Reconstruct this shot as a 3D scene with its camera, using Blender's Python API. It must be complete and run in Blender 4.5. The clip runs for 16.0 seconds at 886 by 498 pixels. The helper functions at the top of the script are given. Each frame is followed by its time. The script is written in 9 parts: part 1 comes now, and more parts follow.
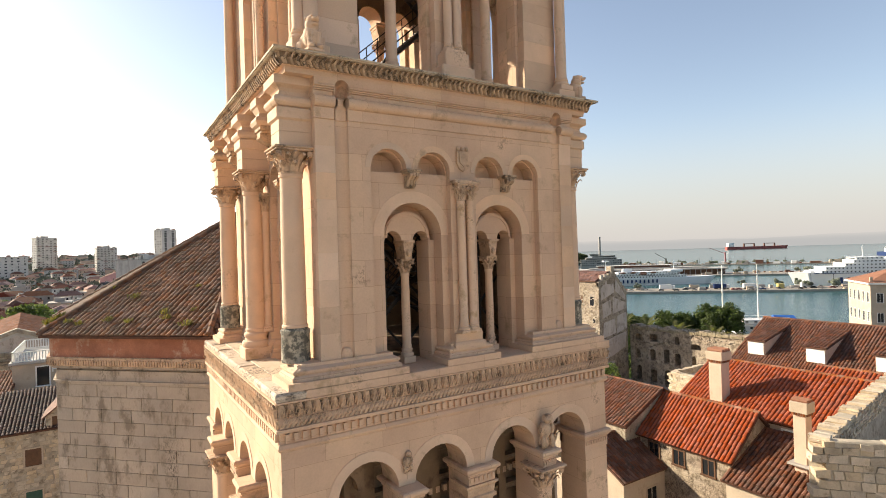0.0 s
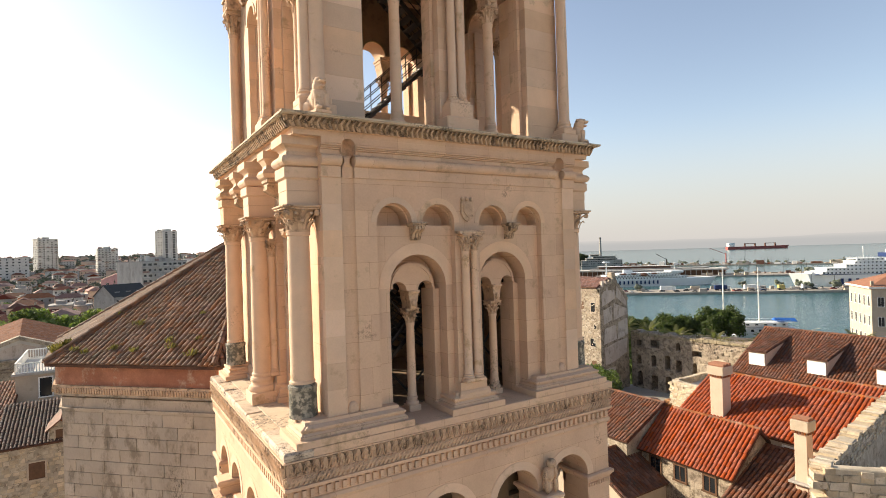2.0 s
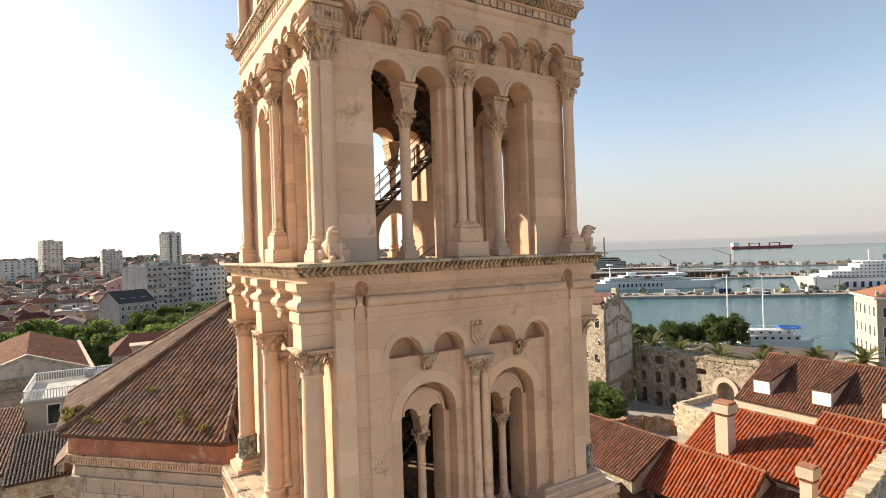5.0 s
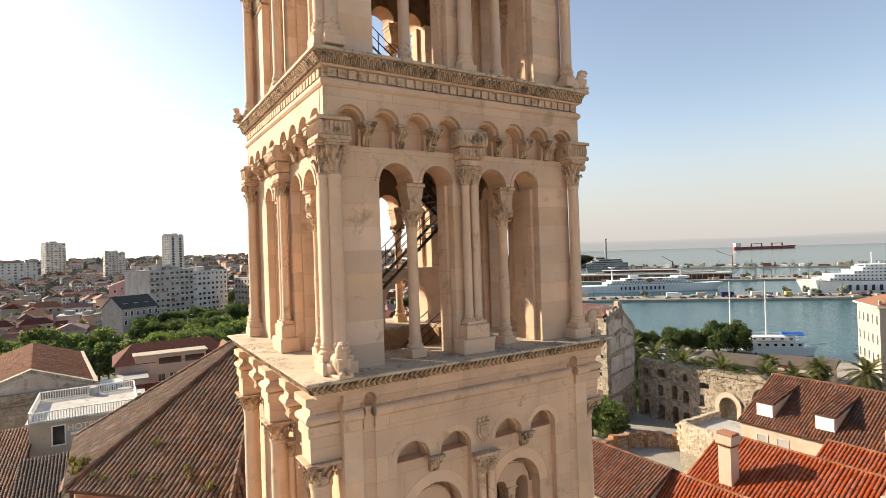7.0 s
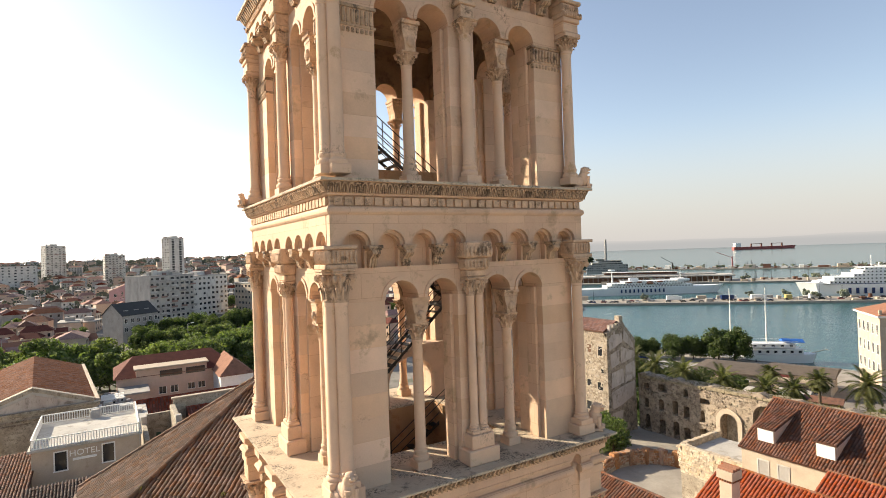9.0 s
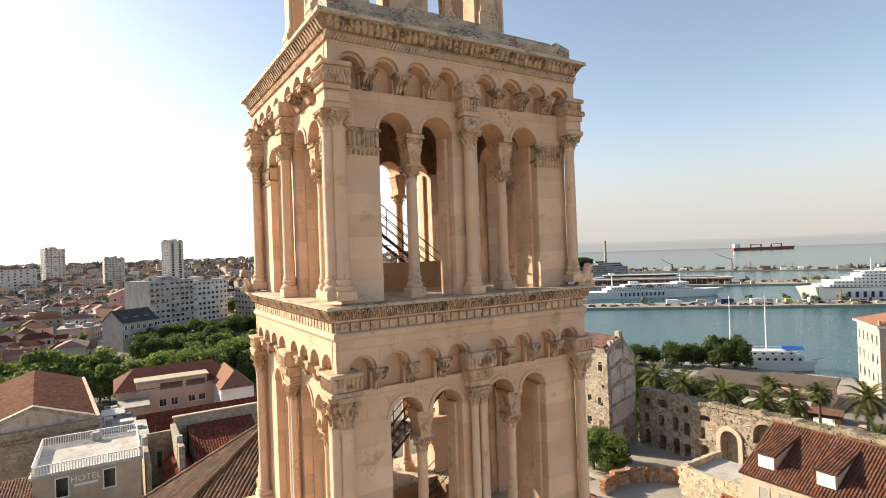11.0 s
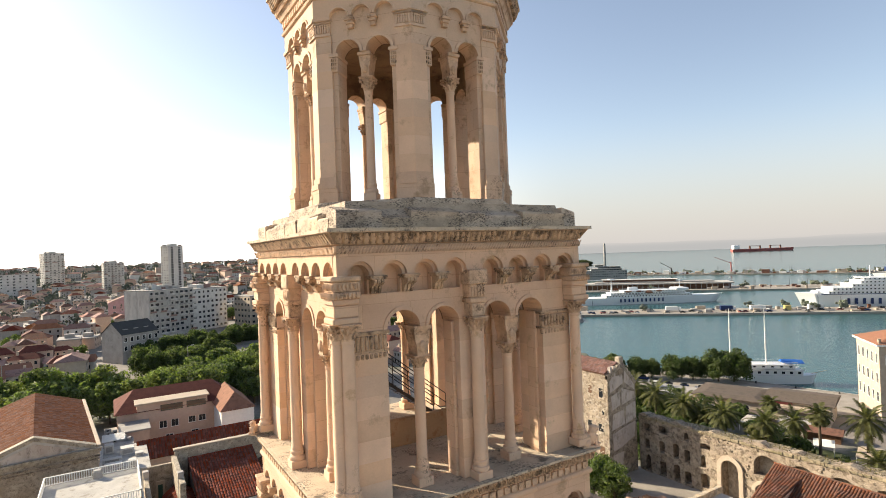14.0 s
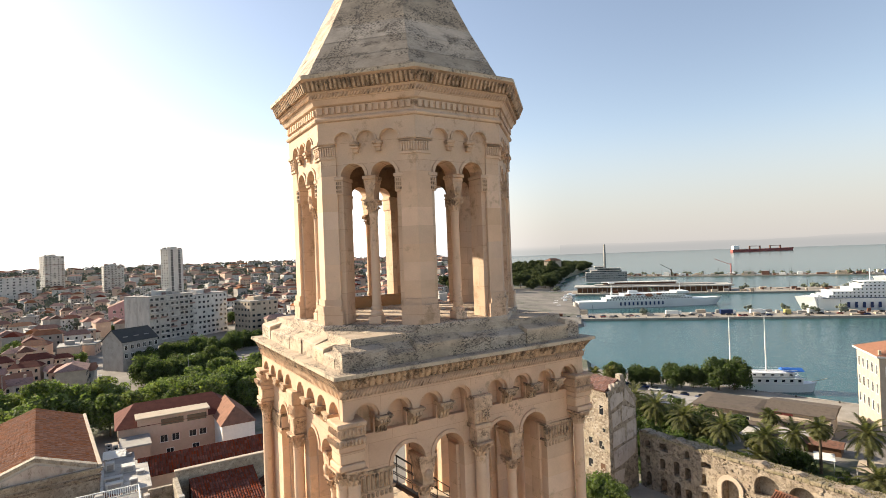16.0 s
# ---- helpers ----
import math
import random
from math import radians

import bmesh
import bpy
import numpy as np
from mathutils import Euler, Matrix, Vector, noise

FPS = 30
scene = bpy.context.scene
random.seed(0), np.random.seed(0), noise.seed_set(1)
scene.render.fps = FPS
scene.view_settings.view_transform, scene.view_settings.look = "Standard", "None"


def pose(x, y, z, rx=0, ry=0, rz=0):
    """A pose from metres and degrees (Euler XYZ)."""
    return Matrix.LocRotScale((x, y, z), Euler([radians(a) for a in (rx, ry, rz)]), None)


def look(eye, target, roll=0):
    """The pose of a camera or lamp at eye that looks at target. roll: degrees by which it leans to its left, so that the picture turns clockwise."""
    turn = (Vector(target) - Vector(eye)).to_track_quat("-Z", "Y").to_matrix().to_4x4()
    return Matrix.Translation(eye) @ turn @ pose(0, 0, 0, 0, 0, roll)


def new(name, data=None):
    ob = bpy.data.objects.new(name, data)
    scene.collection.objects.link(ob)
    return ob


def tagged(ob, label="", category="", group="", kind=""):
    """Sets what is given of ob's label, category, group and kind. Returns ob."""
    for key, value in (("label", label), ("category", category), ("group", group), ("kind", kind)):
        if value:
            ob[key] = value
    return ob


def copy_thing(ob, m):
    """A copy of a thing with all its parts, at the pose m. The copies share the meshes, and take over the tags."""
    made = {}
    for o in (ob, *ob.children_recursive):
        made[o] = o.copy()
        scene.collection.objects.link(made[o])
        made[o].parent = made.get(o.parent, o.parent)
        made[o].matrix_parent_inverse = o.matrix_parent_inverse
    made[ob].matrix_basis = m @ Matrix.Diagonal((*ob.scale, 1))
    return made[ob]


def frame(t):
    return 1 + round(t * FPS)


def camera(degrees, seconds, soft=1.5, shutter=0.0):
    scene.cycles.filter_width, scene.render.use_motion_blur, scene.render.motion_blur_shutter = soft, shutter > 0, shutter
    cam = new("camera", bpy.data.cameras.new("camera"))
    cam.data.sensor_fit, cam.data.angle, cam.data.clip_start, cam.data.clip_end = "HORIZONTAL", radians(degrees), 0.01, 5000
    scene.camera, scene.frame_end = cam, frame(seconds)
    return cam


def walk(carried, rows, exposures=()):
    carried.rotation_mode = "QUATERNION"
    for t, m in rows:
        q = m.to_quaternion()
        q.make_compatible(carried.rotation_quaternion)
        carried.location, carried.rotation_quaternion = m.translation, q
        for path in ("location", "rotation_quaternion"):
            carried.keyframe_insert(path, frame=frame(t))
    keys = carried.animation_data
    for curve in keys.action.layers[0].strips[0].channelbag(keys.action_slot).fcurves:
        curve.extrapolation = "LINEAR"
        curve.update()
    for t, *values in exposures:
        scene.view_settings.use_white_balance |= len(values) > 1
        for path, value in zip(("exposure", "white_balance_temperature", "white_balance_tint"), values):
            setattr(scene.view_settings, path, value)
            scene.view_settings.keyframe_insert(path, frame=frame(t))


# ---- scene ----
cam = camera(78.8, 16.0, soft=0.9)
PATH = [
    (0.0, (-7.005, -14.423, 27.011), (3.634, 2.512, 27.110), -1.76),
    (0.5, (-7.039, -14.447, 27.324), (3.605, 2.485, 27.416), -1.82),
    (1.0, (-7.073, -14.470, 27.622), (3.569, 2.463, 27.714), -1.82),
    (1.5, (-7.106, -14.493, 27.904), (3.523, 2.448, 27.997), -1.83),
    (2.0, (-7.138, -14.516, 28.186), (3.484, 2.430, 28.280), -1.80),
    (2.5, (-7.169, -14.539, 28.518), (3.441, 2.414, 28.608), -1.81),
    (3.0, (-7.199, -14.561, 28.919), (3.397, 2.401, 29.003), -1.84),
    (3.5, (-7.229, -14.583, 29.288), (3.351, 2.389, 29.374), -1.86),
    (4.0, (-7.258, -14.604, 29.875), (3.306, 2.377, 29.958), -1.85),
    (4.5, (-7.287, -14.626, 30.551), (3.256, 2.370, 30.631), -1.86),
    (7.0, (-7.417, -14.727, 33.553), (3.049, 2.315, 33.636), -1.88),
    (7.5, (-7.441, -14.746, 34.251), (3.025, 2.296, 34.330), -1.93),
    (8.0, (-7.464, -14.766, 34.927), (3.000, 2.278, 35.009), -1.94),
    (8.5, (-7.486, -14.784, 35.597), (2.981, 2.257, 35.681), -1.96),
    (9.0, (-7.508, -14.803, 36.279), (2.962, 2.237, 36.368), -2.00),
    (11.5, (-7.605, -14.890, 39.738), (2.880, 2.141, 39.848), -2.06),
    (12.0, (-7.622, -14.907, 40.478), (2.870, 2.120, 40.595), -2.05),
    (12.5, (-7.638, -14.923, 41.249), (2.862, 2.098, 41.373), -2.09),
    (13.0, (-7.654, -14.939, 42.056), (2.846, 2.082, 42.183), -2.09),
    (13.5, (-7.669, -14.955, 42.888), (2.835, 2.065, 43.016), -2.10),
    (14.0, (-7.683, -14.970, 43.690), (2.822, 2.048, 43.826), -2.11),
    (14.5, (-7.696, -14.985, 44.512), (2.808, 2.034, 44.648), -2.14),
    (15.0, (-7.709, -15.000, 45.317), (2.803, 2.015, 45.454), -2.15),
    (15.5, (-7.721, -15.014, 46.113), (2.792, 2.000, 46.252), -2.14),
    (16.0, (-7.732, -15.028, 46.892), (2.778, 1.987, 47.025), -2.18),
]
walk(cam, [(t, look(eye, target, roll)) for t, eye, target, roll in PATH],
     exposures=[(0.0, 1.2, 7250, 14)])

# ---------- world, sun, exposure ----------
EL, AZ = 24.0, 33.5          # sun: height, and turn from +y towards -x
world = bpy.data.worlds.new("world")
scene.world = world
world.use_nodes = True
wn = world.node_tree
sky = wn.nodes.new("ShaderNodeTexSky")
sky.sky_type = "NISHITA"
sky.sun_disc = False
sky.sun_elevation, sky.sun_rotation = radians(EL), radians(-AZ)
sky.air_density, sky.dust_density, sky.ozone_density = 1.0, 0.7, 1.6
soft = wn.nodes.new("ShaderNodeHueSaturation")
soft.inputs["Saturation"].default_value = 0.9
wn.links.new(sky.outputs[0], soft.inputs["Color"])
wn.links.new(soft.outputs[0], wn.nodes["Background"].inputs[0])
wn.nodes["Background"].inputs[1].default_value = 0.094
sun_data = bpy.data.lights.new("sun", "SUN")
sun_data.energy, sun_data.angle, sun_data.color = 4.4, radians(0.6), (1.0, 0.95, 0.79)
sun = new("sun", sun_data)
sun_dir = Vector((-math.sin(radians(AZ)) * math.cos(radians(EL)), math.cos(radians(AZ)) * math.cos(radians(EL)), math.sin(radians(EL))))
sun.matrix_world = look(sun_dir * 100, (0, 0, 0))


# ---------- materials ----------
def material(name, base, rough=0.85, metal=0.0, vary=0.12, scale=1.5, fine=25.0, bump=0.25, stain=None, amount=0.0, stain_scale=2.0,
             stretch=(1, 1, 1), piece=0.0, island=0.0, tint=None, bump_dist=0.02, spec=0.3, speck=None, speck_at=(0.5, 1.0), courses=0.0):
    """A surface with a coarse and a fine change of tone, stains of their own shape and fine relief."""
    m = bpy.data.materials.new(name)
    m.use_nodes = True
    nt = m.node_tree
    bsdf = nt.nodes["Principled BSDF"]
    bsdf.inputs["Roughness"].default_value, bsdf.inputs["Metallic"].default_value = rough, metal
    bsdf.inputs["Specular IOR Level"].default_value = spec
    geo = nt.nodes.new("ShaderNodeNewGeometry")
    mp = nt.nodes.new("ShaderNodeMapping")
    mp.inputs["Scale"].default_value = stretch
    nt.links.new(geo.outputs["Position"], mp.inputs[0])

    def noise_node(s, detail, rough_n=0.6):
        n = nt.nodes.new("ShaderNodeTexNoise")
        n.inputs["Scale"].default_value, n.inputs["Detail"].default_value, n.inputs["Roughness"].default_value = s, detail, rough_n
        nt.links.new(mp.outputs[0], n.inputs["Vector"])
        return n

    def mix(a, b, fac, kind="MIX"):
        x = nt.nodes.new("ShaderNodeMix")
        x.data_type, x.blend_type = "RGBA", kind
        for sock, value in ((x.inputs[0], fac), (x.inputs[6], a), (x.inputs[7], b)):
            if hasattr(value, "node"):
                nt.links.new(value, sock)
            else:
                sock.default_value = value if isinstance(value, (int, float)) else (*value[:3], 1)
        return x.outputs[2]

    def ramp(src, lo, hi, a=0.0, b=1.0):
        r = nt.nodes.new("ShaderNodeMapRange")
        r.inputs[1].default_value, r.inputs[2].default_value, r.inputs[3].default_value, r.inputs[4].default_value = lo, hi, a, b
        nt.links.new(src, r.inputs[0])
        return r.outputs[0]

    n1, n2 = noise_node(scale, 5), noise_node(fine, 4)
    dark = [c * (1 - 1.6 * vary) for c in base]
    light = [min(1, c * (1 + 1.2 * vary)) for c in base]
    col = mix(dark, light, ramp(n1.outputs[0], 0.3, 0.7))
    if tint:
        n4 = noise_node(scale * 0.37 + 0.03, 3)
        col = mix(col, tint, ramp(n4.outputs[0], 0.48, 0.66, 0, 0.75))
    col = mix(col, [0.35] * 3, ramp(n2.outputs[0], 0.35, 0.75, 0, vary * 1.6), "MULTIPLY")
    if piece or island:
        if piece:
            info = nt.nodes.new("ShaderNodeObjectInfo").outputs["Random"]
        else:
            info = geo.outputs["Random Per Island"]
        amt = piece or island
        hsv = nt.nodes.new("ShaderNodeHueSaturation")
        nt.links.new(ramp(info, 0, 1, 1 - amt, 1 + amt), hsv.inputs["Value"])
        sat = nt.nodes.new("ShaderNodeMath")
        sat.operation = "FRACT"
        mul = nt.nodes.new("ShaderNodeMath")
        mul.operation = "MULTIPLY"
        mul.inputs[1].default_value = 7.31
        nt.links.new(info, mul.inputs[0])
        nt.links.new(mul.outputs[0], sat.inputs[0])
        nt.links.new(ramp(sat.outputs[0], 0, 1, 1 - amt * 0.8, 1 + amt * 0.8), hsv.inputs["Saturation"])
        nt.links.new(col, hsv.inputs["Color"])
        col = hsv.outputs[0]
    if stain:
        n3 = noise_node(stain_scale, 7, 0.72)
        col = mix(col, stain, ramp(n3.outputs[0], 0.62 - 0.3 * amount, 0.72 - 0.3 * amount, 0, 0.9))
    if courses:
        # each stone of the coursed masonry has a tone of its own
        sep, com, brick = nt.nodes.new("ShaderNodeSeparateXYZ"), nt.nodes.new("ShaderNodeCombineXYZ"), nt.nodes.new("ShaderNodeTexBrick")
        along = nt.nodes.new("ShaderNodeMath")
        nt.links.new(geo.outputs["Position"], sep.inputs[0])
        nt.links.new(sep.outputs[0], along.inputs[0])
        nt.links.new(sep.outputs[1], along.inputs[1])
        nt.links.new(along.outputs[0], com.inputs[0])
        nt.links.new(sep.outputs[2], com.inputs[1])
        nt.links.new(com.outputs[0], brick.inputs["Vector"])
        for key, value in (("Scale", 1.0), ("Mortar Size", 0.005), ("Mortar Smooth", 0.6), ("Brick Width", 1.25), ("Row Height", 0.56)):
            brick.inputs[key].default_value = value
        brick.inputs["Color1"].default_value, brick.inputs["Color2"].default_value = (1 - courses * 0.8, 1 - courses, 1 - courses, 1), (1, 1 - courses * 0.1, 1 - courses * 0.25, 1)
        brick.inputs["Mortar"].default_value = (0.66, 0.6, 0.54, 1)
        col = mix(col, brick.outputs[0], 1.0, "MULTIPLY")
    if speck:
        # crusts of small dark specks that gather in patches
        n5, n6 = noise_node(15.0, 6, 0.78), noise_node(speck_at[1], 4)
        both = nt.nodes.new("ShaderNodeMath")
        both.operation = "MULTIPLY"
        nt.links.new(ramp(n5.outputs[0], 0.5, 0.57), both.inputs[0])
        nt.links.new(ramp(n6.outputs[0], 0.7 - 0.4 * speck_at[0], 0.82 - 0.4 * speck_at[0], 0, 0.92), both.inputs[1])
        col = mix(col, speck, both.outputs[0])
    nt.links.new(col, bsdf.inputs["Base Color"])
    if bump:
        b = nt.nodes.new("ShaderNodeBump")
        b.inputs["Strength"].default_value, b.inputs["Distance"].default_value = bump, bump_dist
        nt.links.new(mix(n1.outputs[0], n2.outputs[0], 0.6), b.inputs["Height"])
        nt.links.new(b.outputs[0], bsdf.inputs["Normal"])
    return m


def leafy(name, base, tint):
    m = material(name, base, rough=0.6, vary=0.2, scale=0.25, fine=2.5, island=0.38, bump=0, tint=tint, spec=0.06)
    nt = m.node_tree
    bsdf, out = nt.nodes["Principled BSDF"], nt.nodes["Material Output"]
    tr, mx = nt.nodes.new("ShaderNodeBsdfTranslucent"), nt.nodes.new("ShaderNodeMixShader")
    gain = nt.nodes.new("ShaderNodeMix")
    gain.data_type, gain.blend_type = "RGBA", "MULTIPLY"
    gain.inputs[0].default_value = 1.0
    gain.inputs[7].default_value = (1.3, 1.4, 0.8, 1)
    nt.links.new(bsdf.inputs["Base Color"].links[0].from_socket, gain.inputs[6])
    nt.links.new(gain.outputs[2], tr.inputs[0])
    mx.inputs[0].default_value = 0.45
    nt.links.new(bsdf.outputs[0], mx.inputs[1])
    nt.links.new(tr.outputs[0], mx.inputs[2])
    nt.links.new(mx.outputs[0], out.inputs[0])
    return m


STONE = (0.665, 0.452, 0.31)
M = dict(
    block=material("limestone_block", STONE, vary=0.07, scale=1.1, fine=30, piece=0.11, stain=(0.40, 0.28, 0.18), amount=0.14, stain_scale=0.9, tint=(0.6, 0.424, 0.307), speck=(0.17, 0.115, 0.075), speck_at=(0.12, 0.8)),
    wall=material("limestone_wall", STONE, vary=0.08, scale=0.9, fine=26, stain=(0.42, 0.30, 0.19), amount=0.18, stain_scale=1.3, tint=(0.63, 0.439, 0.312), speck=(0.14, 0.095, 0.06), speck_at=(0.14, 0.9), courses=0.15),
    wall_up=material("weathered_upper_wall", (0.63, 0.444, 0.312), vary=0.09, scale=0.9, fine=26, stain=(0.36, 0.25, 0.16), amount=0.22, stain_scale=1.5, tint=(0.57, 0.439, 0.336), speck=(0.12, 0.08, 0.05), speck_at=(0.24, 0.8), courses=0.14),
    column=material("limestone_column", (0.67, 0.453, 0.312), vary=0.06, scale=1.6, fine=40, bump=0.1, stain=(0.40, 0.26, 0.14), amount=0.13, stain_scale=1.1, tint=(0.6, 0.429, 0.312), speck=(0.16, 0.11, 0.07), speck_at=(0.3, 0.8)),
    carved=material("carved_limestone", (0.58, 0.39, 0.259), vary=0.16, scale=3, fine=22, stain=(0.17, 0.11, 0.07), amount=0.28, stain_scale=2.6, speck=(0.08, 0.055, 0.038), speck_at=(0.36, 1.4)),
    # Stained ground, darkened to stand for the shade between carvings.
    gap_shade=material("gap_shade_carving", (0.33, 0.22, 0.14), vary=0.2, scale=4, fine=20, stain=(0.10, 0.065, 0.04), amount=0.38, stain_scale=4.0, speck=(0.06, 0.042, 0.03), speck_at=(0.45, 2.0)),
    ledge=material("weathered_ledge_stone", (0.52, 0.42, 0.31), vary=0.1, scale=1.2, fine=18, stain=(0.11, 0.09, 0.07), amount=0.22, stain_scale=1.7, bump=0.5, speck=(0.07, 0.057, 0.045), speck_at=(0.52, 1.3)),
    lichen=material("lichen_stone", (0.52, 0.405, 0.3), vary=0.16, scale=1.4, fine=14, stain=(0.235, 0.18, 0.135), amount=0.3, stain_scale=2.0, bump=0.6, piece=0.14, speck=(0.07, 0.054, 0.042), speck_at=(0.68, 1.0), stretch=(1, 1, 1.9)),
    mottled=material("mottled_base_stone", (0.42, 0.37, 0.29), vary=0.2, scale=4, fine=30, stain=(0.09, 0.085, 0.07), amount=0.62, stain_scale=6, bump=0.5),
    # Stained stone whose dark base colour carries the shade inside the tower.
    soffit=material("shade_dark_inner_stone", (0.22, 0.145, 0.088), vary=0.12, scale=1.2, fine=20, stain=(0.12, 0.075, 0.05), amount=0.35, stain_scale=1.6),
    orange=material("orange_plaster", (0.40, 0.235, 0.125), vary=0.1, scale=1.2, fine=20, stain=(0.32, 0.15, 0.07), amount=0.25),
    iron=material("dark_iron", (0.06, 0.05, 0.045), rough=0.5, metal=0.6, vary=0.1, scale=6, bump=0.05),
    pink=material("faded_red_plaster", (0.42, 0.17, 0.10), vary=0.18, scale=1.3, fine=16, stain=(0.50, 0.34, 0.25), amount=0.3, stain_scale=0.8, tint=(0.36, 0.13, 0.075)),
    ashlar=material("pale_ashlar", (0.46, 0.365, 0.285), vary=0.1, scale=0.7, fine=14, piece=0.08, stain=(0.22, 0.17, 0.125), amount=0.34, stain_scale=1.1, stretch=(1, 1, 0.55), speck=(0.12, 0.095, 0.07), speck_at=(0.3, 0.5)),
    rubble=material("rubble_stone", (0.54, 0.43, 0.31), vary=0.15, scale=1.6, fine=14, piece=0.2, stain=(0.24, 0.18, 0.12), amount=0.2, stain_scale=1.5, bump=0.6),
    mortar=material("mortar", (0.45, 0.375, 0.285), vary=0.15, scale=2, fine=20, bump=0.6),
    pale_rubble=material("pale_rubble", (0.41, 0.345, 0.275), vary=0.15, scale=1.6, fine=10, island=0.16, stain=(0.26, 0.2, 0.14), amount=0.3, bump=0.6),
    old_plaster=material("old_pale_plaster", (0.50, 0.42, 0.36), vary=0.1, scale=0.7, fine=8, stain=(0.25, 0.20, 0.16), amount=0.3, stain_scale=0.9, tint=(0.42, 0.33, 0.27), stretch=(1, 1, 0.5), bump=0.4),
    earth=material("dry_earth_and_moss", (0.31, 0.25, 0.165), vary=0.22, scale=1.2, fine=8, stain=(0.17, 0.145, 0.075), amount=0.34, stain_scale=1.1, bump=0.9, bump_dist=0.1),
    tile_wine=material("deep_red_roof_tile", (0.21, 0.058, 0.036), vary=0.15, scale=0.6, fine=8, island=0.2, stain=(0.11, 0.04, 0.03), amount=0.2, stain_scale=0.8, spec=0.08),
    lawn=material("park_lawn", (0.075, 0.095, 0.035), vary=0.25, scale=0.4, fine=6, stain=(0.13, 0.115, 0.06), amount=0.25, stain_scale=0.3, bump=0.5),
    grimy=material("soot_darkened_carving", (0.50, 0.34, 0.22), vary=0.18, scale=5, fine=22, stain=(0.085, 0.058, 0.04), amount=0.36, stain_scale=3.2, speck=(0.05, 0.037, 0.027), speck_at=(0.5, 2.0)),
    rubble_wall=material("rubble_wall", (0.44, 0.37, 0.285), vary=0.2, scale=1.3, fine=5, stain=(0.20, 0.155, 0.11), amount=0.36, stain_scale=2.4, tint=(0.30, 0.245, 0.185), bump=0.9, bump_dist=0.08),
    ruin=material("stained_ruin_masonry", (0.40, 0.325, 0.245), vary=0.2, scale=1.2, fine=5, stain=(0.15, 0.115, 0.08), amount=0.42, stain_scale=1.6, tint=(0.46, 0.39, 0.31), bump=1.0, bump_dist=0.15, speck=(0.06, 0.045, 0.034), speck_at=(0.55, 0.5), courses=0.2),
    brick=material("red_brick_ruin", (0.36, 0.19, 0.11), vary=0.2, scale=1.5, fine=12, piece=0.25, stain=(0.4, 0.32, 0.23), amount=0.25, stain_scale=1.0, bump=0.6),
    rose=material("pink_render", (0.52, 0.30, 0.29), vary=0.08, scale=0.4, fine=4, stain=(0.42, 0.25, 0.23), amount=0.2),
    tile_char=material("soot_dark_roof_tile", (0.10, 0.06, 0.048), vary=0.2, scale=1.0, fine=12, island=0.3, stain=(0.05, 0.04, 0.036), amount=0.34, stain_scale=1.6),
    tile_red=material("new_red_roof_tile", (0.33, 0.078, 0.032), vary=0.12, scale=1.2, fine=12, island=0.11, stain=(0.20, 0.045, 0.02), amount=0.16, stain_scale=1.0),
    tile_old=material("old_brown_roof_tile", (0.18, 0.075, 0.045), vary=0.2, scale=1.0, fine=12, island=0.22, stain=(0.085, 0.055, 0.04), amount=0.34, stain_scale=1.6),
    tile_maus=material("weathered_roof_tile", (0.185, 0.098, 0.062), vary=0.22, scale=0.9, fine=12, island=0.3, stain=(0.095, 0.062, 0.043), amount=0.42, stain_scale=1.4),
    tile_orange=material("orange_roof_tile", (0.27, 0.115, 0.065), vary=0.15, scale=0.6, fine=8, island=0.25, stain=(0.15, 0.075, 0.05), amount=0.2, stain_scale=0.6, spec=0.08),
    tile_dark=material("dark_red_roof_tile", (0.13, 0.036, 0.024), vary=0.15, scale=0.6, fine=8, island=0.2, spec=0.08),
    under=material("roof_bed", (0.12, 0.055, 0.035), vary=0.2, scale=2, fine=12),
    cream=material("cream_plaster", (0.47, 0.375, 0.285), vary=0.08, scale=0.6, fine=8, stain=(0.36, 0.28, 0.2), amount=0.14, stain_scale=0.7),
    peach=material("peach_render", (0.56, 0.40, 0.305), vary=0.05, scale=1.2, fine=10, stain=(0.5, 0.34, 0.24), amount=0.12),
    white=material("white_paint", (0.78, 0.75, 0.70), rough=0.6, vary=0.04, scale=1.5, fine=9, bump=0.05),
    deck=material("pale_deck", (0.45, 0.415, 0.37), vary=0.1, scale=0.5, fine=6, bump=0.1, stain=(0.27, 0.24, 0.2), amount=0.28, stain_scale=0.7),
    concrete=material("grey_concrete", (0.36, 0.33, 0.30), vary=0.1, scale=0.3, fine=3, stain=(0.2, 0.18, 0.16), amount=0.2, stain_scale=0.2),
    paving=material("paving", (0.33, 0.29, 0.245), vary=0.12, scale=0.25, fine=3, stain=(0.27, 0.23, 0.19), amount=0.25, stain_scale=0.15),
    # Ground lightened in its colour for the haze over the town.
    ground=material("town_ground", (0.24, 0.21, 0.18), vary=0.2, scale=0.05, fine=0.6, stain=(0.09, 0.1, 0.06), amount=0.3, stain_scale=0.04),
    asphalt=material("asphalt", (0.06, 0.058, 0.055), vary=0.1, scale=0.3, fine=4),
    glass=material("dark_window_glass", (0.018, 0.02, 0.023), rough=0.15, vary=0.05, scale=1, bump=0.0, spec=0.6),
    green=material("green_shutter", (0.035, 0.085, 0.06), rough=0.6, vary=0.1, scale=3, bump=0.05),
    brown=material("brown_wood", (0.13, 0.065, 0.035), rough=0.7, vary=0.15, scale=3, fine=30),
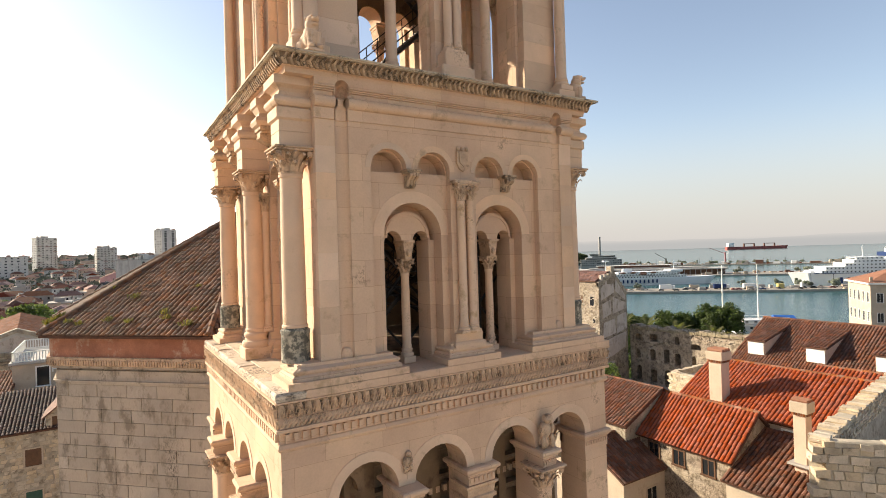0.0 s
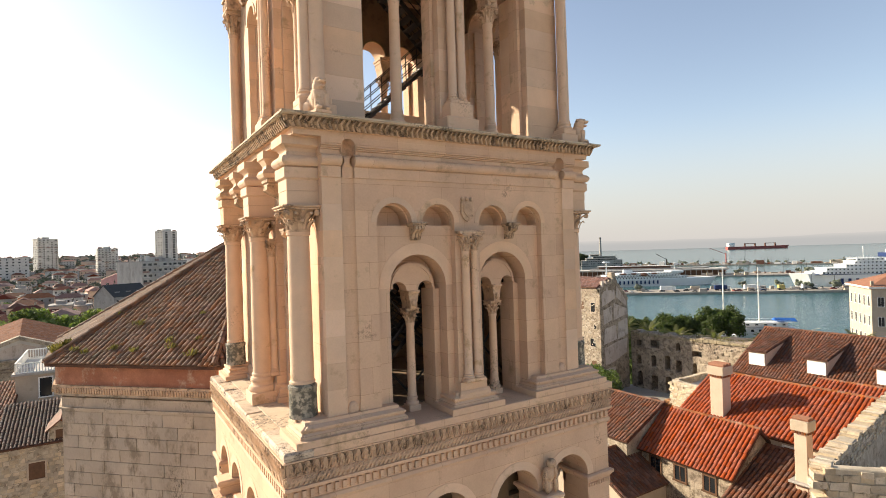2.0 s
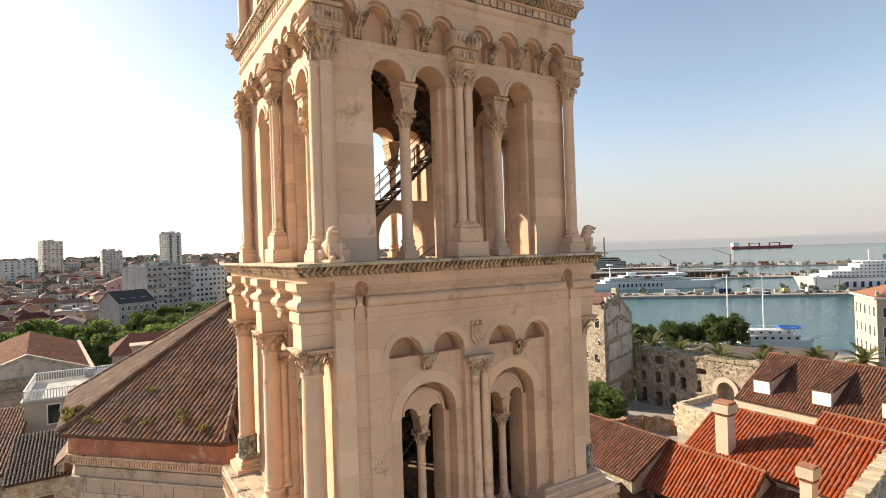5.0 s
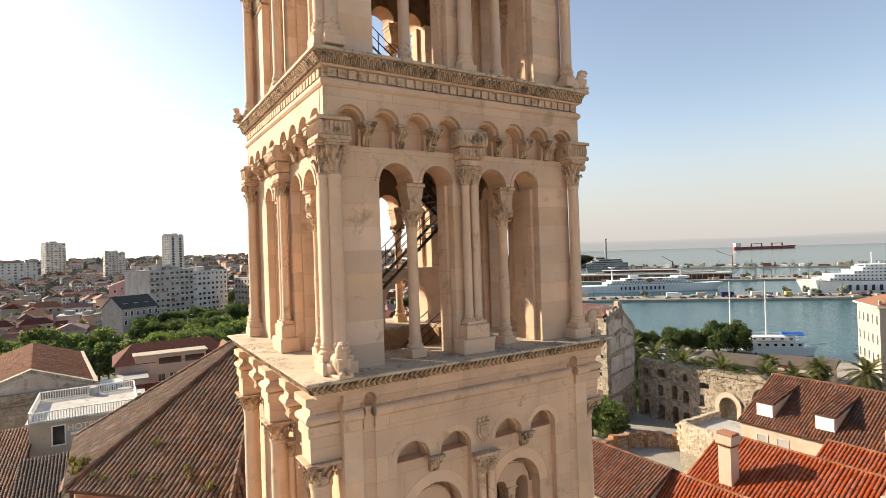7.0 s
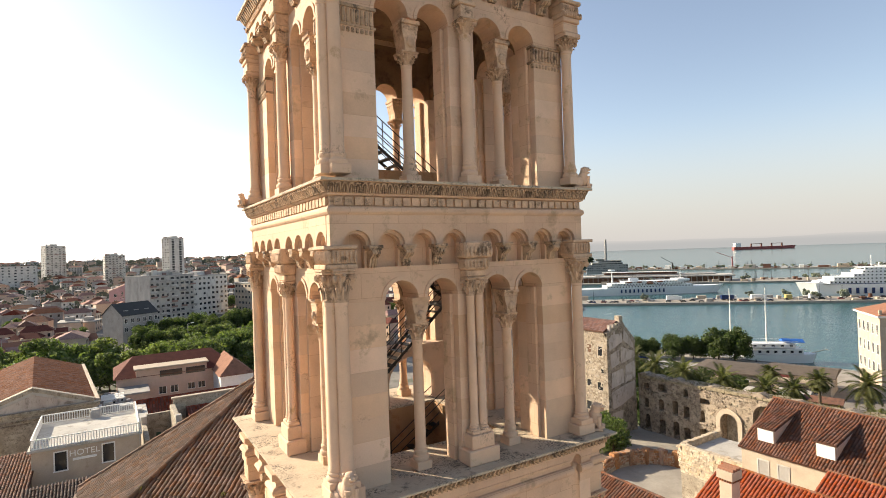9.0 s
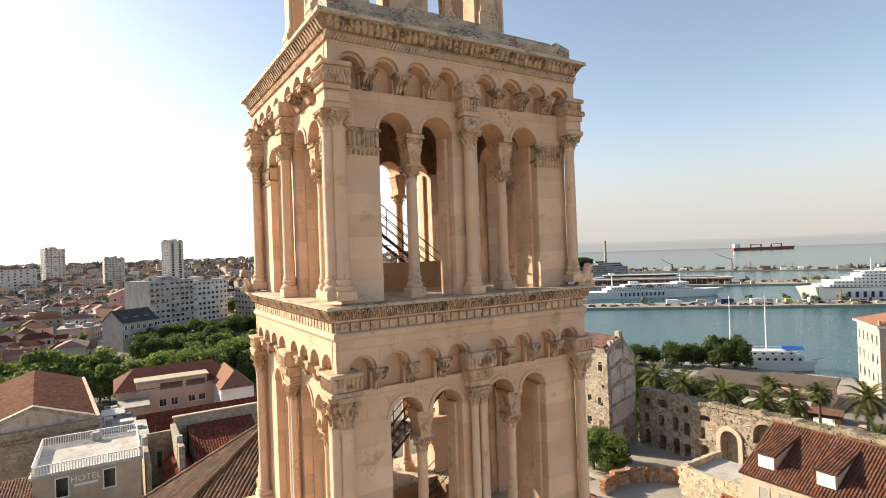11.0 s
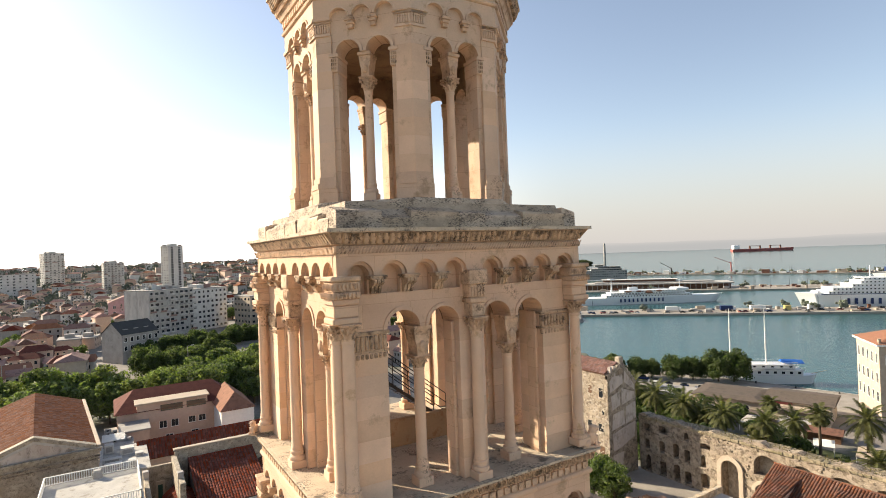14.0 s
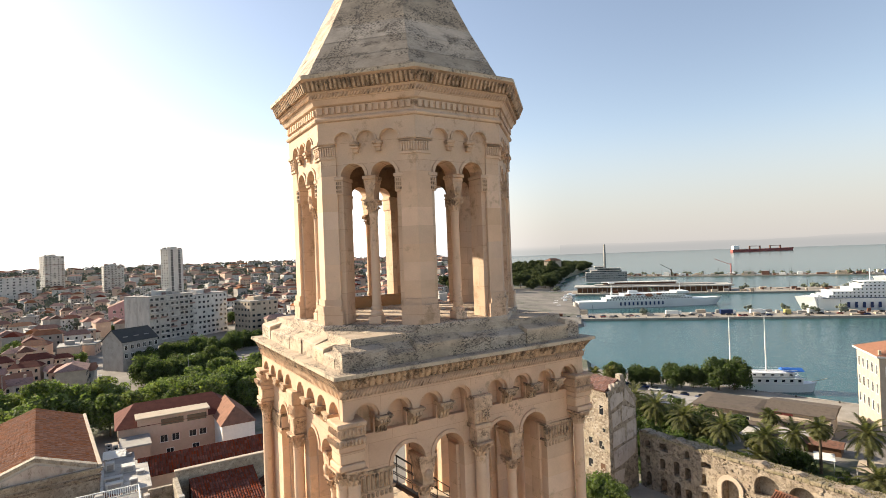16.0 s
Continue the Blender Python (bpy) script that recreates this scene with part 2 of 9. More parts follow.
    bark=material("bark", (0.12, 0.085, 0.055), vary=0.25, scale=3, fine=18, bump=0.8),
    # Tile colour lifted paler to stand for distance haze.
    tile_town=material("hazed_town_tile", (0.33, 0.19, 0.155), vary=0.2, scale=0.5, fine=5, island=0.25, stain=(0.13, 0.085, 0.07), amount=0.3, stain_scale=0.5, spec=0.08),
    rust_roof=material("brown_felt_roof", (0.13, 0.10, 0.078), vary=0.2, scale=0.4, fine=4, stain=(0.09, 0.065, 0.05), amount=0.35, stain_scale=0.4),
    pale=material("pale_weathered_render", (0.60, 0.565, 0.52), vary=0.1, scale=0.3, fine=3, stain=(0.42, 0.39, 0.35), amount=0.25, stain_scale=0.35),
    grime=material("stained_grey_render", (0.49, 0.455, 0.415), vary=0.12, scale=0.25, fine=2.5, stain=(0.34, 0.31, 0.28), amount=0.35, stain_scale=0.3, stretch=(1, 1, 0.35)),
    leaf=leafy("tree_foliage", (0.135, 0.175, 0.068), (0.19, 0.21, 0.08)),
    leaf_dark=leafy("dark_foliage", (0.085, 0.115, 0.046), (0.115, 0.135, 0.055)),
    leaf_pine=leafy("pine_foliage", (0.062, 0.075, 0.042), (0.085, 0.09, 0.052)),
    # Far trees lightened the same way, haze put into the colour.
    woods=material("far_woods", (0.12, 0.135, 0.095), rough=0.8, vary=0.2, scale=0.1, fine=0.8, island=0.35, bump=0),
    palm=leafy("palm_frond", (0.125, 0.13, 0.06), (0.165, 0.15, 0.075)),
    weed=leafy("roof_weed", (0.135, 0.115, 0.05), (0.165, 0.13, 0.065)),
    hull=material("white_ship_paint", (0.74, 0.735, 0.72), rough=0.4, vary=0.03, scale=0.1, fine=1.5, bump=0.02),
    navy=material("navy_paint", (0.012, 0.03, 0.10), rough=0.45, vary=0.05, scale=0.3, bump=0.0),
    blue=material("blue_canvas", (0.02, 0.12, 0.42), rough=0.6, vary=0.08, scale=1, bump=0.1),
    # Red paled to carry the haze over the distant cargo ship.
    red=material("red_ship_paint", (0.34, 0.10, 0.09), rough=0.6, vary=0.1, scale=0.05, bump=0.0),
    yellow=material("yellow_paint", (0.45, 0.36, 0.13), rough=0.5, vary=0.05, scale=1),
)


# ---------- mesh helpers ----------
class Mesh:
    """Gathers simple solids into one mesh."""
    def __init__(self):
        self.v, self.f, self.m = [], [], Matrix.Identity(4)

    def add(self, verts, faces, m=None):
        k = len(self.v)
        t = self.m @ m if m is not None else self.m
        self.v += [tuple(t @ Vector(p)) for p in verts]
        self.f += [tuple(k + i for i in f) for f in faces]
        return self

    def box(self, x0, x1, y0, y1, z0, z1, b=0.0, m=None):
        if b <= 0:
            v = [(x, y, z) for z in (z0, z1) for y in (y0, y1) for x in (x0, x1)]
            return self.add(v, [(0, 2, 3, 1), (4, 5, 7, 6), (0, 1, 5, 4), (2, 6, 7, 3), (0, 4, 6, 2), (1, 3, 7, 5)], m)
        v, idx = [], {}
        for sz, zz in ((0, z0), (1, z1)):
            for sy, yy in ((0, y0), (1, y1)):
                for sx, xx in ((0, x0), (1, x1)):
                    ix, iy, iz = (b if s == 0 else -b for s in (sx, sy, sz))
                    for a, p in enumerate(((xx, yy + iy, zz + iz), (xx + ix, yy, zz + iz), (xx + ix, yy + iy, zz))):
                        idx[sx, sy, sz, a] = len(v)
                        v.append(p)
        f = []
        for s in (0, 1):
            c = ((0, 0), (1, 0), (1, 1), (0, 1))
            for a in range(3):
                def key(p, q, a=a, s=s):
                    return (s, p, q, 0) if a == 0 else (q, s, p, 1) if a == 1 else (p, q, s, 2)
                q = [idx[key(*e)] for e in c]
                f.append(tuple(q if s else q[::-1]))
        for p in (0, 1):
            for q in (0, 1):
                f.append((idx[0, p, q, 1], idx[0, p, q, 2], idx[1, p, q, 2], idx[1, p, q, 1]))
                f.append((idx[p, 0, q, 0], idx[p, 0, q, 2], idx[p, 1, q, 2], idx[p, 1, q, 0]))
                f.append((idx[p, q, 0, 0], idx[p, q, 0, 1], idx[p, q, 1, 1], idx[p, q, 1, 0]))
                f += [(idx[s, p, q, 0], idx[s, p, q, 1], idx[s, p, q, 2]) for s in (0, 1)]
        return self.add(v, f, m)

    def lathe(self, prof, x=0.0, y=0.0, n=16, m=None):
        v = [(x + r * math.cos(2 * math.pi * i / n), y + r * math.sin(2 * math.pi * i / n), z) for r, z in prof for i in range(n)]
        f = [(a * n + i, a * n + (i + 1) % n, (a + 1) * n + (i + 1) % n, (a + 1) * n + i) for a in range(len(prof) - 1) for i in range(n)]
        f += [tuple(range(n))[::-1], tuple(range((len(prof) - 1) * n, len(prof) * n))]
        return self.add(v, f, m)

    def prism(self, pts, z0, z1, m=None):
        n = len(pts)
        v = [(x, y, z0) for x, y in pts] + [(x, y, z1) for x, y in pts]
        f = [tuple(range(n))[::-1], tuple(range(n, 2 * n))] + [(i, (i + 1) % n, n + (i + 1) % n, n + i) for i in range(n)]
        return self.add(v, f, m)

    def ring(self, prof, half, sides=4, close=True):
        """A moulding round a regular plan: (out, z) from the plane at `half`."""
        n = sides
        v = []
        for out, z in prof:
            r = (half + out) / math.cos(math.pi / n)
            v += [(r * math.cos(math.pi * (2 * i + 1) / n - math.pi / 2), r * math.sin(math.pi * (2 * i + 1) / n - math.pi / 2), z) for i in range(n)]
        k = len(prof)
        f = [(a * n + i, a * n + (i + 1) % n, (a + 1) % k * n + (i + 1) % n, (a + 1) % k * n + i) for a in range(k if close else k - 1) for i in range(n)]
        return self.add(v, f)

    def frame4(self, prof, ext):
        """A moulding round a rectangle with its own reach (left, right, front, back)."""
        v, k = [], len(prof)
        for out, z in prof:
            a, b, c, d = (e + out for e in ext)
            v += [(-a, -c, z), (b, -c, z), (b, d, z), (-a, d, z)]
        return self.add(v, [(a * 4 + i, a * 4 + (i + 1) % 4, (a + 1) % k * 4 + (i + 1) % 4, (a + 1) % k * 4 + i) for a in range(k) for i in range(4)])

    def loft(self, x0, x1, y0, y1, rows):
        """A block whose plan grows and shrinks with its height: rows of (grow, z)."""
        v = []
        for g, z in rows:
            v += [(x0 - g, y0 - g, z), (x1 + g, y0 - g, z), (x1 + g, y1 + g, z), (x0 - g, y1 + g, z)]
        n = len(rows)
        return self.add(v, [(3, 2, 1, 0), tuple(4 * n - 4 + i for i in range(4))] + [(a * 4 + i, a * 4 + (i + 1) % 4, a * 4 + 4 + (i + 1) % 4, a * 4 + 4 + i) for a in range(n - 1) for i in range(4)])

    def tube(self, p, q, r, n=6):
        p, q = Vector(p), Vector(q)
        d = q - p
        t = Matrix.Translation(p) @ d.to_track_quat("Z", "Y").to_matrix().to_4x4()
        return self.lathe([(r, 0), (r, d.length)], n=n, m=t)

    def data(self, name, mat, smooth=False):
        me = bpy.data.meshes.new(name)
        me.from_pydata(self.v, [], self.f)
        me.materials.append(mat)
        if smooth:
            me.shade_smooth()
            me.set_sharp_from_angle(angle=radians(35))
        me.update()
        return me


def thing(name, label, category, at=(0, 0, 0), turn=0.0, group="", kind=""):
    ob = new(name)
    ob.matrix_basis = pose(*at, 0, 0, turn)
    return tagged(ob, label, category, group, kind)


def part(name, me, mat, parent, label="", m=None, smooth=False, kind=""):
    """One mesh object under a thing or a part."""
    if isinstance(me, Mesh):
        me = me.data(name, mat, smooth)
    ob = new(name, me)
    ob.parent = parent
    if m is not None:
        ob.matrix_basis = m
    return tagged(ob, label, kind=kind)


def plate(loops, depth):
    """A flat wall from outlines (x, z), with holes, that goes `depth` back from y = 0; returns verts and faces."""
    cu = bpy.data.curves.new("outline", "CURVE")
    cu.dimensions, cu.fill_mode = "2D", "BOTH"
    for pts in loops:
        sp = cu.splines.new("POLY")
        sp.points.add(len(pts) - 1)
        for p, (x, z) in zip(sp.points, pts):
            p.co = (x, z, 0, 1)
        sp.use_cyclic_u = True
    cu.extrude = depth / 2
    ob = bpy.data.objects.new("outline", cu)
    me = bpy.data.meshes.new_from_object(ob)
    v, f, at, link = [], [], {}, []
    for p in me.vertices:
        q = (round(p.co.x, 5), round(depth / 2 - p.co.z, 5), round(p.co.y, 5))
        if q not in at:
            at[q] = len(v)
            v.append(q)
        link.append(at[q])
    for p in me.polygons:
        ids = list(dict.fromkeys(link[i] for i in p.vertices))
        if len(ids) > 2:
            f.append(tuple(ids))
    bpy.data.objects.remove(ob)
    bpy.data.curves.remove(cu)
    bpy.data.meshes.remove(me)
    return v, f


def arc(cx, cz, r, a0=180, a1=0, n=12):
    return [(cx + r * math.cos(radians(a0 + (a1 - a0) * i / n)), cz + r * math.sin(radians(a0 + (a1 - a0) * i / n))) for i in range(n + 1)]


def arcade(x0, x1, z0, z1, spring, arches, n=12):
    """The outline of a wall whose lower edge is cut by arches: (centre, radius)."""
    pts = [(x0, z0)]
    for cx, r in arches:
        pts += [(cx - r, z0)] if abs(z0 - spring) > 1e-4 else []
        pts += arc(cx, spring, r, n=n)
        pts += [(cx + r, z0)] if abs(z0 - spring) > 1e-4 else []
    return pts + [(x1, z0), (x1, z1), (x0, z1)]


QUARTER = [Matrix.Rotation(k * math.pi / 2, 4, "Z") for k in range(4)]
EIGHTH = [Matrix.Rotation(k * math.pi / 4, 4, "Z") for k in range(8)]

# ---------- the bell tower ----------
CX = 0.21
tower = thing("bell_tower", "tall pale limestone bell tower with arcaded storeys and an octagonal top", "bell tower", (CX, 0, 0))
CACHE = {}


def leaf_strip(ms, r0, r1, z0, z1, w, a, tip=0.06):
    """A carved leaf that curls out at its tip, at angle a round an upright axis."""
    rows = [(r0, z0, w), (r0 + (r1 - r0) * 0.25, z0 + (z1 - z0) * 0.5, w * 1.05), (r0 + (r1 - r0) * 0.7, z0 + (z1 - z0) * 0.88, w * 0.85),
            (r1, z1, w * 0.6), (r1 + tip * 0.4, z1 - tip, w * 0.4)]
    v = []
    for r, z, ww in rows:
        v += [(r - 0.012, -ww / 2, z), (r + 0.018, 0, z), (r - 0.012, ww / 2, z)]
    f = [(3 * i + j, 3 * i + j + 1, 3 * i + j + 4, 3 * i + j + 3) for i in range(len(rows) - 1) for j in range(2)]
    ms.add(v, f, Matrix.Rotation(a, 4, "Z"))


def capital_data(r, h):
    key = ("cap", round(r, 3), round(h, 3))
    if key not in CACHE:
        ms = Mesh()
        top = h * 0.84
        ms.lathe([(r * 1.12, 0), (r * 1.12, h * 0.07), (r, h * 0.09), (r * 1.02, h * 0.45), (r * 1.55, top)], n=12)
        for tier, (lo, hi, out) in enumerate(((0.08, 0.46, 1.6), (0.3, 0.74, 1.92))):
            for i in range(8):
                leaf_strip(ms, r * 1.04, r * out, h * lo, h * hi, r * 0.62, math.pi / 8 * tier + i * math.pi / 4, h * 0.1)
        for i in range(4):
            a = math.pi / 4 + i * math.pi / 2
            m = Matrix.Rotation(a, 4, "Z") @ Matrix.Translation((r * 1.98, 0, h * 0.72)) @ Matrix.Rotation(math.pi / 2, 4, "X")
            ms.lathe([(h * 0.05, -r * 0.2), (h * 0.12, -r * 0.16), (h * 0.12, r * 0.16), (h * 0.05, r * 0.2)], n=8, m=m)
            m = Matrix.Rotation(a - math.pi / 4, 4, "Z") @ Matrix.Translation((r * 1.66, 0, h * 0.8))
            ms.lathe([(0.01, -h * 0.07), (h * 0.07, 0), (0.01, h * 0.07)], n=6, m=m)
        q = r * 1.7
        ms.box(-q, q, -q, q, top, h * 0.92, 0.01)
        q = r * 1.84
        ms.box(-q, q, -q, q, h * 0.92, h, 0.012)
        CACHE[key] = ms.data("capital", M["carved"], True)
    return CACHE[key]


def base_data(r, h, mat):
    key = ("base", round(r, 3), round(h, 3), mat)
    if key not in CACHE:
        ms = Mesh()
        if mat == "mottled":        # a plain drum of dark mottled stone
            ms.lathe([(r * 1.2, 0), (r * 1.22, 0.05), (r * 1.18, h * 0.8), (r * 1.24, h * 0.84), (r * 1.24, h * 0.93), (r * 1.08, h * 0.96), (r * 1.02, h)], n=20)
            CACHE[key] = ms.data("base", M[mat], True)
            return CACHE[key]
        q, s = r * 1.5, h * 0.42
        ms.box(-q, q, -q, q, 0, s, 0.015)
        z = (h - s) / 10
        ms.lathe([(r * 1.42, s), (r * 1.5, s + z), (r * 1.5, s + 2.4 * z), (r * 1.4, s + 3.6 * z), (r * 1.2, s + 4.2 * z), (r * 1.14, s + 5.4 * z),
                  (r * 1.22, s + 6.4 * z), (r * 1.28, s + 7.4 * z), (r * 1.22, s + 8.6 * z), (r * 1.06, s + 9.2 * z), (r * 1.02, h)], n=18)
        CACHE[key] = ms.data("base", M[mat], True)
    return CACHE[key]


def shaft_data(r, h):
    key = ("shaft", round(r, 3), round(h, 3))
    if key not in CACHE:
        CACHE[key] = Mesh().lathe([(r * 1.1, 0), (r * 1.1, 0.04), (r, 0.07), (r * 0.99, h * 0.5), (r * 0.93, h - 0.08), (r * 1.03, h - 0.06), (r * 1.03, h)],
                                  n=20).data("column", M["column"], True)
    return CACHE[key]


def column(x, y, z0, z1, r, cap=0.4, foot=0.4, m=None, mat="column", turn=0.0, label=""):
    t = (m or Matrix.Identity(4)) @ Matrix.Translation((x, y, z0 + foot)) @ Matrix.Rotation(turn, 4, "Z")
    shaft = part("column", shaft_data(r, z1 - cap - z0 - foot), None, tower, label, t)
    part("capital", capital_data(r * 0.95, cap), None, shaft, m=Matrix.Translation((0, 0, z1 - cap - z0 - foot)))
    part("base", base_data(r, foot, mat), None, shaft, m=Matrix.Translation((0, 0, -foot)))


def side(k, n=4):
    return Matrix.Rotation(2 * math.pi * k / n, 4, "Z")


def runs(half, n=4):
    """The sides of a plan: turn, distance, middle and length; half is one number or (left, right, front, back)."""
    if not isinstance(half, tuple):
        return [(k, half, 0.0, 2 * half * math.tan(math.pi / n)) for k in range(n)]
    a, b, c, d = half
    return [(0, c, (b - a) / 2, a + b), (1, b, (d - c) / 2, c + d), (2, d, (a - b) / 2, a + b), (3, a, (c - d) / 2, c + d)]


def tongues(ms, half, z0, z1, o0, o1, pitch, n=4, lean=0.0, proud=0.035, fill=0.8):
    """A row of carved tongues on a sloping band, from (o0, z0) to (o1, z1)."""
    for k, dist, mid, length in runs(half, n):
        length += 2 * o0 if n == 4 else 0.8 * o0
        num = max(3, int(length / pitch))
        for i in range(num):
            u = mid + (i + 0.5) / num * length - length / 2
            w = length / num * fill / 2
            d = lean * (z1 - z0)
            pts = [(-w, 0), (w, 0), (w + d * 0.6, 0.62), (w * 0.5 + d, 0.95), (-w * 0.5 + d, 0.95), (-w + d * 0.6, 0.62)]
            v = []
            for lift in (0.0, proud):
                for x, s in pts:
                    sx = x if lift == 0 else x * 0.62
                    v.append((u + sx, -(dist + o0 + (o1 - o0) * s + lift), z0 + (z1 - z0) * s))
            f = [(6, 7, 8, 9, 10, 11)] + [(a, (a + 1) % 6, 6 + (a + 1) % 6, 6 + a) for a in range(6)]
            ms.add(v, f, side(k, n))


def leaf_row(ms, half, z0, z1, o0, o1, pitch, n=4, proud=0.05):
    """A row of upright carved leaves: a round-headed rim with a pointed rib in its hollow."""
    for k, dist, mid, length in runs(half, n):
        length += 2 * o0 if n == 4 else 0.8 * o0
        num = max(3, int(length / pitch))
        w = length / num / 2
        rim = [(-0.96, 0.0), (-0.96, 0.55), (-0.75, 0.85), (-0.3, 1.0), (0.3, 1.0), (0.75, 0.85), (0.96, 0.55), (0.96, 0.0)]
        inn = [(-0.62, 0.0), (-0.62, 0.52), (-0.46, 0.7), (-0.18, 0.8), (0.18, 0.8), (0.46, 0.7), (0.62, 0.52), (0.62, 0.0)]
        rib = [(-0.3, 0.0), (0.3, 0.0), (0.24, 0.4), (0.0, 0.68), (-0.24, 0.4)]
        for i in range(num):
            u = mid + (i + 0.5) / num * length - length / 2
            def at(x, t, lift):
                return (u + x * w, -(dist + o0 + (o1 - o0) * t + lift), z0 + (z1 - z0) * t)
            v = [at(x, t, 0.0) for x, t in rim] + [at(x * 0.94, t * 0.98, proud) for x, t in rim] + [at(x, t, proud * 0.9) for x, t in inn] + [at(x * 0.95, t, 0.0) for x, t in inn]
            f = [(8 * r + j, 8 * r + j + 1, 8 * r + 9 + j, 8 * r + 8 + j) for r in range(3) for j in range(7)]
            ms.add(v, f, side(k, n))
            v = [at(x, t, 0.0) for x, t in rib] + [at(x * 0.5, t, proud) for x, t in rib]
            ms.add(v, [(5, 6, 7, 8, 9)] + [(j, (j + 1) % 5, 5 + (j + 1) % 5, 5 + j) for j in range(5)], side(k, n))


def ground_strip(parent, half, z0, z1, o0, o1, n=4, mat="gap_shade"):
    """The ground behind a row of carved leaves, its gap shade put into the colour."""
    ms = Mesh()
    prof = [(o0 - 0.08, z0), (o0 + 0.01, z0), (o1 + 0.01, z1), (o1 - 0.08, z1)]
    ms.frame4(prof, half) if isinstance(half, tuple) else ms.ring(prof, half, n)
    part("frieze_ground", ms, M[mat], parent, "stained frieze ground, darkened for the shade in its gaps")


def edge_strip(parent, half, z0, z1, out, n=4):
    """The weather-blackened upper edge of a cornice."""
    ms = Mesh()
    prof = [(out - 0.12, z0), (out + 0.005, z0), (out + 0.008, z1), (out - 0.12, z1 + 0.004)]
    ms.frame4(prof, half) if isinstance(half, tuple) else ms.ring(prof, half, n)
    part("cornice_edge", ms, M["ledge"], parent, "weather-blackened edge of the cornice")


def dentils(ms, half, z0, z1, out, depth, pitch, n=4, fill=0.6):
    for k, dist, mid, length in runs(half, n):
        length += 2 * out * math.tan(math.pi / n) - 0.1
        num = int(length / pitch)
        for i in range(num):
            u = mid + (i + 0.5) / num * length - length / 2
            w = length / num * fill / 2
            ms.box(u - w, u + w, -(dist + out + depth), -(dist + out) + 0.01, z0, z1, 0.0, side(k, n))


def arch_rings(ms, y, spring, arches, width, proud, m=None, n=14):
    """Raised bands round arches."""
    for cx, r in arches:
        a, b = arc(cx, spring, r, n=n), arc(cx, spring, r + width, n=n)
        v = [(x, y + dy, z) for dy in (0.0, -proud) for ring in (a, b) for x, z in ring]
        k = n + 1
        f = []
        for i in range(n):
            f += [(2 * k + i, 2 * k + i + 1, 3 * k + i + 1, 3 * k + i), (k + i, k + i + 1, 3 * k + i + 1, 3 * k + i), (i, 2 * k + i, 2 * k + i + 1, i + 1)]
        ms.add(v, f + [(0, k, 3 * k, 2 * k), (n, 2 * k + n, 3 * k + n, k + n)], m)


def stack(parent, x0, x1, y0, y1, z0, z1, num, turns, mat="block", twin=False):
    """Courses of squared blocks, one above another, in each of the turns."""
    h = (z1 - z0) / num
    me = Mesh().box(x0, x1, y0, y1, 0.0004, h - 0.0004, 0.003).data("stone_block", M[mat])
    for t in turns:
        for i in range(num):
            part("stone_block", me, None, parent, m=t @ Matrix.Translation((random.uniform(-0.002, 0.002), random.uniform(-0.002, 0.002), z0 + i * h)))


def corbel_data(w, h, d):
    key = ("corbel", w, h, d)
    if key not in CACHE:
        ms = Mesh()
        ms.box(-w * 0.66, w * 0.66, -d, 0.02, h * 0.86, h, 0.01)
        ms.box(-w * 0.56, w * 0.56, -d * 0.94, 0.02, h * 0.77, h * 0.865, 0.01)
        prof = [(0, h * 0.78), (-d * 0.95, h * 0.78), (-d * 0.98, h * 0.62), (-d * 0.8, h * 0.5), (-d * 0.5, h * 0.4), (-d * 0.42, h * 0.2), (-d * 0.28, 0.0), (0, 0)]
        for i, (a, b) in enumerate(((-0.38, -0.17), (-0.11, 0.11), (0.17, 0.38))):
            ms.add([(w * s, y, z) for s in (a, b) for y, z in prof],
                   [tuple(range(8)), tuple(range(15, 7, -1))] + [(j, (j + 1) % 8, 8 + (j + 1) % 8, 8 + j) for j in range(8)])
        prof = [(y * 0.6, z) for y, z in prof]
        ms.add([(w * s, y, z) for s in (-0.33, 0.33) for y, z in prof],
               [tuple(range(8)), tuple(range(15, 7, -1))] + [(j, (j + 1) % 8, 8 + (j + 1) % 8, 8 + j) for j in range(8)])
        CACHE[key] = ms.data("corbel", M["grimy"], True)
    return CACHE[key]


def slab(z0, z1, half, mat, label, edge=0.04):
    ms = Mesh()
    ms.box(-half, half, -half, half, z0, z1, edge)
    return part("floor_slab", ms, M[mat], tower, label)


BAND = [0.58, 1.43, 2.28, 3.13]
ALL8 = [-c for c in BAND[::-1]] + BAND


def lombard_band(name, half, out, spring, z1, r, corbel_h, corbel_w):
    """A band of small round arches in two orders that hang on corbels."""
    z0 = spring - 0.05
    for k in range(4):
        w = half + out if k % 2 == 0 else half
        ms = Mesh()
        v, f = plate([arcade(-w, w, z0, z1, spring, [(c, r) for c in ALL8])], out * 0.42)
        ms.add([(x, y - half - out, z) for x, y, z in v], f)
        ob = part(name, ms, M["wall"], tower, "band of small blind arches", side(k))
        wi = w - 0.01 if k % 2 == 0 else half - 0.01
        v, f = plate([arcade(-wi, wi, z0 + 0.004, z1 - 0.01, spring, [(c, r * 0.78) for c in ALL8])], out * 0.58)
        part("inner_order", Mesh().add([(x, y - half - out * 0.58, z) for x, y, z in v], f), M["wall"], ob)
        cd = corbel_data(corbel_w, corbel_h, out + 0.1)
        for i, c in enumerate(ALL8[:-1]):
            if i != 3:
                part("corbel", cd, None, ob, m=Matrix.Translation(((c + ALL8[i + 1]) / 2, -half + 0.004, spring - corbel_h)))


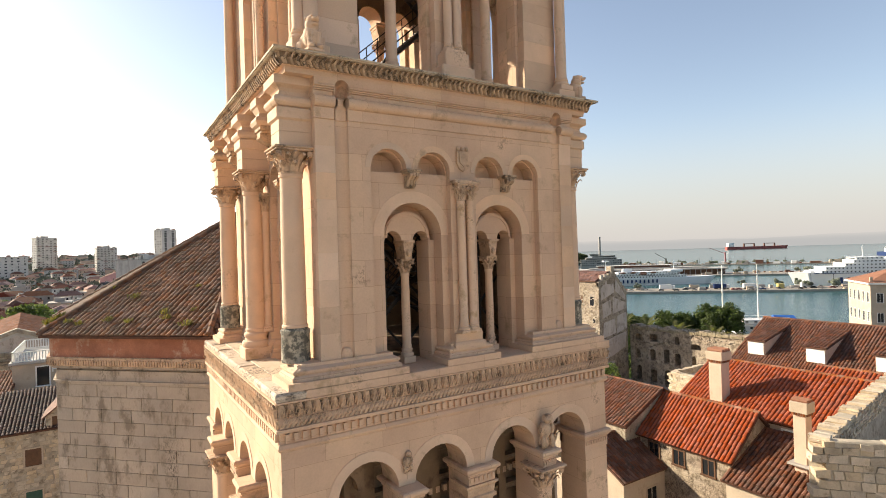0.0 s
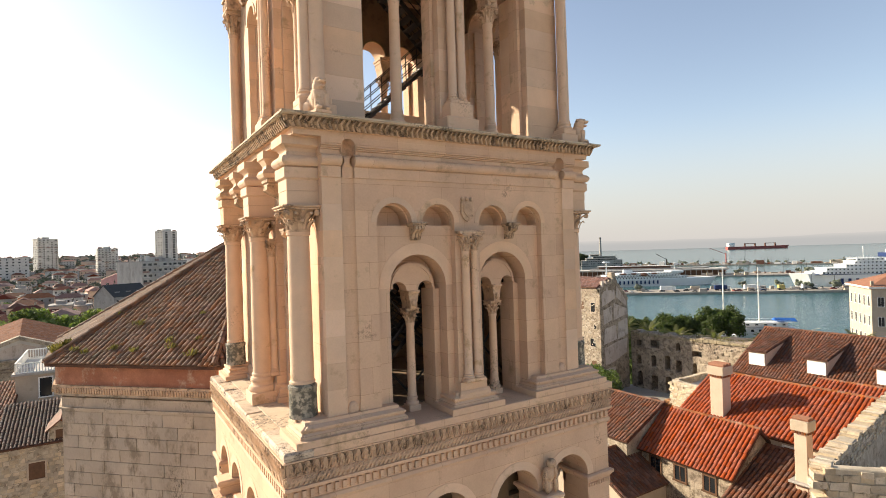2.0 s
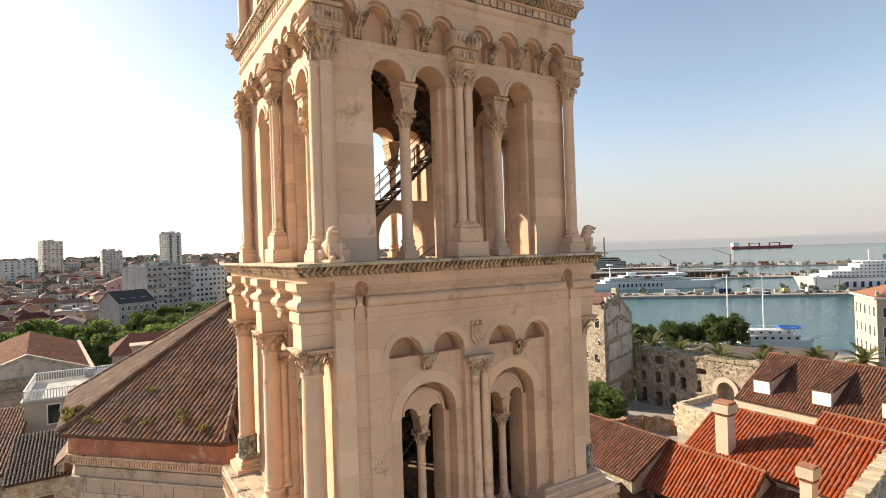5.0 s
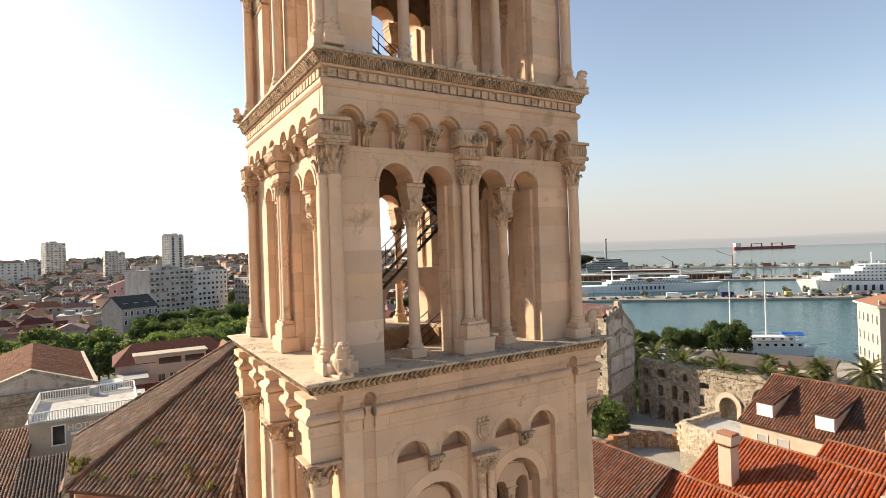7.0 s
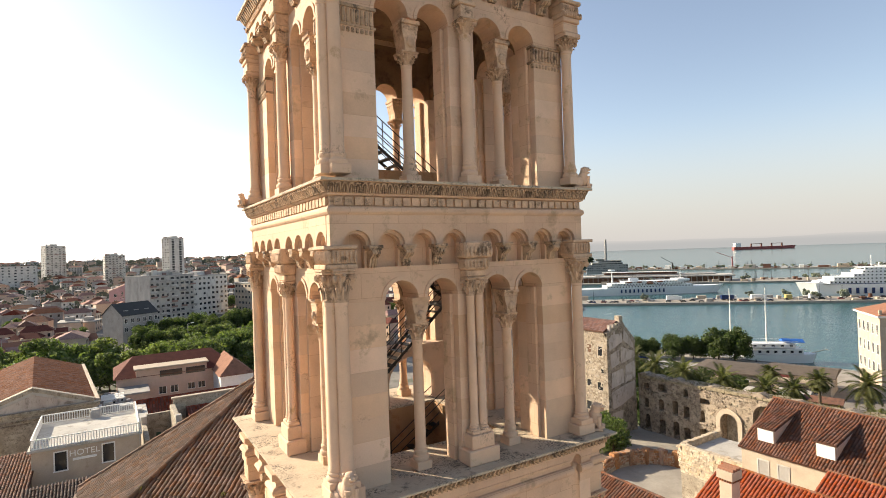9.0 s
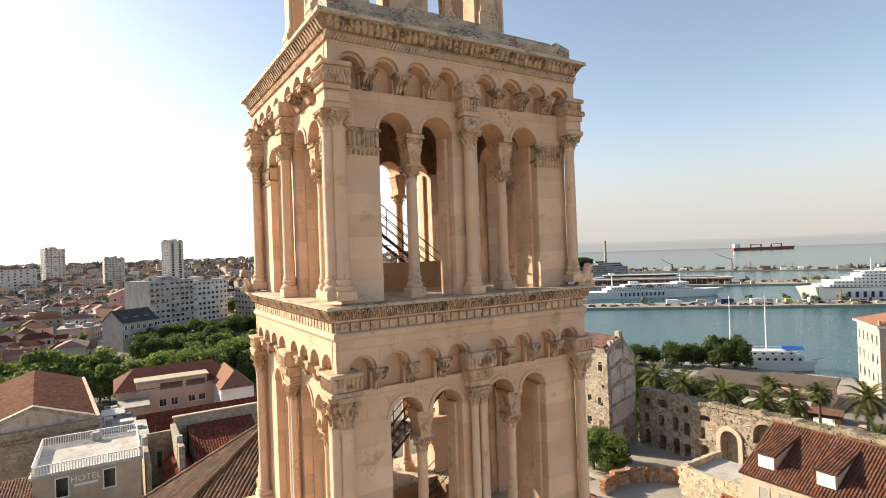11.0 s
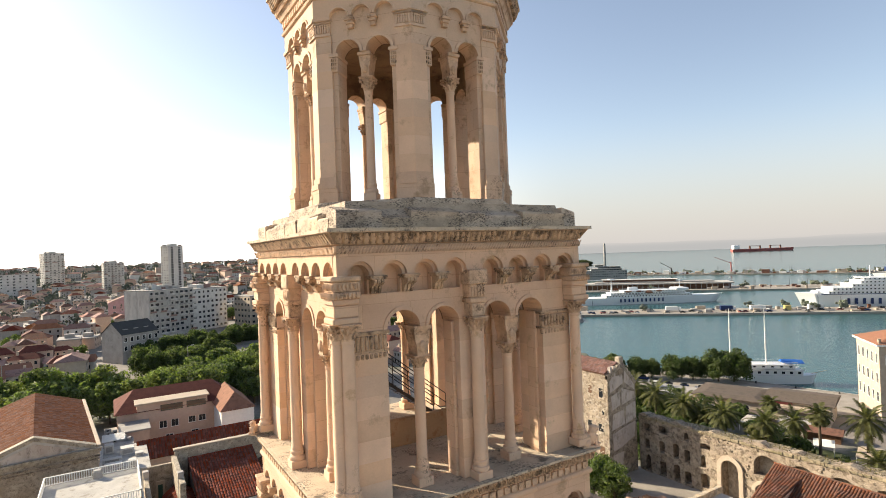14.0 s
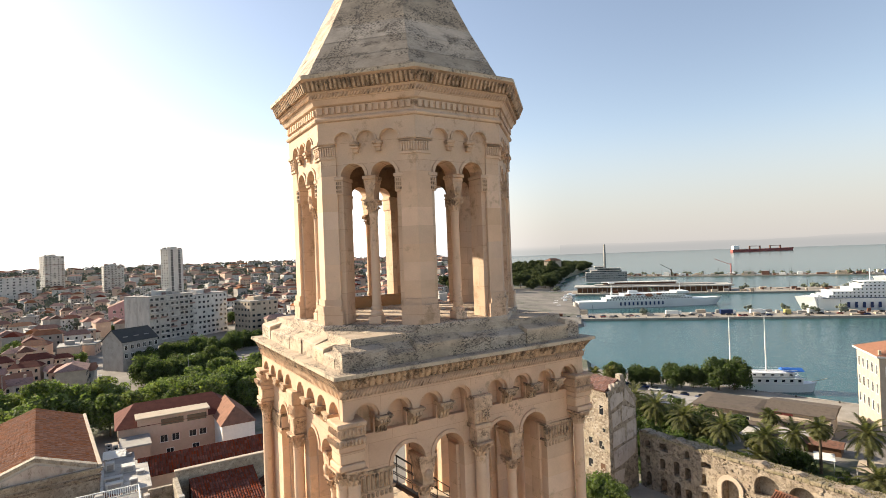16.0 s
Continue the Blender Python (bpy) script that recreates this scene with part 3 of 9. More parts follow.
def open_storey(zf, zs, zt, half, spring, arches, jamb, mid, courses, niche):
    """The walls of an open belfry storey: corner and middle piers in courses, and an arched wall above."""
    depth = 0.78
    for k in range(4):
        w = half if k % 2 == 0 else half - depth
        ms = Mesh()
        both = [(-c, r) for c, r in arches[::-1]] + arches
        # shallow round-headed niches under the band of small arches
        z0, z1, r = niche
        holes = [[(c - r, z0)] + arc(c, z1, r, n=10) + [(c + r, z0)] for c in ALL8 if abs(c) + r < w - 0.05]
        v, f = plate([arcade(-w, w, zs, zt, spring, both, 14)] + holes, 0.17)
        ms.add([(x, y - half, z) for x, y, z in v], f)
        v, f = plate([arcade(-w, w, zs, zt, spring, both, 14)], depth - 0.17)
        ms.add([(x, y - half + 0.17, z) for x, y, z in v], f)
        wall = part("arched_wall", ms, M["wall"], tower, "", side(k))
        # A thin lining whose dark colour stands for the inner shade.
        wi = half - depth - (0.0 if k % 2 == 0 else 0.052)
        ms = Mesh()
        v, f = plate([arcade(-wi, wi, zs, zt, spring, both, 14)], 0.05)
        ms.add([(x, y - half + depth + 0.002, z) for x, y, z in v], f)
        part("inner_lining", ms, M["soffit"], wall, "stained inner wall face, painted dark for the shade inside")
        for one in both:
            ms = Mesh()
            arch_rings(ms, -half, spring, [one], 0.09, 0.03)
            part("archivolt", ms, M["wall"], wall)
        stack(wall, -mid, mid, -half, -half + depth, zf, zs, courses, [Matrix.Identity(4)])
        stack(wall, -half, -jamb, -half, -jamb, zf, zs, courses, [Matrix.Identity(4)])
        # shallow inner orders of the piers
        for s in (-1, 1):
            for p, q in ((jamb, jamb - 0.1), (mid, mid + 0.1)):
                a, b = sorted((s * p, s * q))
                part("pier_jamb", Mesh().box(a, b, -half + 0.22, -half + 0.6, zf, zs, 0.01), M["wall"], wall)


def impost(x, y, z0, z1, w, d, m):
    """The flaring block between a small capital and its two arches."""
    key = ("impost", w, d, round(z1 - z0, 3))
    if key not in CACHE:
        h = z1 - z0
        ms = Mesh()
        ms.box(-w * 0.6, w * 0.6, -d / 2 - 0.05, d / 2 + 0.05, h * 0.86, h, 0.01)
        ms.box(-w * 0.54, w * 0.54, -d / 2, d / 2, h * 0.7, h * 0.87, 0.01)
        prof = [(-w * 0.36, 0), (w * 0.36, 0), (w * 0.36, h * 0.3), (w * 0.46, h * 0.5), (w * 0.5, h * 0.7), (-w * 0.5, h * 0.7), (-w * 0.46, h * 0.5), (-w * 0.36, h * 0.3)]
        n = len(prof)
        ms.add([(x2, s * d * 0.48, z) for s in (-1, 1) for x2, z in prof], [tuple(range(n)), tuple(range(2 * n - 1, n - 1, -1))] + [(j, (j + 1) % n, n + (j + 1) % n, n + j) for j in range(n)])
        ms.add(*Mesh.lump(0, -d * 0.5, h * 0.3, w * 0.3, 0.07, h * 0.2))
        CACHE[key] = ms.data("impost", M["carved"])
    part("impost", CACHE[key], None, tower, m=m @ Matrix.Translation((x, y, z0)))


def lump(x, y, z, a, b, c, n=8, rings=6):
    v, f = [], []
    for j in range(rings + 1):
        t = math.pi * j / rings
        for i in range(n):
            p = 2 * math.pi * i / n
            v.append((x + a * math.sin(t) * math.cos(p), y + b * math.sin(t) * math.sin(p), z + c * math.cos(t)))
    for j in range(rings):
        for i in range(n):
            f.append((j * n + i, j * n + (i + 1) % n, (j + 1) * n + (i + 1) % n, (j + 1) * n + i))
    return v, f


Mesh.lump = staticmethod(lump)

# --- storey A: the lower arcade, only its head is near ---
AL, AR, AF = 4.48, 4.4, 4.1        # reach of the walls: left, right, front and back
REACH_A = (AL, AR, AF, AF)
# Core painted dark for the gallery's shade; ceiling added to keep light out.
part("core", Mesh().box(-2.6, 2.6, -2.6, 2.6, 0, 23.2), M["soffit"], tower, "wall behind the arcade, its shade painted dark")
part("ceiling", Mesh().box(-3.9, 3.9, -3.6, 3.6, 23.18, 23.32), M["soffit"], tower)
for k, dist, mid, length in runs(REACH_A):
    even = k % 2 == 0
    x0, x1 = (mid - length / 2, mid + length / 2) if even else (-AF + 0.8, AF - 0.8)
    off = (0.1, 0.0, -0.1, 0.0)[k]
    SA = 22.04
    cen = [off + c for c in ((-2.8, -1.04, 1.04, 2.8) if even else (-2.55, -0.95, 0.95, 2.55))]
    ra = 0.68 if even else 0.6
    ar = [(c, ra) for c in cen]
    ms = Mesh()
    v, f = plate([arcade(x0, x1, 16.4, 23.4, SA, ar, 16)], 0.8)
    ms.add([(x, y - dist, z) for x, y, z in v], f)
    ob = part("arched_wall", ms, M["wall"], tower, "", side(k))
    ms = Mesh()
    arch_rings(ms, -dist, SA, ar, 0.21, 0.012, n=14)
    part("archivolt", ms, M["block"], ob, "paler arch stones")
    for j, c in enumerate(((cen[0] + cen[1]) / 2, (cen[1] + cen[2]) / 2, (cen[2] + cen[3]) / 2)):
        hw = 0.212 if j != 1 else (0.373 if even else 0.362)
        d = 0.3 if j != 1 else 0.08
        ms = Mesh()
        ms.loft(c - hw, c + hw, -dist - d, -dist + 0.78, ((0.0, 21.62), (0.0, 21.8), (0.03, 21.83), (0.03, 21.87), (0.08, 21.92), (0.1, 21.94), (0.1, 22.0), (0.06, 22.03)))
        for i in range(6):
            u = c - hw + (i + 0.5) * hw / 3
            ms.box(u - hw * 0.1, u + hw * 0.1, -dist - d - 0.035, -dist, 21.68, 21.79)
        imp = part("impost_block", ms, M["wall"], ob, "moulded impost with a small dentil row")
        if j != 1:
            part("capital", capital_data(0.23, 0.55), None, imp, m=Matrix.Translation((c, -dist - d + 0.26, 21.07)))
            part("column", shaft_data(0.22, 5.0), None, imp, m=Matrix.Translation((c, -dist - d + 0.26, 16.07)))
        else:
            part("pilaster_capital", Mesh().loft(c - hw, c + hw, -dist - 0.03, -dist + 0.5, ((0.0, 21.2), (0.04, 21.23), (0.04, 21.3), (0.0, 21.33), (0.02, 21.5), (0.08, 21.56), (0.08, 21.61))), M["carved"], imp)
    for sx in (x0, x1):
        a, b = (sx, cen[0] - ra + 0.012) if sx < 0 else (cen[3] + ra - 0.012, sx)
        ms = Mesh()
        ms.loft(a, b, -dist, -dist + 0.78, ((0.0, 21.55), (0.02, 21.57), (0.02, 21.82), (0.06, 21.88), (0.1, 21.93), (0.1, 22.0), (0.05, 22.03)))
        for i in range(9):
            u = a + (i + 0.5) * (b - a) / 9
            ms.box(u - 0.025, u + 0.025, -dist - 0.06, -dist, 21.7, 21.8)
        part("pier_impost", ms, M["wall"], ob)
    # the inner gallery wall: stained mouldings, brackets and low arches, painted dark for shade
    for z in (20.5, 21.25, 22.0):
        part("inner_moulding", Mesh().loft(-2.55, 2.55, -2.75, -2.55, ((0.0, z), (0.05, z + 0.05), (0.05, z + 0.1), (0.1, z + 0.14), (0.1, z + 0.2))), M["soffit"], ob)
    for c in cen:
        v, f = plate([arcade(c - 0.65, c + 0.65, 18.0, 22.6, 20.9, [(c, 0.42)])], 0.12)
        part("inner_arch", Mesh().add([(x, y - 2.9, z) for x, y, z in v], f), M["soffit"], ob, "stained inner arch, painted dark for shade")
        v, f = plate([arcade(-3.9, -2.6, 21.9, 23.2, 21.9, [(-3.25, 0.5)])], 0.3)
        part("cross_rib", Mesh().add([(c + ra + 0.05 + y, x + 0.05, z) for x, y, z in v], f), M["soffit"], ob, "stained cross arch of the gallery vault, painted dark for shade")
    ms = Mesh()
    for i in range(24):
        ms.box(-2.5 + i * 0.21, -2.4 + i * 0.21, -2.92, -2.8, 21.05, 21.2)
    part("dentil_course", ms, M["carved"], ob, kind="stuff")
part("tower_base", Mesh().box(-AL, AR, -AF, AF, 0, 16.4), M["wall"], tower, "plain limestone lower tower")
ms = Mesh()
ms.frame4([(-0.7, 23.3), (0.0, 23.3), (0.045, 23.33), (0.065, 23.38), (0.045, 23.44), (0.015, 23.46), (0.015, 23.66), (0.09, 23.68), (0.1, 23.7), (0.1, 23.75), (0.05, 23.76), (0.055, 23.8), (0.085, 23.86), (0.055, 23.94), (0.04, 23.96),
           (0.05, 23.97), (0.085, 24.22), (0.12, 24.24), (0.12, 24.265), (-0.7, 24.265)], REACH_A)
cornice = part("cornice", ms, M["wall"], tower, "carved limestone cornice")
ms = Mesh()
tongues(ms, REACH_A, 23.975, 24.24, 0.055, 0.09, 0.17, lean=-0.12, proud=0.045, fill=0.86)
tongues(ms, REACH_A, 23.98, 24.16, 0.06, 0.085, 0.057, lean=0.35, proud=0.06, fill=0.45)
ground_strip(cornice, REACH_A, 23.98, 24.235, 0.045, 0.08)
part("leaf_frieze", ms, M["carved"], cornice, "row of carved leaves", kind="stuff")
ms = Mesh()
dentils(ms, REACH_A, 23.49, 23.65, 0.015, 0.065, 0.165, fill=0.5)
part("dentil_course", ms, M["wall"], cornice, kind="stuff")
ms = Mesh()
tongues(ms, REACH_A, 23.77, 23.95, 0.06, 0.06, 0.1, lean=0.75, proud=0.035, fill=0.6)
part("rope_moulding", ms, M["carved"], cornice, kind="stuff")
ms = Mesh()
ms.loft(-3.98 + 0.1, AR, -AF, AF, ((0.1, 24.268), (0.115, 24.28), (0.115, 24.425), (0.09, 24.438)))
part("floor_slab", ms, M["wall"], tower, "plain pale course under the ledge")
rs, y = random.Random(23), -AF - 0.112
while y < AF:
    y1 = min(AF + 0.11, y + rs.uniform(1.0, 1.7))
    y1 = y1 if AF + 0.11 - y1 > 0.5 else AF + 0.11
    o = rs.uniform(-0.015, 0.012)
    ms = Mesh()
    ms.loft(-AL - 0.1 + 0.02, -4.02, y + 0.022, y1 - 0.022, ((0.0, 24.267), (0.02, 24.29), (0.02 + o, 24.39), (-0.02 + o, 24.43 + o)))
    part("kerb_stone", ms, M["lichen"], tower, "lichen-crusted kerb stone of the ledge")
    y = y1
# lichen-stained top of the ledge before the two flanks
for sx in (-1, 1):
    a, b = sorted((sx * 3.6, sx * ((AL if sx < 0 else AR) + 0.12)))
    part("ledge_top", Mesh().box(max(a, -4.2), b, -3.1, AF + 0.1 - 1.0, 24.425, 24.452, 0.008), M["ledge"], tower, "weathered top of the ledge with lichen stains")

# --- storey B: closed storey with paired windows ---
HB, ZB = 3.57, 24.44
for k in range(4):
    m = side(k)
    w = HB if k % 2 == 0 else HB - 0.75
    c = 1.23
    HF = HB + (0.33 if k % 2 == 0 else 0.0)      # front and back stand further out than the flanks with their free columns
    heads, rn, edge = (-1.93, -0.79, 0.79, 1.93), 0.43, 2.85
    SB = 0.17
    wc = (-c - 0.05, c - 0.06)
    ar = [(x, 0.74) for x in wc]
    win = []
    for cx, r in ar:
        win += [(cx - r, ZB)] + arc(cx, 27.4, r, n=16) + [(cx + r, ZB)]
    # two sunken bays, each under a pair of small arches on a corbel
    pts = [(-edge, ZB)]
    for q in (0, 2):
        pts += [(heads[q] - rn, ZB)] + arc(heads[q], 28.86, rn, n=14) + arc(heads[q + 1], 28.86, rn, n=14) + [(heads[q + 1] + rn, ZB)]
    pts += [(edge, ZB), (edge, 30.0), (-edge, 30.0)]
    ms = Mesh()
    v, f = plate([pts], SB)
    ms.add([(x, y - HF, z) for x, y, z in v], f)
    wall = part("panel_wall", ms, M["wall"], tower, "smooth limestone wall with blind arches", m)
    pts2 = [(-w, ZB)] + win + [(w, ZB), (w, 30.4), (-w, 30.4)]
    ms = Mesh()
    rd = 0.41
    v, f = plate([pts2] + [[(x - rd, 28.8)] + arc(x, 28.84, rd, n=14) + [(x + rd, 28.8)] for x in heads], 0.36)
    ms.add([(x, y - HF + SB, z) for x, y, z in v], f)
    v, f = plate([pts2], 0.53 - SB + HF - HB - 0.14)
    ms.add([(x, y - HF + SB + 0.36, z) for x, y, z in v], f)
    part("backing_wall", ms, M["wall"], wall)
    ms = Mesh()
    for x, zc, r, wd in [(x, 28.86, rn, 0.135) for x in heads] + [(x, 27.4, 0.74, 0.26) for x in wc]:
        ms = Mesh()
        arch_rings(ms, -HF + (SB if zc < 28 else 0.0), zc, [(x, r)], wd, 0.008, n=16)
        part("archivolt", ms, M["block"], wall, "paler arch stones")
    for x in (-c, c):
        # the two-light window inside the great arch
        ms = Mesh()
        xo, st, rl = x - 0.05, 27.3, 0.215
        lights = arc(xo - 0.365, st, rl, n=12) + arc(xo + 0.365, st, rl, n=12)
        v, f = plate([[(xo - 0.62, st)] + lights + [(xo + 0.62, st)] + arc(xo, st + 0.06, 0.6, 0, 180, 18)], 0.24)
        ms.add([(a, y - HB + 0.14, z) for a, y, z in v], f)
        v, f = plate([[(xo - 0.78, st - 0.01)] + lights + [(xo + 0.78, st - 0.01), (xo + 0.78, 28.25), (xo - 0.78, 28.25)]], 0.14)
        ms.add([(a, y - HB + 0.38, z) for a, y, z in v], f)
        arch_rings(ms, -HB + 0.14, st + 0.06, [(xo, 0.52)], 0.05, 0.025)
        for q in (-1, 1):
            a, b = sorted((xo + q * 0.58, xo + q * 0.74))
            ms.box(a, b, -HB + 0.16, -HB + 0.75, ZB, st, 0.01)
        part("window_tympanum", ms, M["wall"], wall)
        impost(x, -HB + 0.4, 26.87, st, 0.25, 0.46, m)
        column(x, -HB + 0.4, ZB, 26.87, 0.105, 0.34, 0.36, m)
        part("corbel", corbel_data(0.3, 0.4, 0.3), None, wall, m=Matrix.Translation(((heads[0] + heads[1]) / 2 if x < 0 else (heads[2] + heads[3]) / 2, -HF + 0.16, 28.46)))
    # piers with a round groove at each side of the panel
    for s in (-1, 1):
        g = edge + 0.15
        a, b = sorted((s * HB, s * (g + 0.15)))
        stack(wall, a, b, -HF, -HF + 0.5, ZB + 0.42, 29.79, 9, [Matrix.Identity(4)])
        # a round flute through the mouldings that ends in a small niche
        ms, R = Mesh(), 0.152
        rows = [(0.0, ZB + 0.42), (0.0, 29.79), (0.03, 29.8), (0.03, 30.03), (0.05, 30.05), (0.085, 30.1), (0.095, 30.15), (0.085, 30.2), (0.05, 30.25), (0.0, 30.27), (0.0, 30.29), (0.0, 30.45)]
        rows += [(R - R * math.cos(j * math.pi / 12), 30.45 + R * 0.95 * math.sin(j * math.pi / 12)) for j in range(1, 7)]
        for o, z in rows:
            ms.v += [(s * g + (R - o) * math.cos(t * math.pi / 10), -HF + (R - o) * (0.62 if z < 30.28 else 1.25) * math.sin(t * math.pi / 10), z) for t in range(11)]
        ms.f = [(11 * j + t, 11 * j + t + 1, 11 * j + t + 12, 11 * j + t + 11) for j in range(len(rows) - 1) for t in range(10)]
        ms.add(*lump(s * g, -HF + 0.07, ZB + 0.5, 0.145, 0.07, 0.16, 12, 8))
        v, f = plate([[(s * g - R - 0.01, 30.3), (s * g - R - 0.01, 30.62), (s * g + R + 0.01, 30.62), (s * g + R + 0.01, 30.3), (s * g + R - 0.002, 30.3)] + arc(s * g, 30.45, R - 0.002, 0, 180, 12) + [(s * g - R + 0.002, 30.3)]], 0.1)
        ms.add([(x, y - HF - 0.1, z) for x, y, z in v], f)
        part("groove", ms, M["wall"], wall, "round flute ending in a small niche")
    STEP = ((0.31, ZB + 0.001), (0.31, ZB + 0.14), (0.2, ZB + 0.145), (0.2, ZB + 0.2), (0.14, ZB + 0.25), (0.17, ZB + 0.29), (0.17, ZB + 0.33), (0.06, ZB + 0.38), (0.05, ZB + 0.44))
    reach = HB + 0.68 if k % 2 == 0 else HB - 0.1
    for x0, x1, o in ((-reach, -1.99, 0.0), (1.99, reach, 0.0), (-0.5, 0.5, 0.0)):
        ms = Mesh()
        ms.loft(x0 + (0.31 if x0 < -1 else 0.06), x1 - (0.31 if x1 > 1 else 0.06), -HF, -HF + 0.3, STEP if k % 2 == 0 else [(g * 0.4, z) for g, z in STEP])
        if x0 == -0.5:
            ms.loft(-0.378, 0.378, -HF - 0.1, -HF + 0.1, ((0.06, ZB + 0.3), (0.06, ZB + 0.4), (0.03, ZB + 0.45), (0.0, ZB + 0.47), (0.0, ZB + 0.66)))
        part("plinth_moulding", ms, M["wall"], wall)
    for s in (-1, 1):
        column(s * 0.13, -HF - 0.08, ZB + 0.66, 28.58, 0.1, 0.4, 0.2, m)
    ms = Mesh()
    part("abacus", Mesh().box(-0.36, 0.36, -HF - 0.24, -HF + 0.05, 28.58, 28.66, 0.01), M["carved"], wall)
    ms = Mesh()
    tx = 0.0
    ms.prism([(tx - 0.17, 0.38), (tx + 0.17, 0.38), (tx + 0.18, 0.1), (tx + 0.1, -0.04), (tx, -0.1), (tx - 0.1, -0.04), (tx - 0.18, 0.1)], 0, 0.07, Matrix.Translation((0, -HF + 0.01, 28.98)) @ Matrix.Rotation(math.pi / 2, 4, "X"))
    ms.prism([(tx - 0.12, 0.3), (tx + 0.12, 0.3), (tx + 0.12, 0.1), (tx, -0.02), (tx - 0.12, 0.1)], 0.06, 0.1, Matrix.Translation((0, -HF + 0.01, 29.0)) @ Matrix.Rotation(math.pi / 2, 4, "X"))
    for q in (-1, 0, 1):
        ms.add(*lump(tx + q * 0.13, -HF - 0.03, 29.42, 0.05, 0.05, 0.06, 8, 6))
    part("shield", ms, M["carved"], wall, "carved stone shield over the twin columns")
    # string mouldings under the cornice: a flat band, a thick roll and three thin fillets, broken at the grooves
    right = edge + 0.3
    for a, b in ((-HB - 0.02, -right), (-edge - 0.01, edge + 0.01), (right, HB + 0.02)):
        ms = Mesh()
        ms.box(a, b, -HF - 0.035, -HF + 0.3, 29.79, 30.03, 0.012)
        prof = [(-HF - 0.02 - 0.11 * math.sin(math.pi * t / 8), 30.15 - 0.12 * math.cos(math.pi * t / 8)) for t in range(9)] + [(-HF + 0.3, 30.27), (-HF + 0.3, 30.03)]
        n = len(prof)
        ms.add([(x, y, z) for x in (a, b) for y, z in prof], [tuple(range(n)), tuple(range(2 * n - 1, n - 1, -1))] + [(j, (j + 1) % n, n + (j + 1) % n, n + j) for j in range(n)])
        for z0, z1, e in ((30.27, 30.365, 0.01), (30.367, 30.4, 0.04), (30.402, 30.435, 0.07), (30.437, 30.48, 0.1), (30.482, 30.62, 0.095)):
            ms.box(a, b, -HF - e, -HF + 0.3, z0, z1, 0.008)
        part("string_moulding", ms, M["wall"], wall)
# free columns before the two flank walls
for k in (1, 3):
    m = side(k)
    for j, u in enumerate((-3.4, 0.0, 3.4)):
        zc = 29.22
        near = k == 3 and j == 0
        end = abs(u) > 3
        column(u, -HB - 0.36, ZB + (0.42 if end else 0.0), zc, 0.24, 0.54, 0.7, m, mat="mottled" if end else "column")
        ms = Mesh()
        ms.box(u - 0.3, u + 0.3, -HB - 0.66, -HB + 0.1, zc, zc + 0.3, 0.012)
        ms.loft(u - 0.3, u + 0.3, -HB - 0.66, -HB + 0.1, ((0.0, zc + 0.302), (0.0, zc + 0.52), (0.05, zc + 0.56), (0.05, zc + 0.76), (0.0, zc + 0.79), (0.06, zc + 0.81), (0.1, zc + 0.86), (0.11, zc + 0.9), (0.1, zc + 0.95), (0.05, zc + 1.0),
                                                          (-0.01, zc + 1.02), (-0.03, zc + 1.1), (0.0, zc + 1.16), (0.06, zc + 1.2), (0.1, zc + 1.22), (0.1, zc + 1.39)))
        part("entablature_block", ms, M["block"], tower, "stepped block with a roll above a free column", m)
        if end:
            s = 1 if u > 0 else -1
            a, b = sorted((s * 3.0, s * 4.2))
            ms = Mesh()
            ms.loft(a + 0.31, b - 0.315, -HB - 0.76 + 0.31, -HB + 0.2, [(g - 0.004, z - 0.007) for g, z in STEP])
            part("column_plinth", ms, M["wall"], tower, "stepped plinth under the corner column", m)
    for s in (-1, 1):
        ms = Mesh()
        ms.loft(s * 1.7 - 0.2, s * 1.7 + 0.2, -HB - 0.6, -HB + 0.1, ((0.0, 29.98), (0.06, 30.02), (0.1, 30.1), (0.06, 30.19), (0.0, 30.22), (-0.02, 30.3), (0.05, 30.42), (0.08, 30.44), (0.08, 30.61)))
        con = part("console", ms, M["block"], tower, "carved console between the free columns", m)
        part("corbel", corbel_data(0.4, 0.7, 0.6), None, con, m=Matrix.Translation((s * 1.7, -HB, 29.3)))
REACH_B = (HB + 0.17, HB + 0.04, HB, HB)
ms = Mesh()
ms.frame4([(-0.9, 30.61), (0.42, 30.61), (0.43, 30.72), (0.49, 30.73), (0.58, 30.95), (0.68, 30.96), (0.7, 31.0), (-0.9, 31.0)], REACH_B)
cornice = part("cornice", ms, M["wall"], tower, "projecting limestone cornice")
ms = Mesh()
tongues(ms, REACH_B, 30.725, 30.85, 0.49, 0.54, 0.125, lean=-0.75, proud=0.06, fill=0.55)
tongues(ms, REACH_B, 30.835, 30.955, 0.535, 0.585, 0.125, lean=0.75, proud=0.06, fill=0.55)
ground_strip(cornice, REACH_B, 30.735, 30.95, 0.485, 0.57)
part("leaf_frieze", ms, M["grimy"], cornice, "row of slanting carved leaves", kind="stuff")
edge_strip(cornice, REACH_B, 30.962, 31.0, 0.7)
ms = Mesh()
ms.frame4([(-1.65, 30.94), (0.68, 30.94), (0.68, 31.01), (-1.65, 31.01)], REACH_B)
part("floor_slab", ms, M["ledge"], tower, "weathered limestone ledge round the stair well")
ms = Mesh()
ms.ring([(-1.68, 29.2), (-1.6, 29.2), (-1.6, 30.95), (-1.68, 30.95)], HB)
part("well_lining", ms, M["orange"], tower, "stained orange lining of the stair well")
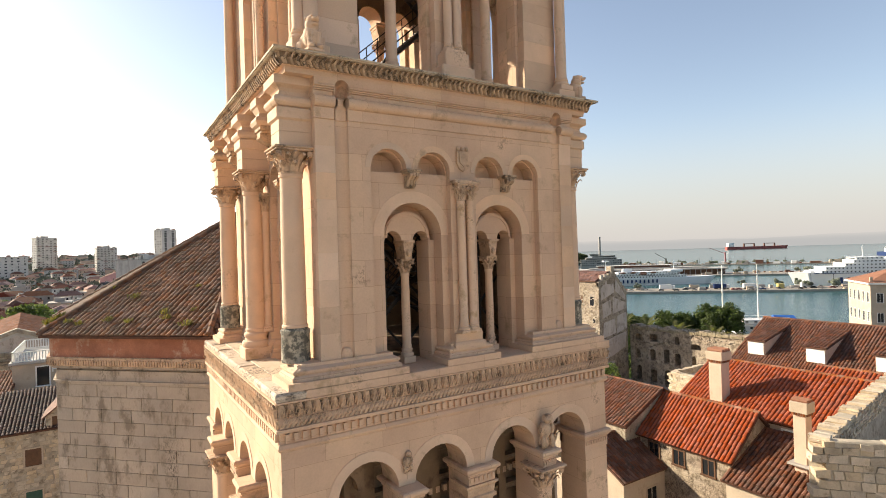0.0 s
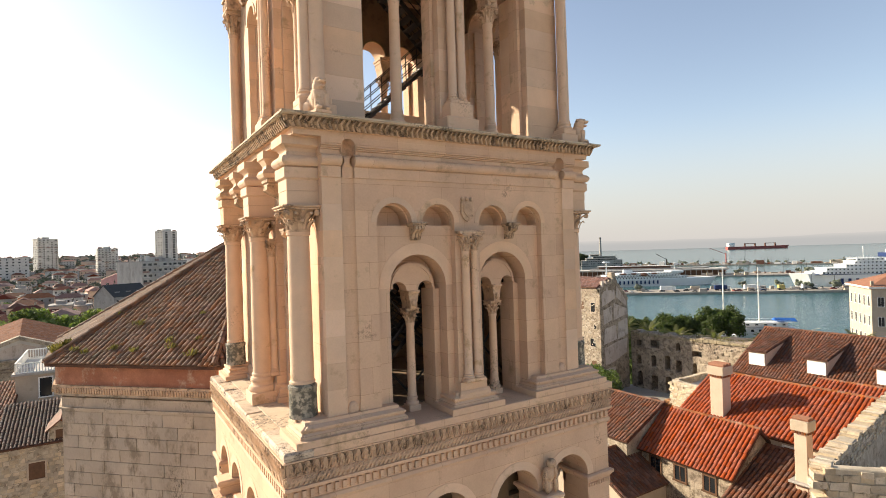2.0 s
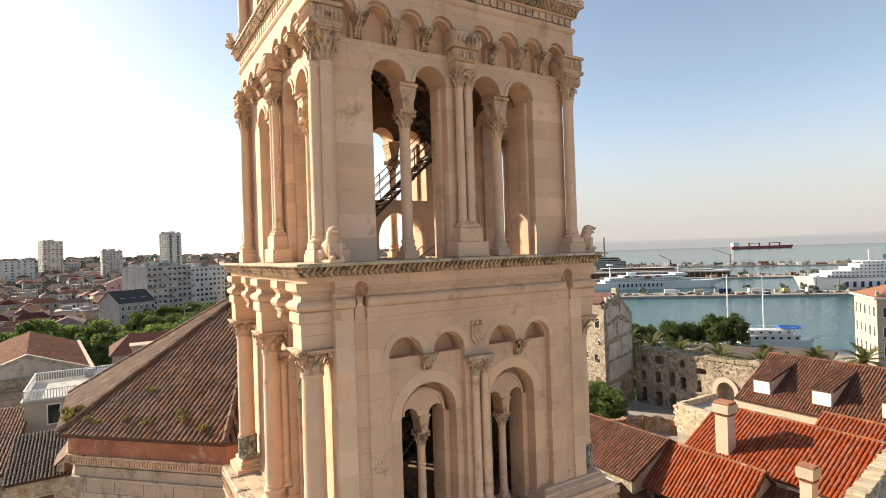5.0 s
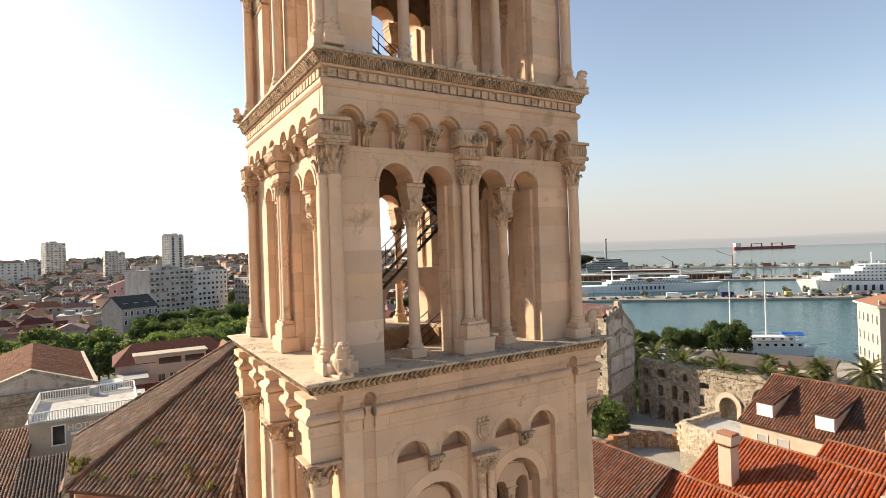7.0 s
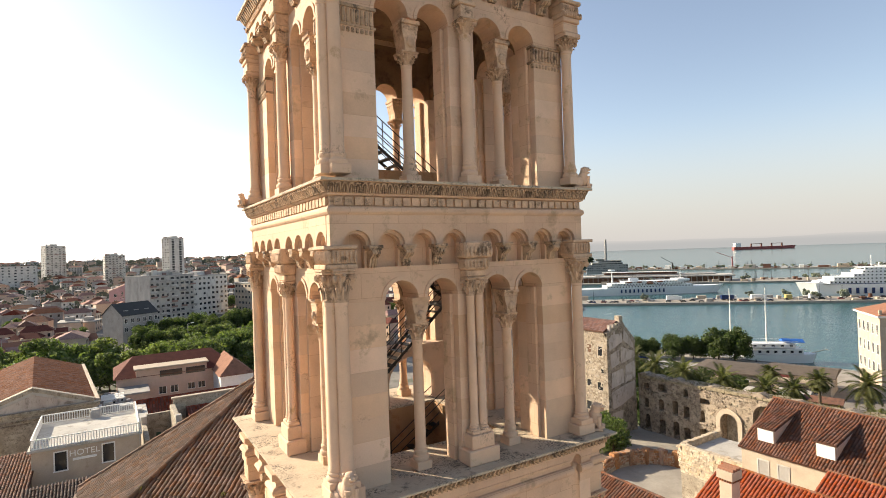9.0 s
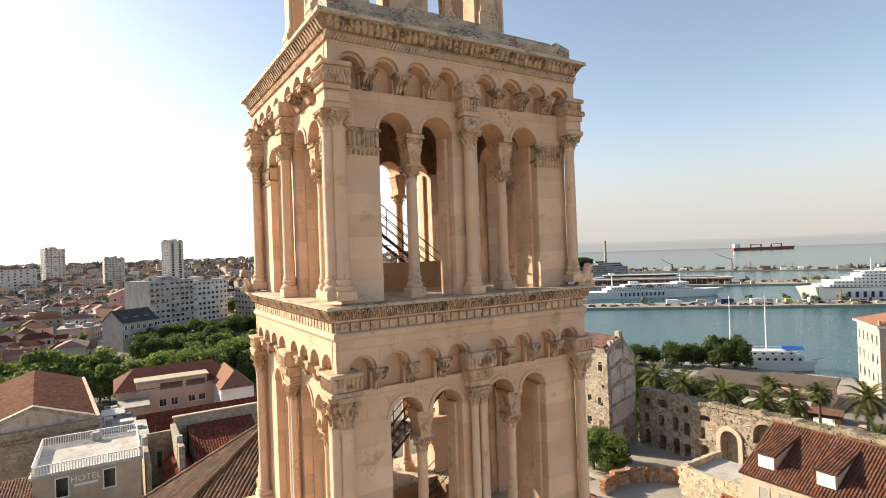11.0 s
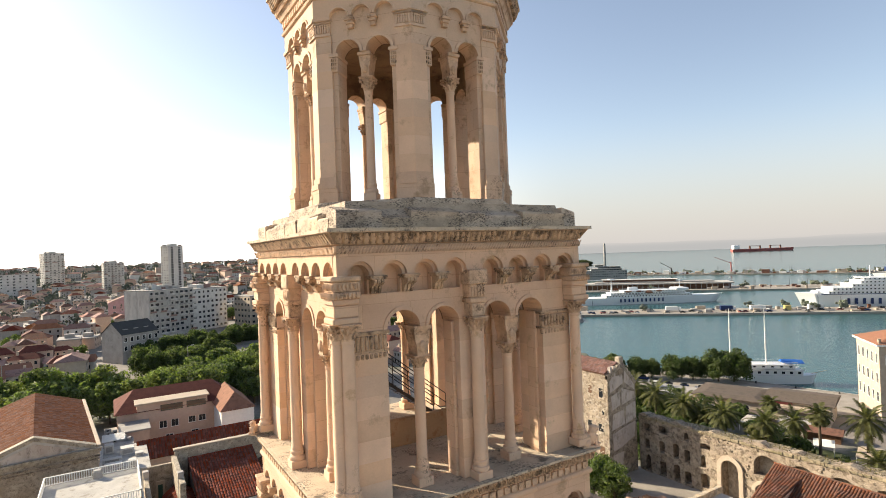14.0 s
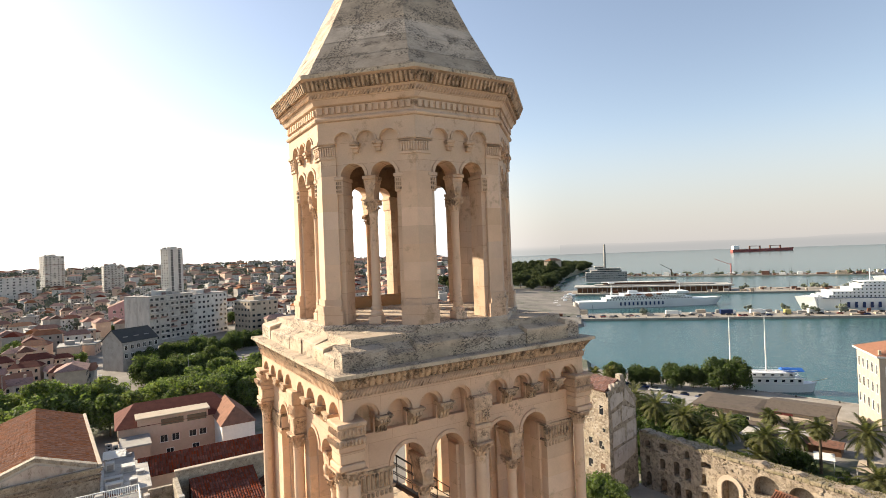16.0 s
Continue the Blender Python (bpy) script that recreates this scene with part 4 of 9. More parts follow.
ms = Mesh()
ms.ring([(-1.6, 30.5), (-0.6, 30.5), (-0.6, 30.74), (-1.6, 30.74)], HB)
part("ceiling", ms, M["soffit"], tower)

# --- storey C: open storey with twin columns and lions ---
HC, ZC = 3.5, 31.01
open_storey(ZC, 35.2, 37.2, HC, 35.2, [(0.83, 0.435), (1.95, 0.435)], 2.385, 0.395, 8, (35.97, 36.46, 0.265))
lombard_band("arch_band", HC, 0.24, 36.47, 37.18, 0.345, 0.5, 0.26)
for k in range(4):
    m = side(k)
    for s in (-1, 1):
        column(s * 1.39, -HC + 0.36, ZC, 34.57, 0.135, 0.42, 0.5, m)
        impost(s * 1.39, -HC + 0.36, 34.57, 35.2, 0.42, 0.5, m)
        column(s * 0.125, -HC - 0.16, ZC + 0.72, 35.62, 0.105, 0.46, 0.2, m)
        column(s * (HC + 0.02), -HC - 0.2, ZC + 0.28, 35.98, 0.15, 0.72, 0.34, m)
    ms = Mesh()
    ms.box(-0.46, 0.46, -HC - 0.42, -HC + 0.1, ZC, ZC + 0.38, 0.03)
    ms.box(-0.34, 0.34, -HC - 0.36, -HC + 0.05, ZC + 0.37, ZC + 0.72, 0.02)
    part("column_plinth", ms, M["column"], tower, "", m)
    for x in (-HC, HC):
        part("column_plinth", Mesh().box(x - 0.3, x + 0.3, -HC - 0.44, -HC + 0.02, ZC, ZC + 0.28, 0.02), M["column"], tower, "", m)
    ms = Mesh()
    ms.box(-0.3, 0.3, -HC - 0.3, -HC + 0.02, 35.62, 35.8, 0.03)
    ms.box(-0.36, 0.36, -HC - 0.38, -HC + 0.02, 35.8, 36.1, 0.05)
    ms.box(-0.42, 0.42, -HC - 0.44, -HC + 0.02, 36.1, 36.5, 0.04)
    for i in range(7):
        ms.add(*lump(-0.36 + i * 0.12, -HC - 0.44, 36.25, 0.055, 0.05, 0.14, 6, 5))
        ms.add(*lump(-0.3 + i * 0.1, -HC - 0.38, 35.95, 0.045, 0.04, 0.11, 6, 5))
    part("bracket", ms, M["carved"], tower, "carved leafy bracket above the twin columns", m)
    c0, c1 = -HC - 0.4, -HC + 0.3
    block_ob = part("corner_block", Mesh().box(c0, c1, c0, c1, 36.08, 36.4, 0.02), M["carved"], tower, "carved square block on the corner columns", m)
    part("lower_slab", Mesh().box(c0 - 0.04, c1, c0 - 0.04, c1, 35.98, 36.079, 0.015), M["carved"], block_ob)
    part("upper_slab", Mesh().box(c0 - 0.06, c1, c0 - 0.06, c1, 36.401, 36.48, 0.015), M["carved"], block_ob)
    ms = Mesh()
    for i in range(7):
        ms.add(*lump(c0 + 0.05 + i * 0.1, c0, 36.24, 0.042, 0.05, 0.15, 6, 5))
        ms.add(*lump(c0, c0 + 0.05 + i * 0.1, 36.24, 0.05, 0.042, 0.15, 6, 5))
    part("leaf_carving", ms, M["carved"], block_ob, kind="stuff")
ms = Mesh()
ms.ring([(-0.8, 37.14), (0.24, 37.14), (0.31, 37.16), (0.35, 37.21), (0.355, 37.26), (0.34, 37.31), (0.29, 37.345), (0.26, 37.35), (0.26, 37.55), (0.34, 37.58), (0.35, 37.62), (0.45, 37.85), (0.53, 37.86), (0.53, 37.92), (-0.8, 37.92)], HC - 0.05)
cornice = part("cornice", ms, M["wall"], tower, "carved limestone cornice")
ms = Mesh()
leaf_row(ms, HC - 0.05, 37.62, 37.85, 0.36, 0.455, 0.15, proud=0.05)
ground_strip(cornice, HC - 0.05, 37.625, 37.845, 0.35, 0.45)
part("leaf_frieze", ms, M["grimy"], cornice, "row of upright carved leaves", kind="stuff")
ms = Mesh()
dentils(ms, HC - 0.05, 37.36, 37.54, 0.26, 0.07, 0.235, fill=0.72)
ground_strip(cornice, HC - 0.05, 37.355, 37.545, 0.262, 0.262, mat="carved")
part("dentil_course", ms, M["carved"], cornice, kind="stuff")
edge_strip(cornice, HC - 0.05, 37.865, 37.925, 0.53)
slab(37.85, 37.935, HC + 0.43, "ledge", "weathered limestone ledge with dark stains")
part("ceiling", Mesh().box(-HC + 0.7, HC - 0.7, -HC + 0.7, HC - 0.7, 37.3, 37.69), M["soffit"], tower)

# --- storey D: upper open storey ---
HD, ZD = 3.45, 37.935
open_storey(ZD, 41.92, 43.72, HD, 41.92, [(0.83, 0.445), (1.97, 0.445)], 2.415, 0.385, 8, (42.8, 43.22, 0.26))
lombard_band("arch_band", HD, 0.24, 43.23, 43.74, 0.335, 0.43, 0.33)
for k in range(4):
    m = side(k)
    for s in (-1, 1):
        column(s * 1.4, -HD + 0.36, ZD, 41.18, 0.14, 0.32, 0.55, m)
        impost(s * 1.4, -HD + 0.36, 41.18, 41.92, 0.42, 0.5, m)
        column(s * (HD + 0.02), -HD - 0.2, ZD + 0.1, 42.2, 0.15, 0.38, 0.5, m)
        ms = Mesh()
        a, b = sorted((s * HD, s * 2.36))
        ms.box(a, b, -HD - 0.04, -HD + 0.4, 41.86, 41.94, 0.01)
        ms.box(a, b, -HD - 0.02, -HD + 0.4, 41.44, 41.5, 0.01)
        for i in range(9):
            ms.box(a + 0.02 + i * 0.113, a + 0.1 + i * 0.113, -HD - 0.045, -HD + 0.1, 41.5, 41.84, 0.02)
            ms.box(a + 0.02 + i * 0.113, a + 0.1 + i * 0.113, -HD - 0.03, -HD + 0.1, 41.3, 41.42, 0.02)
        part("pier_frieze", ms, M["grimy"], tower, "carved leaf band on the pier", m)
    column(0, -HD - 0.18, ZD, 42.05, 0.15, 0.38, 0.5, m)
    ms = Mesh()
    ms.box(-0.2, 0.2, -HD - 0.34, -HD + 0.02, 42.05, 42.4, 0.02)
    ms.box(-0.26, 0.26, -HD - 0.38, -HD + 0.02, 42.4, 42.52, 0.02)
    for i in range(5):
        ms.add(*lump(-0.18 + i * 0.09, -HD - 0.34, 42.68, 0.045, 0.05, 0.14, 6, 5))
    ms.box(-0.24, 0.24, -HD - 0.34, -HD + 0.02, 42.52, 42.86, 0.02)
    ms.box(-0.29, 0.29, -HD - 0.4, -HD + 0.02, 42.86, 43.24, 0.03)
    part("bracket", ms, M["carved"], tower, "stepped carved bracket above the column", m)
    block_ob = None
    for j, (z0, z1, e, mt) in enumerate(((42.2, 42.34, 0.3, "wall"), (42.34, 42.62, 0.25, "wall"), (42.62, 42.76, 0.29, "wall"), (42.76, 42.9, 0.33, "carved"), (42.9, 43.14, 0.27, "carved"), (43.14, 43.25, 0.33, "carved"))):
        o = -HD - 0.12 - e
        ob = part("corner_block" if j == 0 else "corner_stone", Mesh().box(o, -HD + 0.2 + 0.01 * j, o, -HD + 0.2 + 0.01 * j, z0 + 0.0005, z1 - 0.0005, 0.025), M[mt], block_ob or tower, "stepped carved stones on the corner columns" if j == 0 else "", m if j == 0 else None)
        block_ob = block_ob or ob
    ms = Mesh()
    for i in range(7):
        for z, o in ((43.02, -HD - 0.39), (42.83, -HD - 0.45)):
            ms.add(*lump(o + 0.05 + i * 0.09, o, z, 0.036, 0.045, 0.08, 6, 5))
            ms.add(*lump(o, o + 0.05 + i * 0.09, z, 0.045, 0.036, 0.08, 6, 5))
    part("leaf_carving", ms, M["carved"], block_ob, kind="stuff")
ms = Mesh()
ms.ring([(-0.8, 43.72), (0.24, 43.72), (0.3, 43.74), (0.33, 43.83), (0.3, 43.92), (0.28, 43.93), (0.31, 43.95), (0.38, 44.1), (0.48, 44.21), (0.56, 44.22), (0.56, 44.3), (-0.8, 44.3)], HD - 0.05)
cornice = part("cornice", ms, M["wall_up"], tower, "carved limestone cornice")
ms = Mesh()
tongues(ms, HD - 0.05, 43.95, 44.2, 0.32, 0.47, 0.16, lean=-0.25, proud=0.06, fill=0.8)
tongues(ms, HD - 0.05, 43.96, 44.12, 0.33, 0.4, 0.08, lean=0.3, proud=0.05, fill=0.5)
ground_strip(cornice, HD - 0.05, 43.955, 44.2, 0.315, 0.475)
part("leaf_frieze", ms, M["grimy"], cornice, "row of broad bending carved leaves", kind="stuff")
ms = Mesh()
tongues(ms, HD - 0.05, 43.74, 43.92, 0.31, 0.31, 0.085, lean=0.7, proud=0.035, fill=0.62)
part("rope_moulding", ms, M["carved"], cornice, kind="stuff")
edge_strip(cornice, HD - 0.05, 44.22, 44.305, 0.56)
ms = Mesh()
ms.ring([(-1.5, 44.2), (0.5, 44.2), (0.5, 44.31), (0.1, 44.33), (0.06, 44.6), (-0.12, 44.78), (-0.14, 44.96), (-1.5, 44.98)], HD - 0.05)
attic = part("attic", ms, M["lichen"], tower, "lichen-stained stone attic under the octagon")
rnd = random.Random(17)
for k in range(4):
    # kerb stones of uneven height along the attic's edge
    e, i = HD + 0.2, 0
    x = -e
    while x < e - 0.5:
        x1 = min(e - 0.45, x + rnd.uniform(0.7, 1.5))
        x1 = x1 if e - 0.45 - x1 > 0.5 else e - 0.45
        zt, bk, yo = 44.66 + rnd.uniform(-0.07, 0.09), rnd.uniform(0.42, 0.6), rnd.uniform(-0.02, 0.03)
        ms = Mesh()
        w, y0 = x1 - x, -e + yo
        top = [(0.02, 0.03, zt), (w - 0.02, 0.03, zt + rnd.uniform(-0.04, 0.03)), (w - 0.02, bk, zt + rnd.uniform(0.06, 0.16)), (0.02, bk, zt + rnd.uniform(0.06, 0.16))]
        mid = [(0.004, 0, zt - 0.05), (w - 0.004, 0, zt - 0.05), (w - 0.004, bk + 0.02, zt), (0.004, bk + 0.02, zt)]
        low = [(0.004, 0, 44.3), (w - 0.004, 0, 44.3), (w - 0.004, bk + 0.02, 44.3), (0.004, bk + 0.02, 44.3)]
        ms.add(low + mid + top, [(0, 1, 5, 4), (1, 2, 6, 5), (2, 3, 7, 6), (3, 0, 4, 7), (4, 5, 9, 8), (5, 6, 10, 9), (6, 7, 11, 10), (7, 4, 8, 11), (8, 9, 10, 11), (3, 2, 1, 0)])
        part("kerb_stone", ms, M["lichen"], attic, m=side(k) @ Matrix.Translation((x, y0, 0)))
        x = x1
    # the mound of mortar behind each corner
    ms = Mesh()
    ms.add([(-e + 0.4, -e + 0.4, 44.6), (-1.6, -e + 0.42, 44.62), (-e + 0.42, -1.6, 44.62), (-e + 1.5, -e + 1.5, 45.05), (-1.3, -e + 0.9, 44.9), (-e + 0.9, -1.3, 44.9), (-e + 0.75, -e + 0.75, 44.93)],
           [(0, 1, 6), (1, 4, 6), (4, 3, 6), (3, 5, 6), (5, 2, 6), (2, 0, 6)])
    part("corner_mound", ms, M["ledge"], attic, "pale weathered mortar slope at the corner", side(k))
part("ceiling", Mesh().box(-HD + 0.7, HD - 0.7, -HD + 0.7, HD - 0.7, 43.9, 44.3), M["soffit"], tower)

# --- the octagon ---
AP, ZO = 3.11, 45.0
V8 = AP * math.tan(math.pi / 8)
ms = Mesh()
ms.ring([(-2.9, 44.8), (0.14, 44.8), (0.14, 45.06), (0.1, 45.1), (-2.9, 45.12)], AP, 8)
part("octagon_step", ms, M["lichen"], tower, "weathered step of the octagon")
ZO = 45.1


def pier_plan(half, deep, grow=0.0):
    """Plan of a pier at the octagon's corner, centred on the corner's direction."""
    c, s = math.cos(math.pi / 8), math.sin(math.pi / 8)
    R8 = (AP + grow) / c
    def face(sign, along, depth):
        # from the corner along a face, and inward
        d = Vector((-s, c * sign)) * along
        n = Vector((-c, -s * sign)) * depth
        p = Vector((R8, 0)) + d + n
        return p.x, p.y
    return [face(-1, half, deep), face(-1, half, 0), (R8, 0), face(1, half, 0), face(1, half, deep)]


CORNER8 = [Matrix.Rotation(math.radians(-90 + 22.5 + 45 * k), 4, "Z") for k in range(8)]
for k in range(8):
    ms = Mesh()
    ar = [(-0.42, 0.335), (0.42, 0.335)]
    v, f = plate([arcade(-V8 + 0.02, V8 - 0.02, 48.96, 50.5, 48.96, ar, 14)], 0.55)
    ms.add([(x, y - AP, z) for x, y, z in v], f)
    arch_rings(ms, -AP, 48.96, ar, 0.08, 0.04)
    wall = part("octagon_wall", ms, M["wall_up"], tower, "", EIGHTH[k])
    # Dark lining again: the octagon's inner shade put into the colour.
    ms = Mesh()
    wi = (AP - 0.6) * math.tan(math.pi / 8)
    v, f = plate([arcade(-wi, wi, 48.96, 50.5, 48.96, [(-0.42, 0.335), (0.42, 0.335)], 14)], 0.04)
    ms.add([(x, y - AP + 0.552, z) for x, y, z in v], f)
    part("inner_lining", ms, M["soffit"], wall, "stained inner wall face, painted dark for the shade inside")
    ms = Mesh()
    v, f = plate([arcade(-V8 - 0.0405, V8 + 0.0405, 49.76, 50.44, 49.86, [(-0.62, 0.25), (0.0, 0.25), (0.62, 0.25)])], 0.1)
    ms.add([(x, y - AP - 0.1, z) for x, y, z in v], f)
    band = part("arch_band", ms, M["wall_up"], wall, "band of small blind arches")
    for c in (-0.62, 0.0, 0.62):
        ms = Mesh()
        arch_rings(ms, -AP - 0.1, 49.86, [(c, 0.25)], 0.05, 0.03)
        part("hood_mould", ms, M["wall_up"], band)
    for c in (-0.31, 0.31):
        part("corbel", Mesh().box(c - 0.13, c + 0.13, -AP - 0.17, -AP, 49.74, 49.81, 0.005).box(c - 0.1, c + 0.1, -AP - 0.14, -AP, 49.66, 49.739, 0.005).box(c - 0.075, c + 0.075, -AP - 0.1, -AP, 49.56, 49.659, 0.005), M["carved"], band)
    column(0, -AP + 0.27, ZO, 48.34, 0.115, 0.36, 0.5, EIGHTH[k])
    impost(0, -AP + 0.27, 48.34, 48.96, 0.3, 0.42, EIGHTH[k])
    for s in (-1, 1):
        a, b = sorted((s * 0.74, s * 0.9))
        jm = part("pier_jamb", Mesh().box(a, b, -AP + 0.05, -AP + 0.6, ZO, 48.52, 0.01), M["wall_up"], wall)
        part("jamb_capital", Mesh().box(a - 0.03, b + 0.03, -AP - 0.03, -AP + 0.6, 48.5, 48.88, 0.02), M["wall_up"], jm)
        ms = Mesh()
        for i in range(3):
            for j in range(3):
                ms.box(a + 0.005 + i * 0.055, a + 0.045 + i * 0.055, -AP - 0.055, -AP - 0.025, 48.54 + j * 0.11, 48.62 + j * 0.11, 0.012)
        part("carved_panel", ms, M["grimy"], jm, "small carved leaf panel", kind="stuff")
        part("jamb_abacus", Mesh().box(a - 0.05, b + 0.05, -AP - 0.05, -AP + 0.6, 48.881, 48.97, 0.01), M["wall_up"], jm)
    # corner pier
    num, h = 7, (49.0 - 45.75) / 7
    pl = pier_plan(0.43, 0.5, 0.03)
    if k == 0:
        pier_me = Mesh().prism(pl, 0.0006, h - 0.0006).data("stone_block", M["block"])
        ms = Mesh()
        ms.prism(pier_plan(0.52, 0.5, 0.1), 0, 0.36)
        ms.prism(pier_plan(0.5, 0.5, 0.12), 0.36, 0.5)
        ms.prism(pier_plan(0.47, 0.5, 0.07), 0.5, 0.66)
        pier_foot = ms.data("pier_base", M["wall_up"])
        ms = Mesh()
        ms.prism(pier_plan(0.43, 0.5, 0.035), 0, 0.44)
        ms.prism(pier_plan(0.45, 0.5, 0.075), 0.44, 0.5)
        ms.prism(pier_plan(0.42, 0.5, 0.05), 0.5, 0.76)
        ms.prism(pier_plan(0.46, 0.5, 0.1), 0.76, 0.82)
        ms.prism(pier_plan(0.5, 0.5, 0.14), 0.82, 0.9)
        pier_head = ms.data("pier_capital", M["wall_up"])
        ms = Mesh()
        for sign in (-1, 1):
            for i in range(6):
                p = pier_plan(0.04 + 0.066 * i, 0.5, 0.06)[1 if sign < 0 else 3]
                q = Matrix.Translation((p[0], p[1], 0)) @ Matrix.Rotation(sign * math.pi / 8, 4, "Z")
                ms.box(-0.05, 0.022, -0.021, 0.021, 0.52, 0.7, 0.008, q)
                ms.box(-0.05, 0.034, -0.026, 0.026, 0.7, 0.745, 0.008, q)
        pier_flutes = ms.data("fluted_band", M["wall_up"])
    foot = part("pier_base", pier_foot, None, tower, "", CORNER8[k] @ Matrix.Translation((0, 0, ZO)))
    head = part("pier_capital", pier_head, None, tower, "", CORNER8[k] @ Matrix.Translation((0, 0, 49.0)))
    part("fluted_band", pier_flutes, None, head, "band of small carved flutes", kind="stuff")
    for i in range(num):
        part("stone_block", pier_me, None, foot, m=Matrix.Translation((random.uniform(-0.0015, 0.0015), 0, 0.65 + i * h)))
ms = Mesh()
ms.ring([(-0.6, 50.4), (0.1, 50.4), (0.16, 50.42), (0.18, 50.47), (0.14, 50.52), (0.11, 50.54), (0.12, 50.8), (0.2, 50.83), (0.26, 50.95), (0.3, 51.0), (0.32, 51.1), (0.36, 51.14), (0.47, 51.4),
         (0.56, 51.44), (0.56, 51.52), (0.3, 51.62), (-0.6, 51.66)], AP, 8)
cornice = part("cornice", ms, M["wall_up"], tower, "carved cornice of the octagon")
ms = Mesh()
tongues(ms, AP, 51.15, 51.4, 0.37, 0.475, 0.12, 8, proud=0.075, fill=0.8)
ground_strip(cornice, AP, 51.145, 51.395, 0.365, 0.472, 8)
part("leaf_frieze", ms, M["grimy"], cornice, "row of carved leaves", kind="stuff")
ms = Mesh()
dentils(ms, AP, 50.6, 50.77, 0.11, 0.06, 0.17, 8, fill=0.55)
ground_strip(cornice, AP, 50.6, 50.77, 0.115, 0.118, 8, "carved")
part("dentil_course", ms, M["wall_up"], cornice, kind="stuff")
ms = Mesh()
tongues(ms, AP, 50.98, 51.1, 0.3, 0.32, 0.09, 8, lean=0.8, proud=0.03, fill=0.6)
part("rope_moulding", ms, M["carved"], cornice, kind="stuff")
edge_strip(cornice, AP, 51.44, 51.53, 0.56, 8)
part("eaves_slab", Mesh().ring([(-0.5, 51.5), (0.53, 51.515), (0.53, 51.56), (-0.1, 51.64), (-0.5, 51.64)], AP, 8), M["lichen"], tower, "weathered eaves stones of the spire")
# spire in sloping courses
spire = part("spire", Mesh().ring([(-3.0, 51.55), (-0.16, 51.6), (-2.95, 57.4), (-3.0, 57.4)], AP + 0.33, 8, False), M["lichen"], tower, "weathered pyramid spire of stone courses", Matrix.Translation((-0.08, 0.055, 0)))
for j in range(12):
    z0, z1 = 51.62 + j * 0.505, 51.62 + (j + 1) * 0.505 - 0.006
    a0, a1 = 3.33 * (1 - j / 12.4) + 0.02, 3.33 * (1 - (j + 1) / 12.4) + 0.02
    t = math.tan(math.pi / 8)
    ms = Mesh()
    v = [(s * a * t * 0.997, -a + d, z) for d in (0, 0.1) for a, z in ((a0, z0), (a1, z1)) for s in (-1, 1)]
    ms.add(v, [(0, 1, 3, 2), (4, 6, 7, 5), (0, 4, 5, 1), (2, 3, 7, 6), (0, 2, 6, 4), (1, 5, 7, 3)])
    me = ms.data("stone_block", M["lichen"])
    for k in range(8):
        part("stone_block", me, None, spire, m=EIGHTH[k])
part("ceiling", Mesh().ring([(-3.0, 50.0), (-0.56, 50.0), (-0.56, 50.3), (-3.0, 50.3)], AP, 8), M["soffit"], tower)

# --- iron stairs inside, one flight a storey ---


def stair_flight(z0, z1, x0, x1, y):
    st = thing("iron_stair", "dark iron stair flight with railings inside the tower", "stairs", (CX, 0, 0))
    n = int((z1 - z0) / 0.19)
    ms = Mesh()
    for w in (-0.4, 0.4):
        ms.box(-0.02, 0.02, w - 0.015, w + 0.015, -0.05, 0.05, 0, Matrix.Translation(((x0 + x1) / 2, y, (z0 + z1) / 2)) @ Matrix.Rotation(-math.atan2(z1 - z0, x1 - x0), 4, "Y") @ Matrix.Diagonal((math.hypot(x1 - x0, z1 - z0) / 0.04, 1, 1, 1)))
    part("stringer", ms, M["iron"], st)
    for i in range(n):
        x, z = x0 + (x1 - x0) * (i + 0.5) / n, z0 + (z1 - z0) * (i + 0.5) / n
        part("tread", Mesh().box(x - 0.13, x + 0.13, y - 0.4, y + 0.4, z - 0.01, z + 0.01), M["iron"], st)
    for w in (-0.42, 0.42):
        ms = Mesh()
        for h in (0.35, 0.65, 0.95):
            ms.tube((x0, y + w, z0 + h), (x1, y + w, z1 + h), 0.016)
        for i in range(5):
            s = i / 4
            ms.tube((x0 + (x1 - x0) * s, y + w, z0 + (z1 - z0) * s), (x0 + (x1 - x0) * s, y + w, z0 + (z1 - z0) * s + 0.95), 0.018)
        part("railing", ms, M["iron"], st)


stair_flight(24.6, 27.6, 2.2, -2.2, 0.6)
stair_flight(27.6, 30.5, -2.2, 2.2, 1.9)
stair_flight(24.6, 28.2, -2.1, 1.6, -1.6)
stair_flight(25.0, 28.6, 2.0, -2.0, -0.6)
stair_flight(31.3, 34.5, -1.5, 2.1, 1.5)
stair_flight(34.5, 37.2, 2.1, -0.9, 0.5)
stair_flight(38.0, 41.0, 1.6, -2.3, 1.0)
landing = thing("stair_landing", "steel landing plate of the tower stairs", "landing", (CX, 0, 0))
part("plate", Mesh().box(1.95, 2.72, 0.05, 2.0, 34.42, 34.5), M["iron"], landing)
for y in (0.3, 1.6):
    part("bracket", Mesh().tube((2.7, y, 33.8), (2.1, y, 34.42), 0.05), M["iron"], landing)
lat = thing("iron_lattice", "dark iron lattice frame of the stairs behind the windows", "frame", (CX, 0, 0))
for i in range(7):
    x = -2.4 + i * 0.8
    part("post", Mesh().tube((x, -2.2, 24.5), (x, -2.2, 30.4), 0.05), M["iron"], lat)
    for j in range(6):
        z = 24.6 + j * 0.95
        if i < 6:
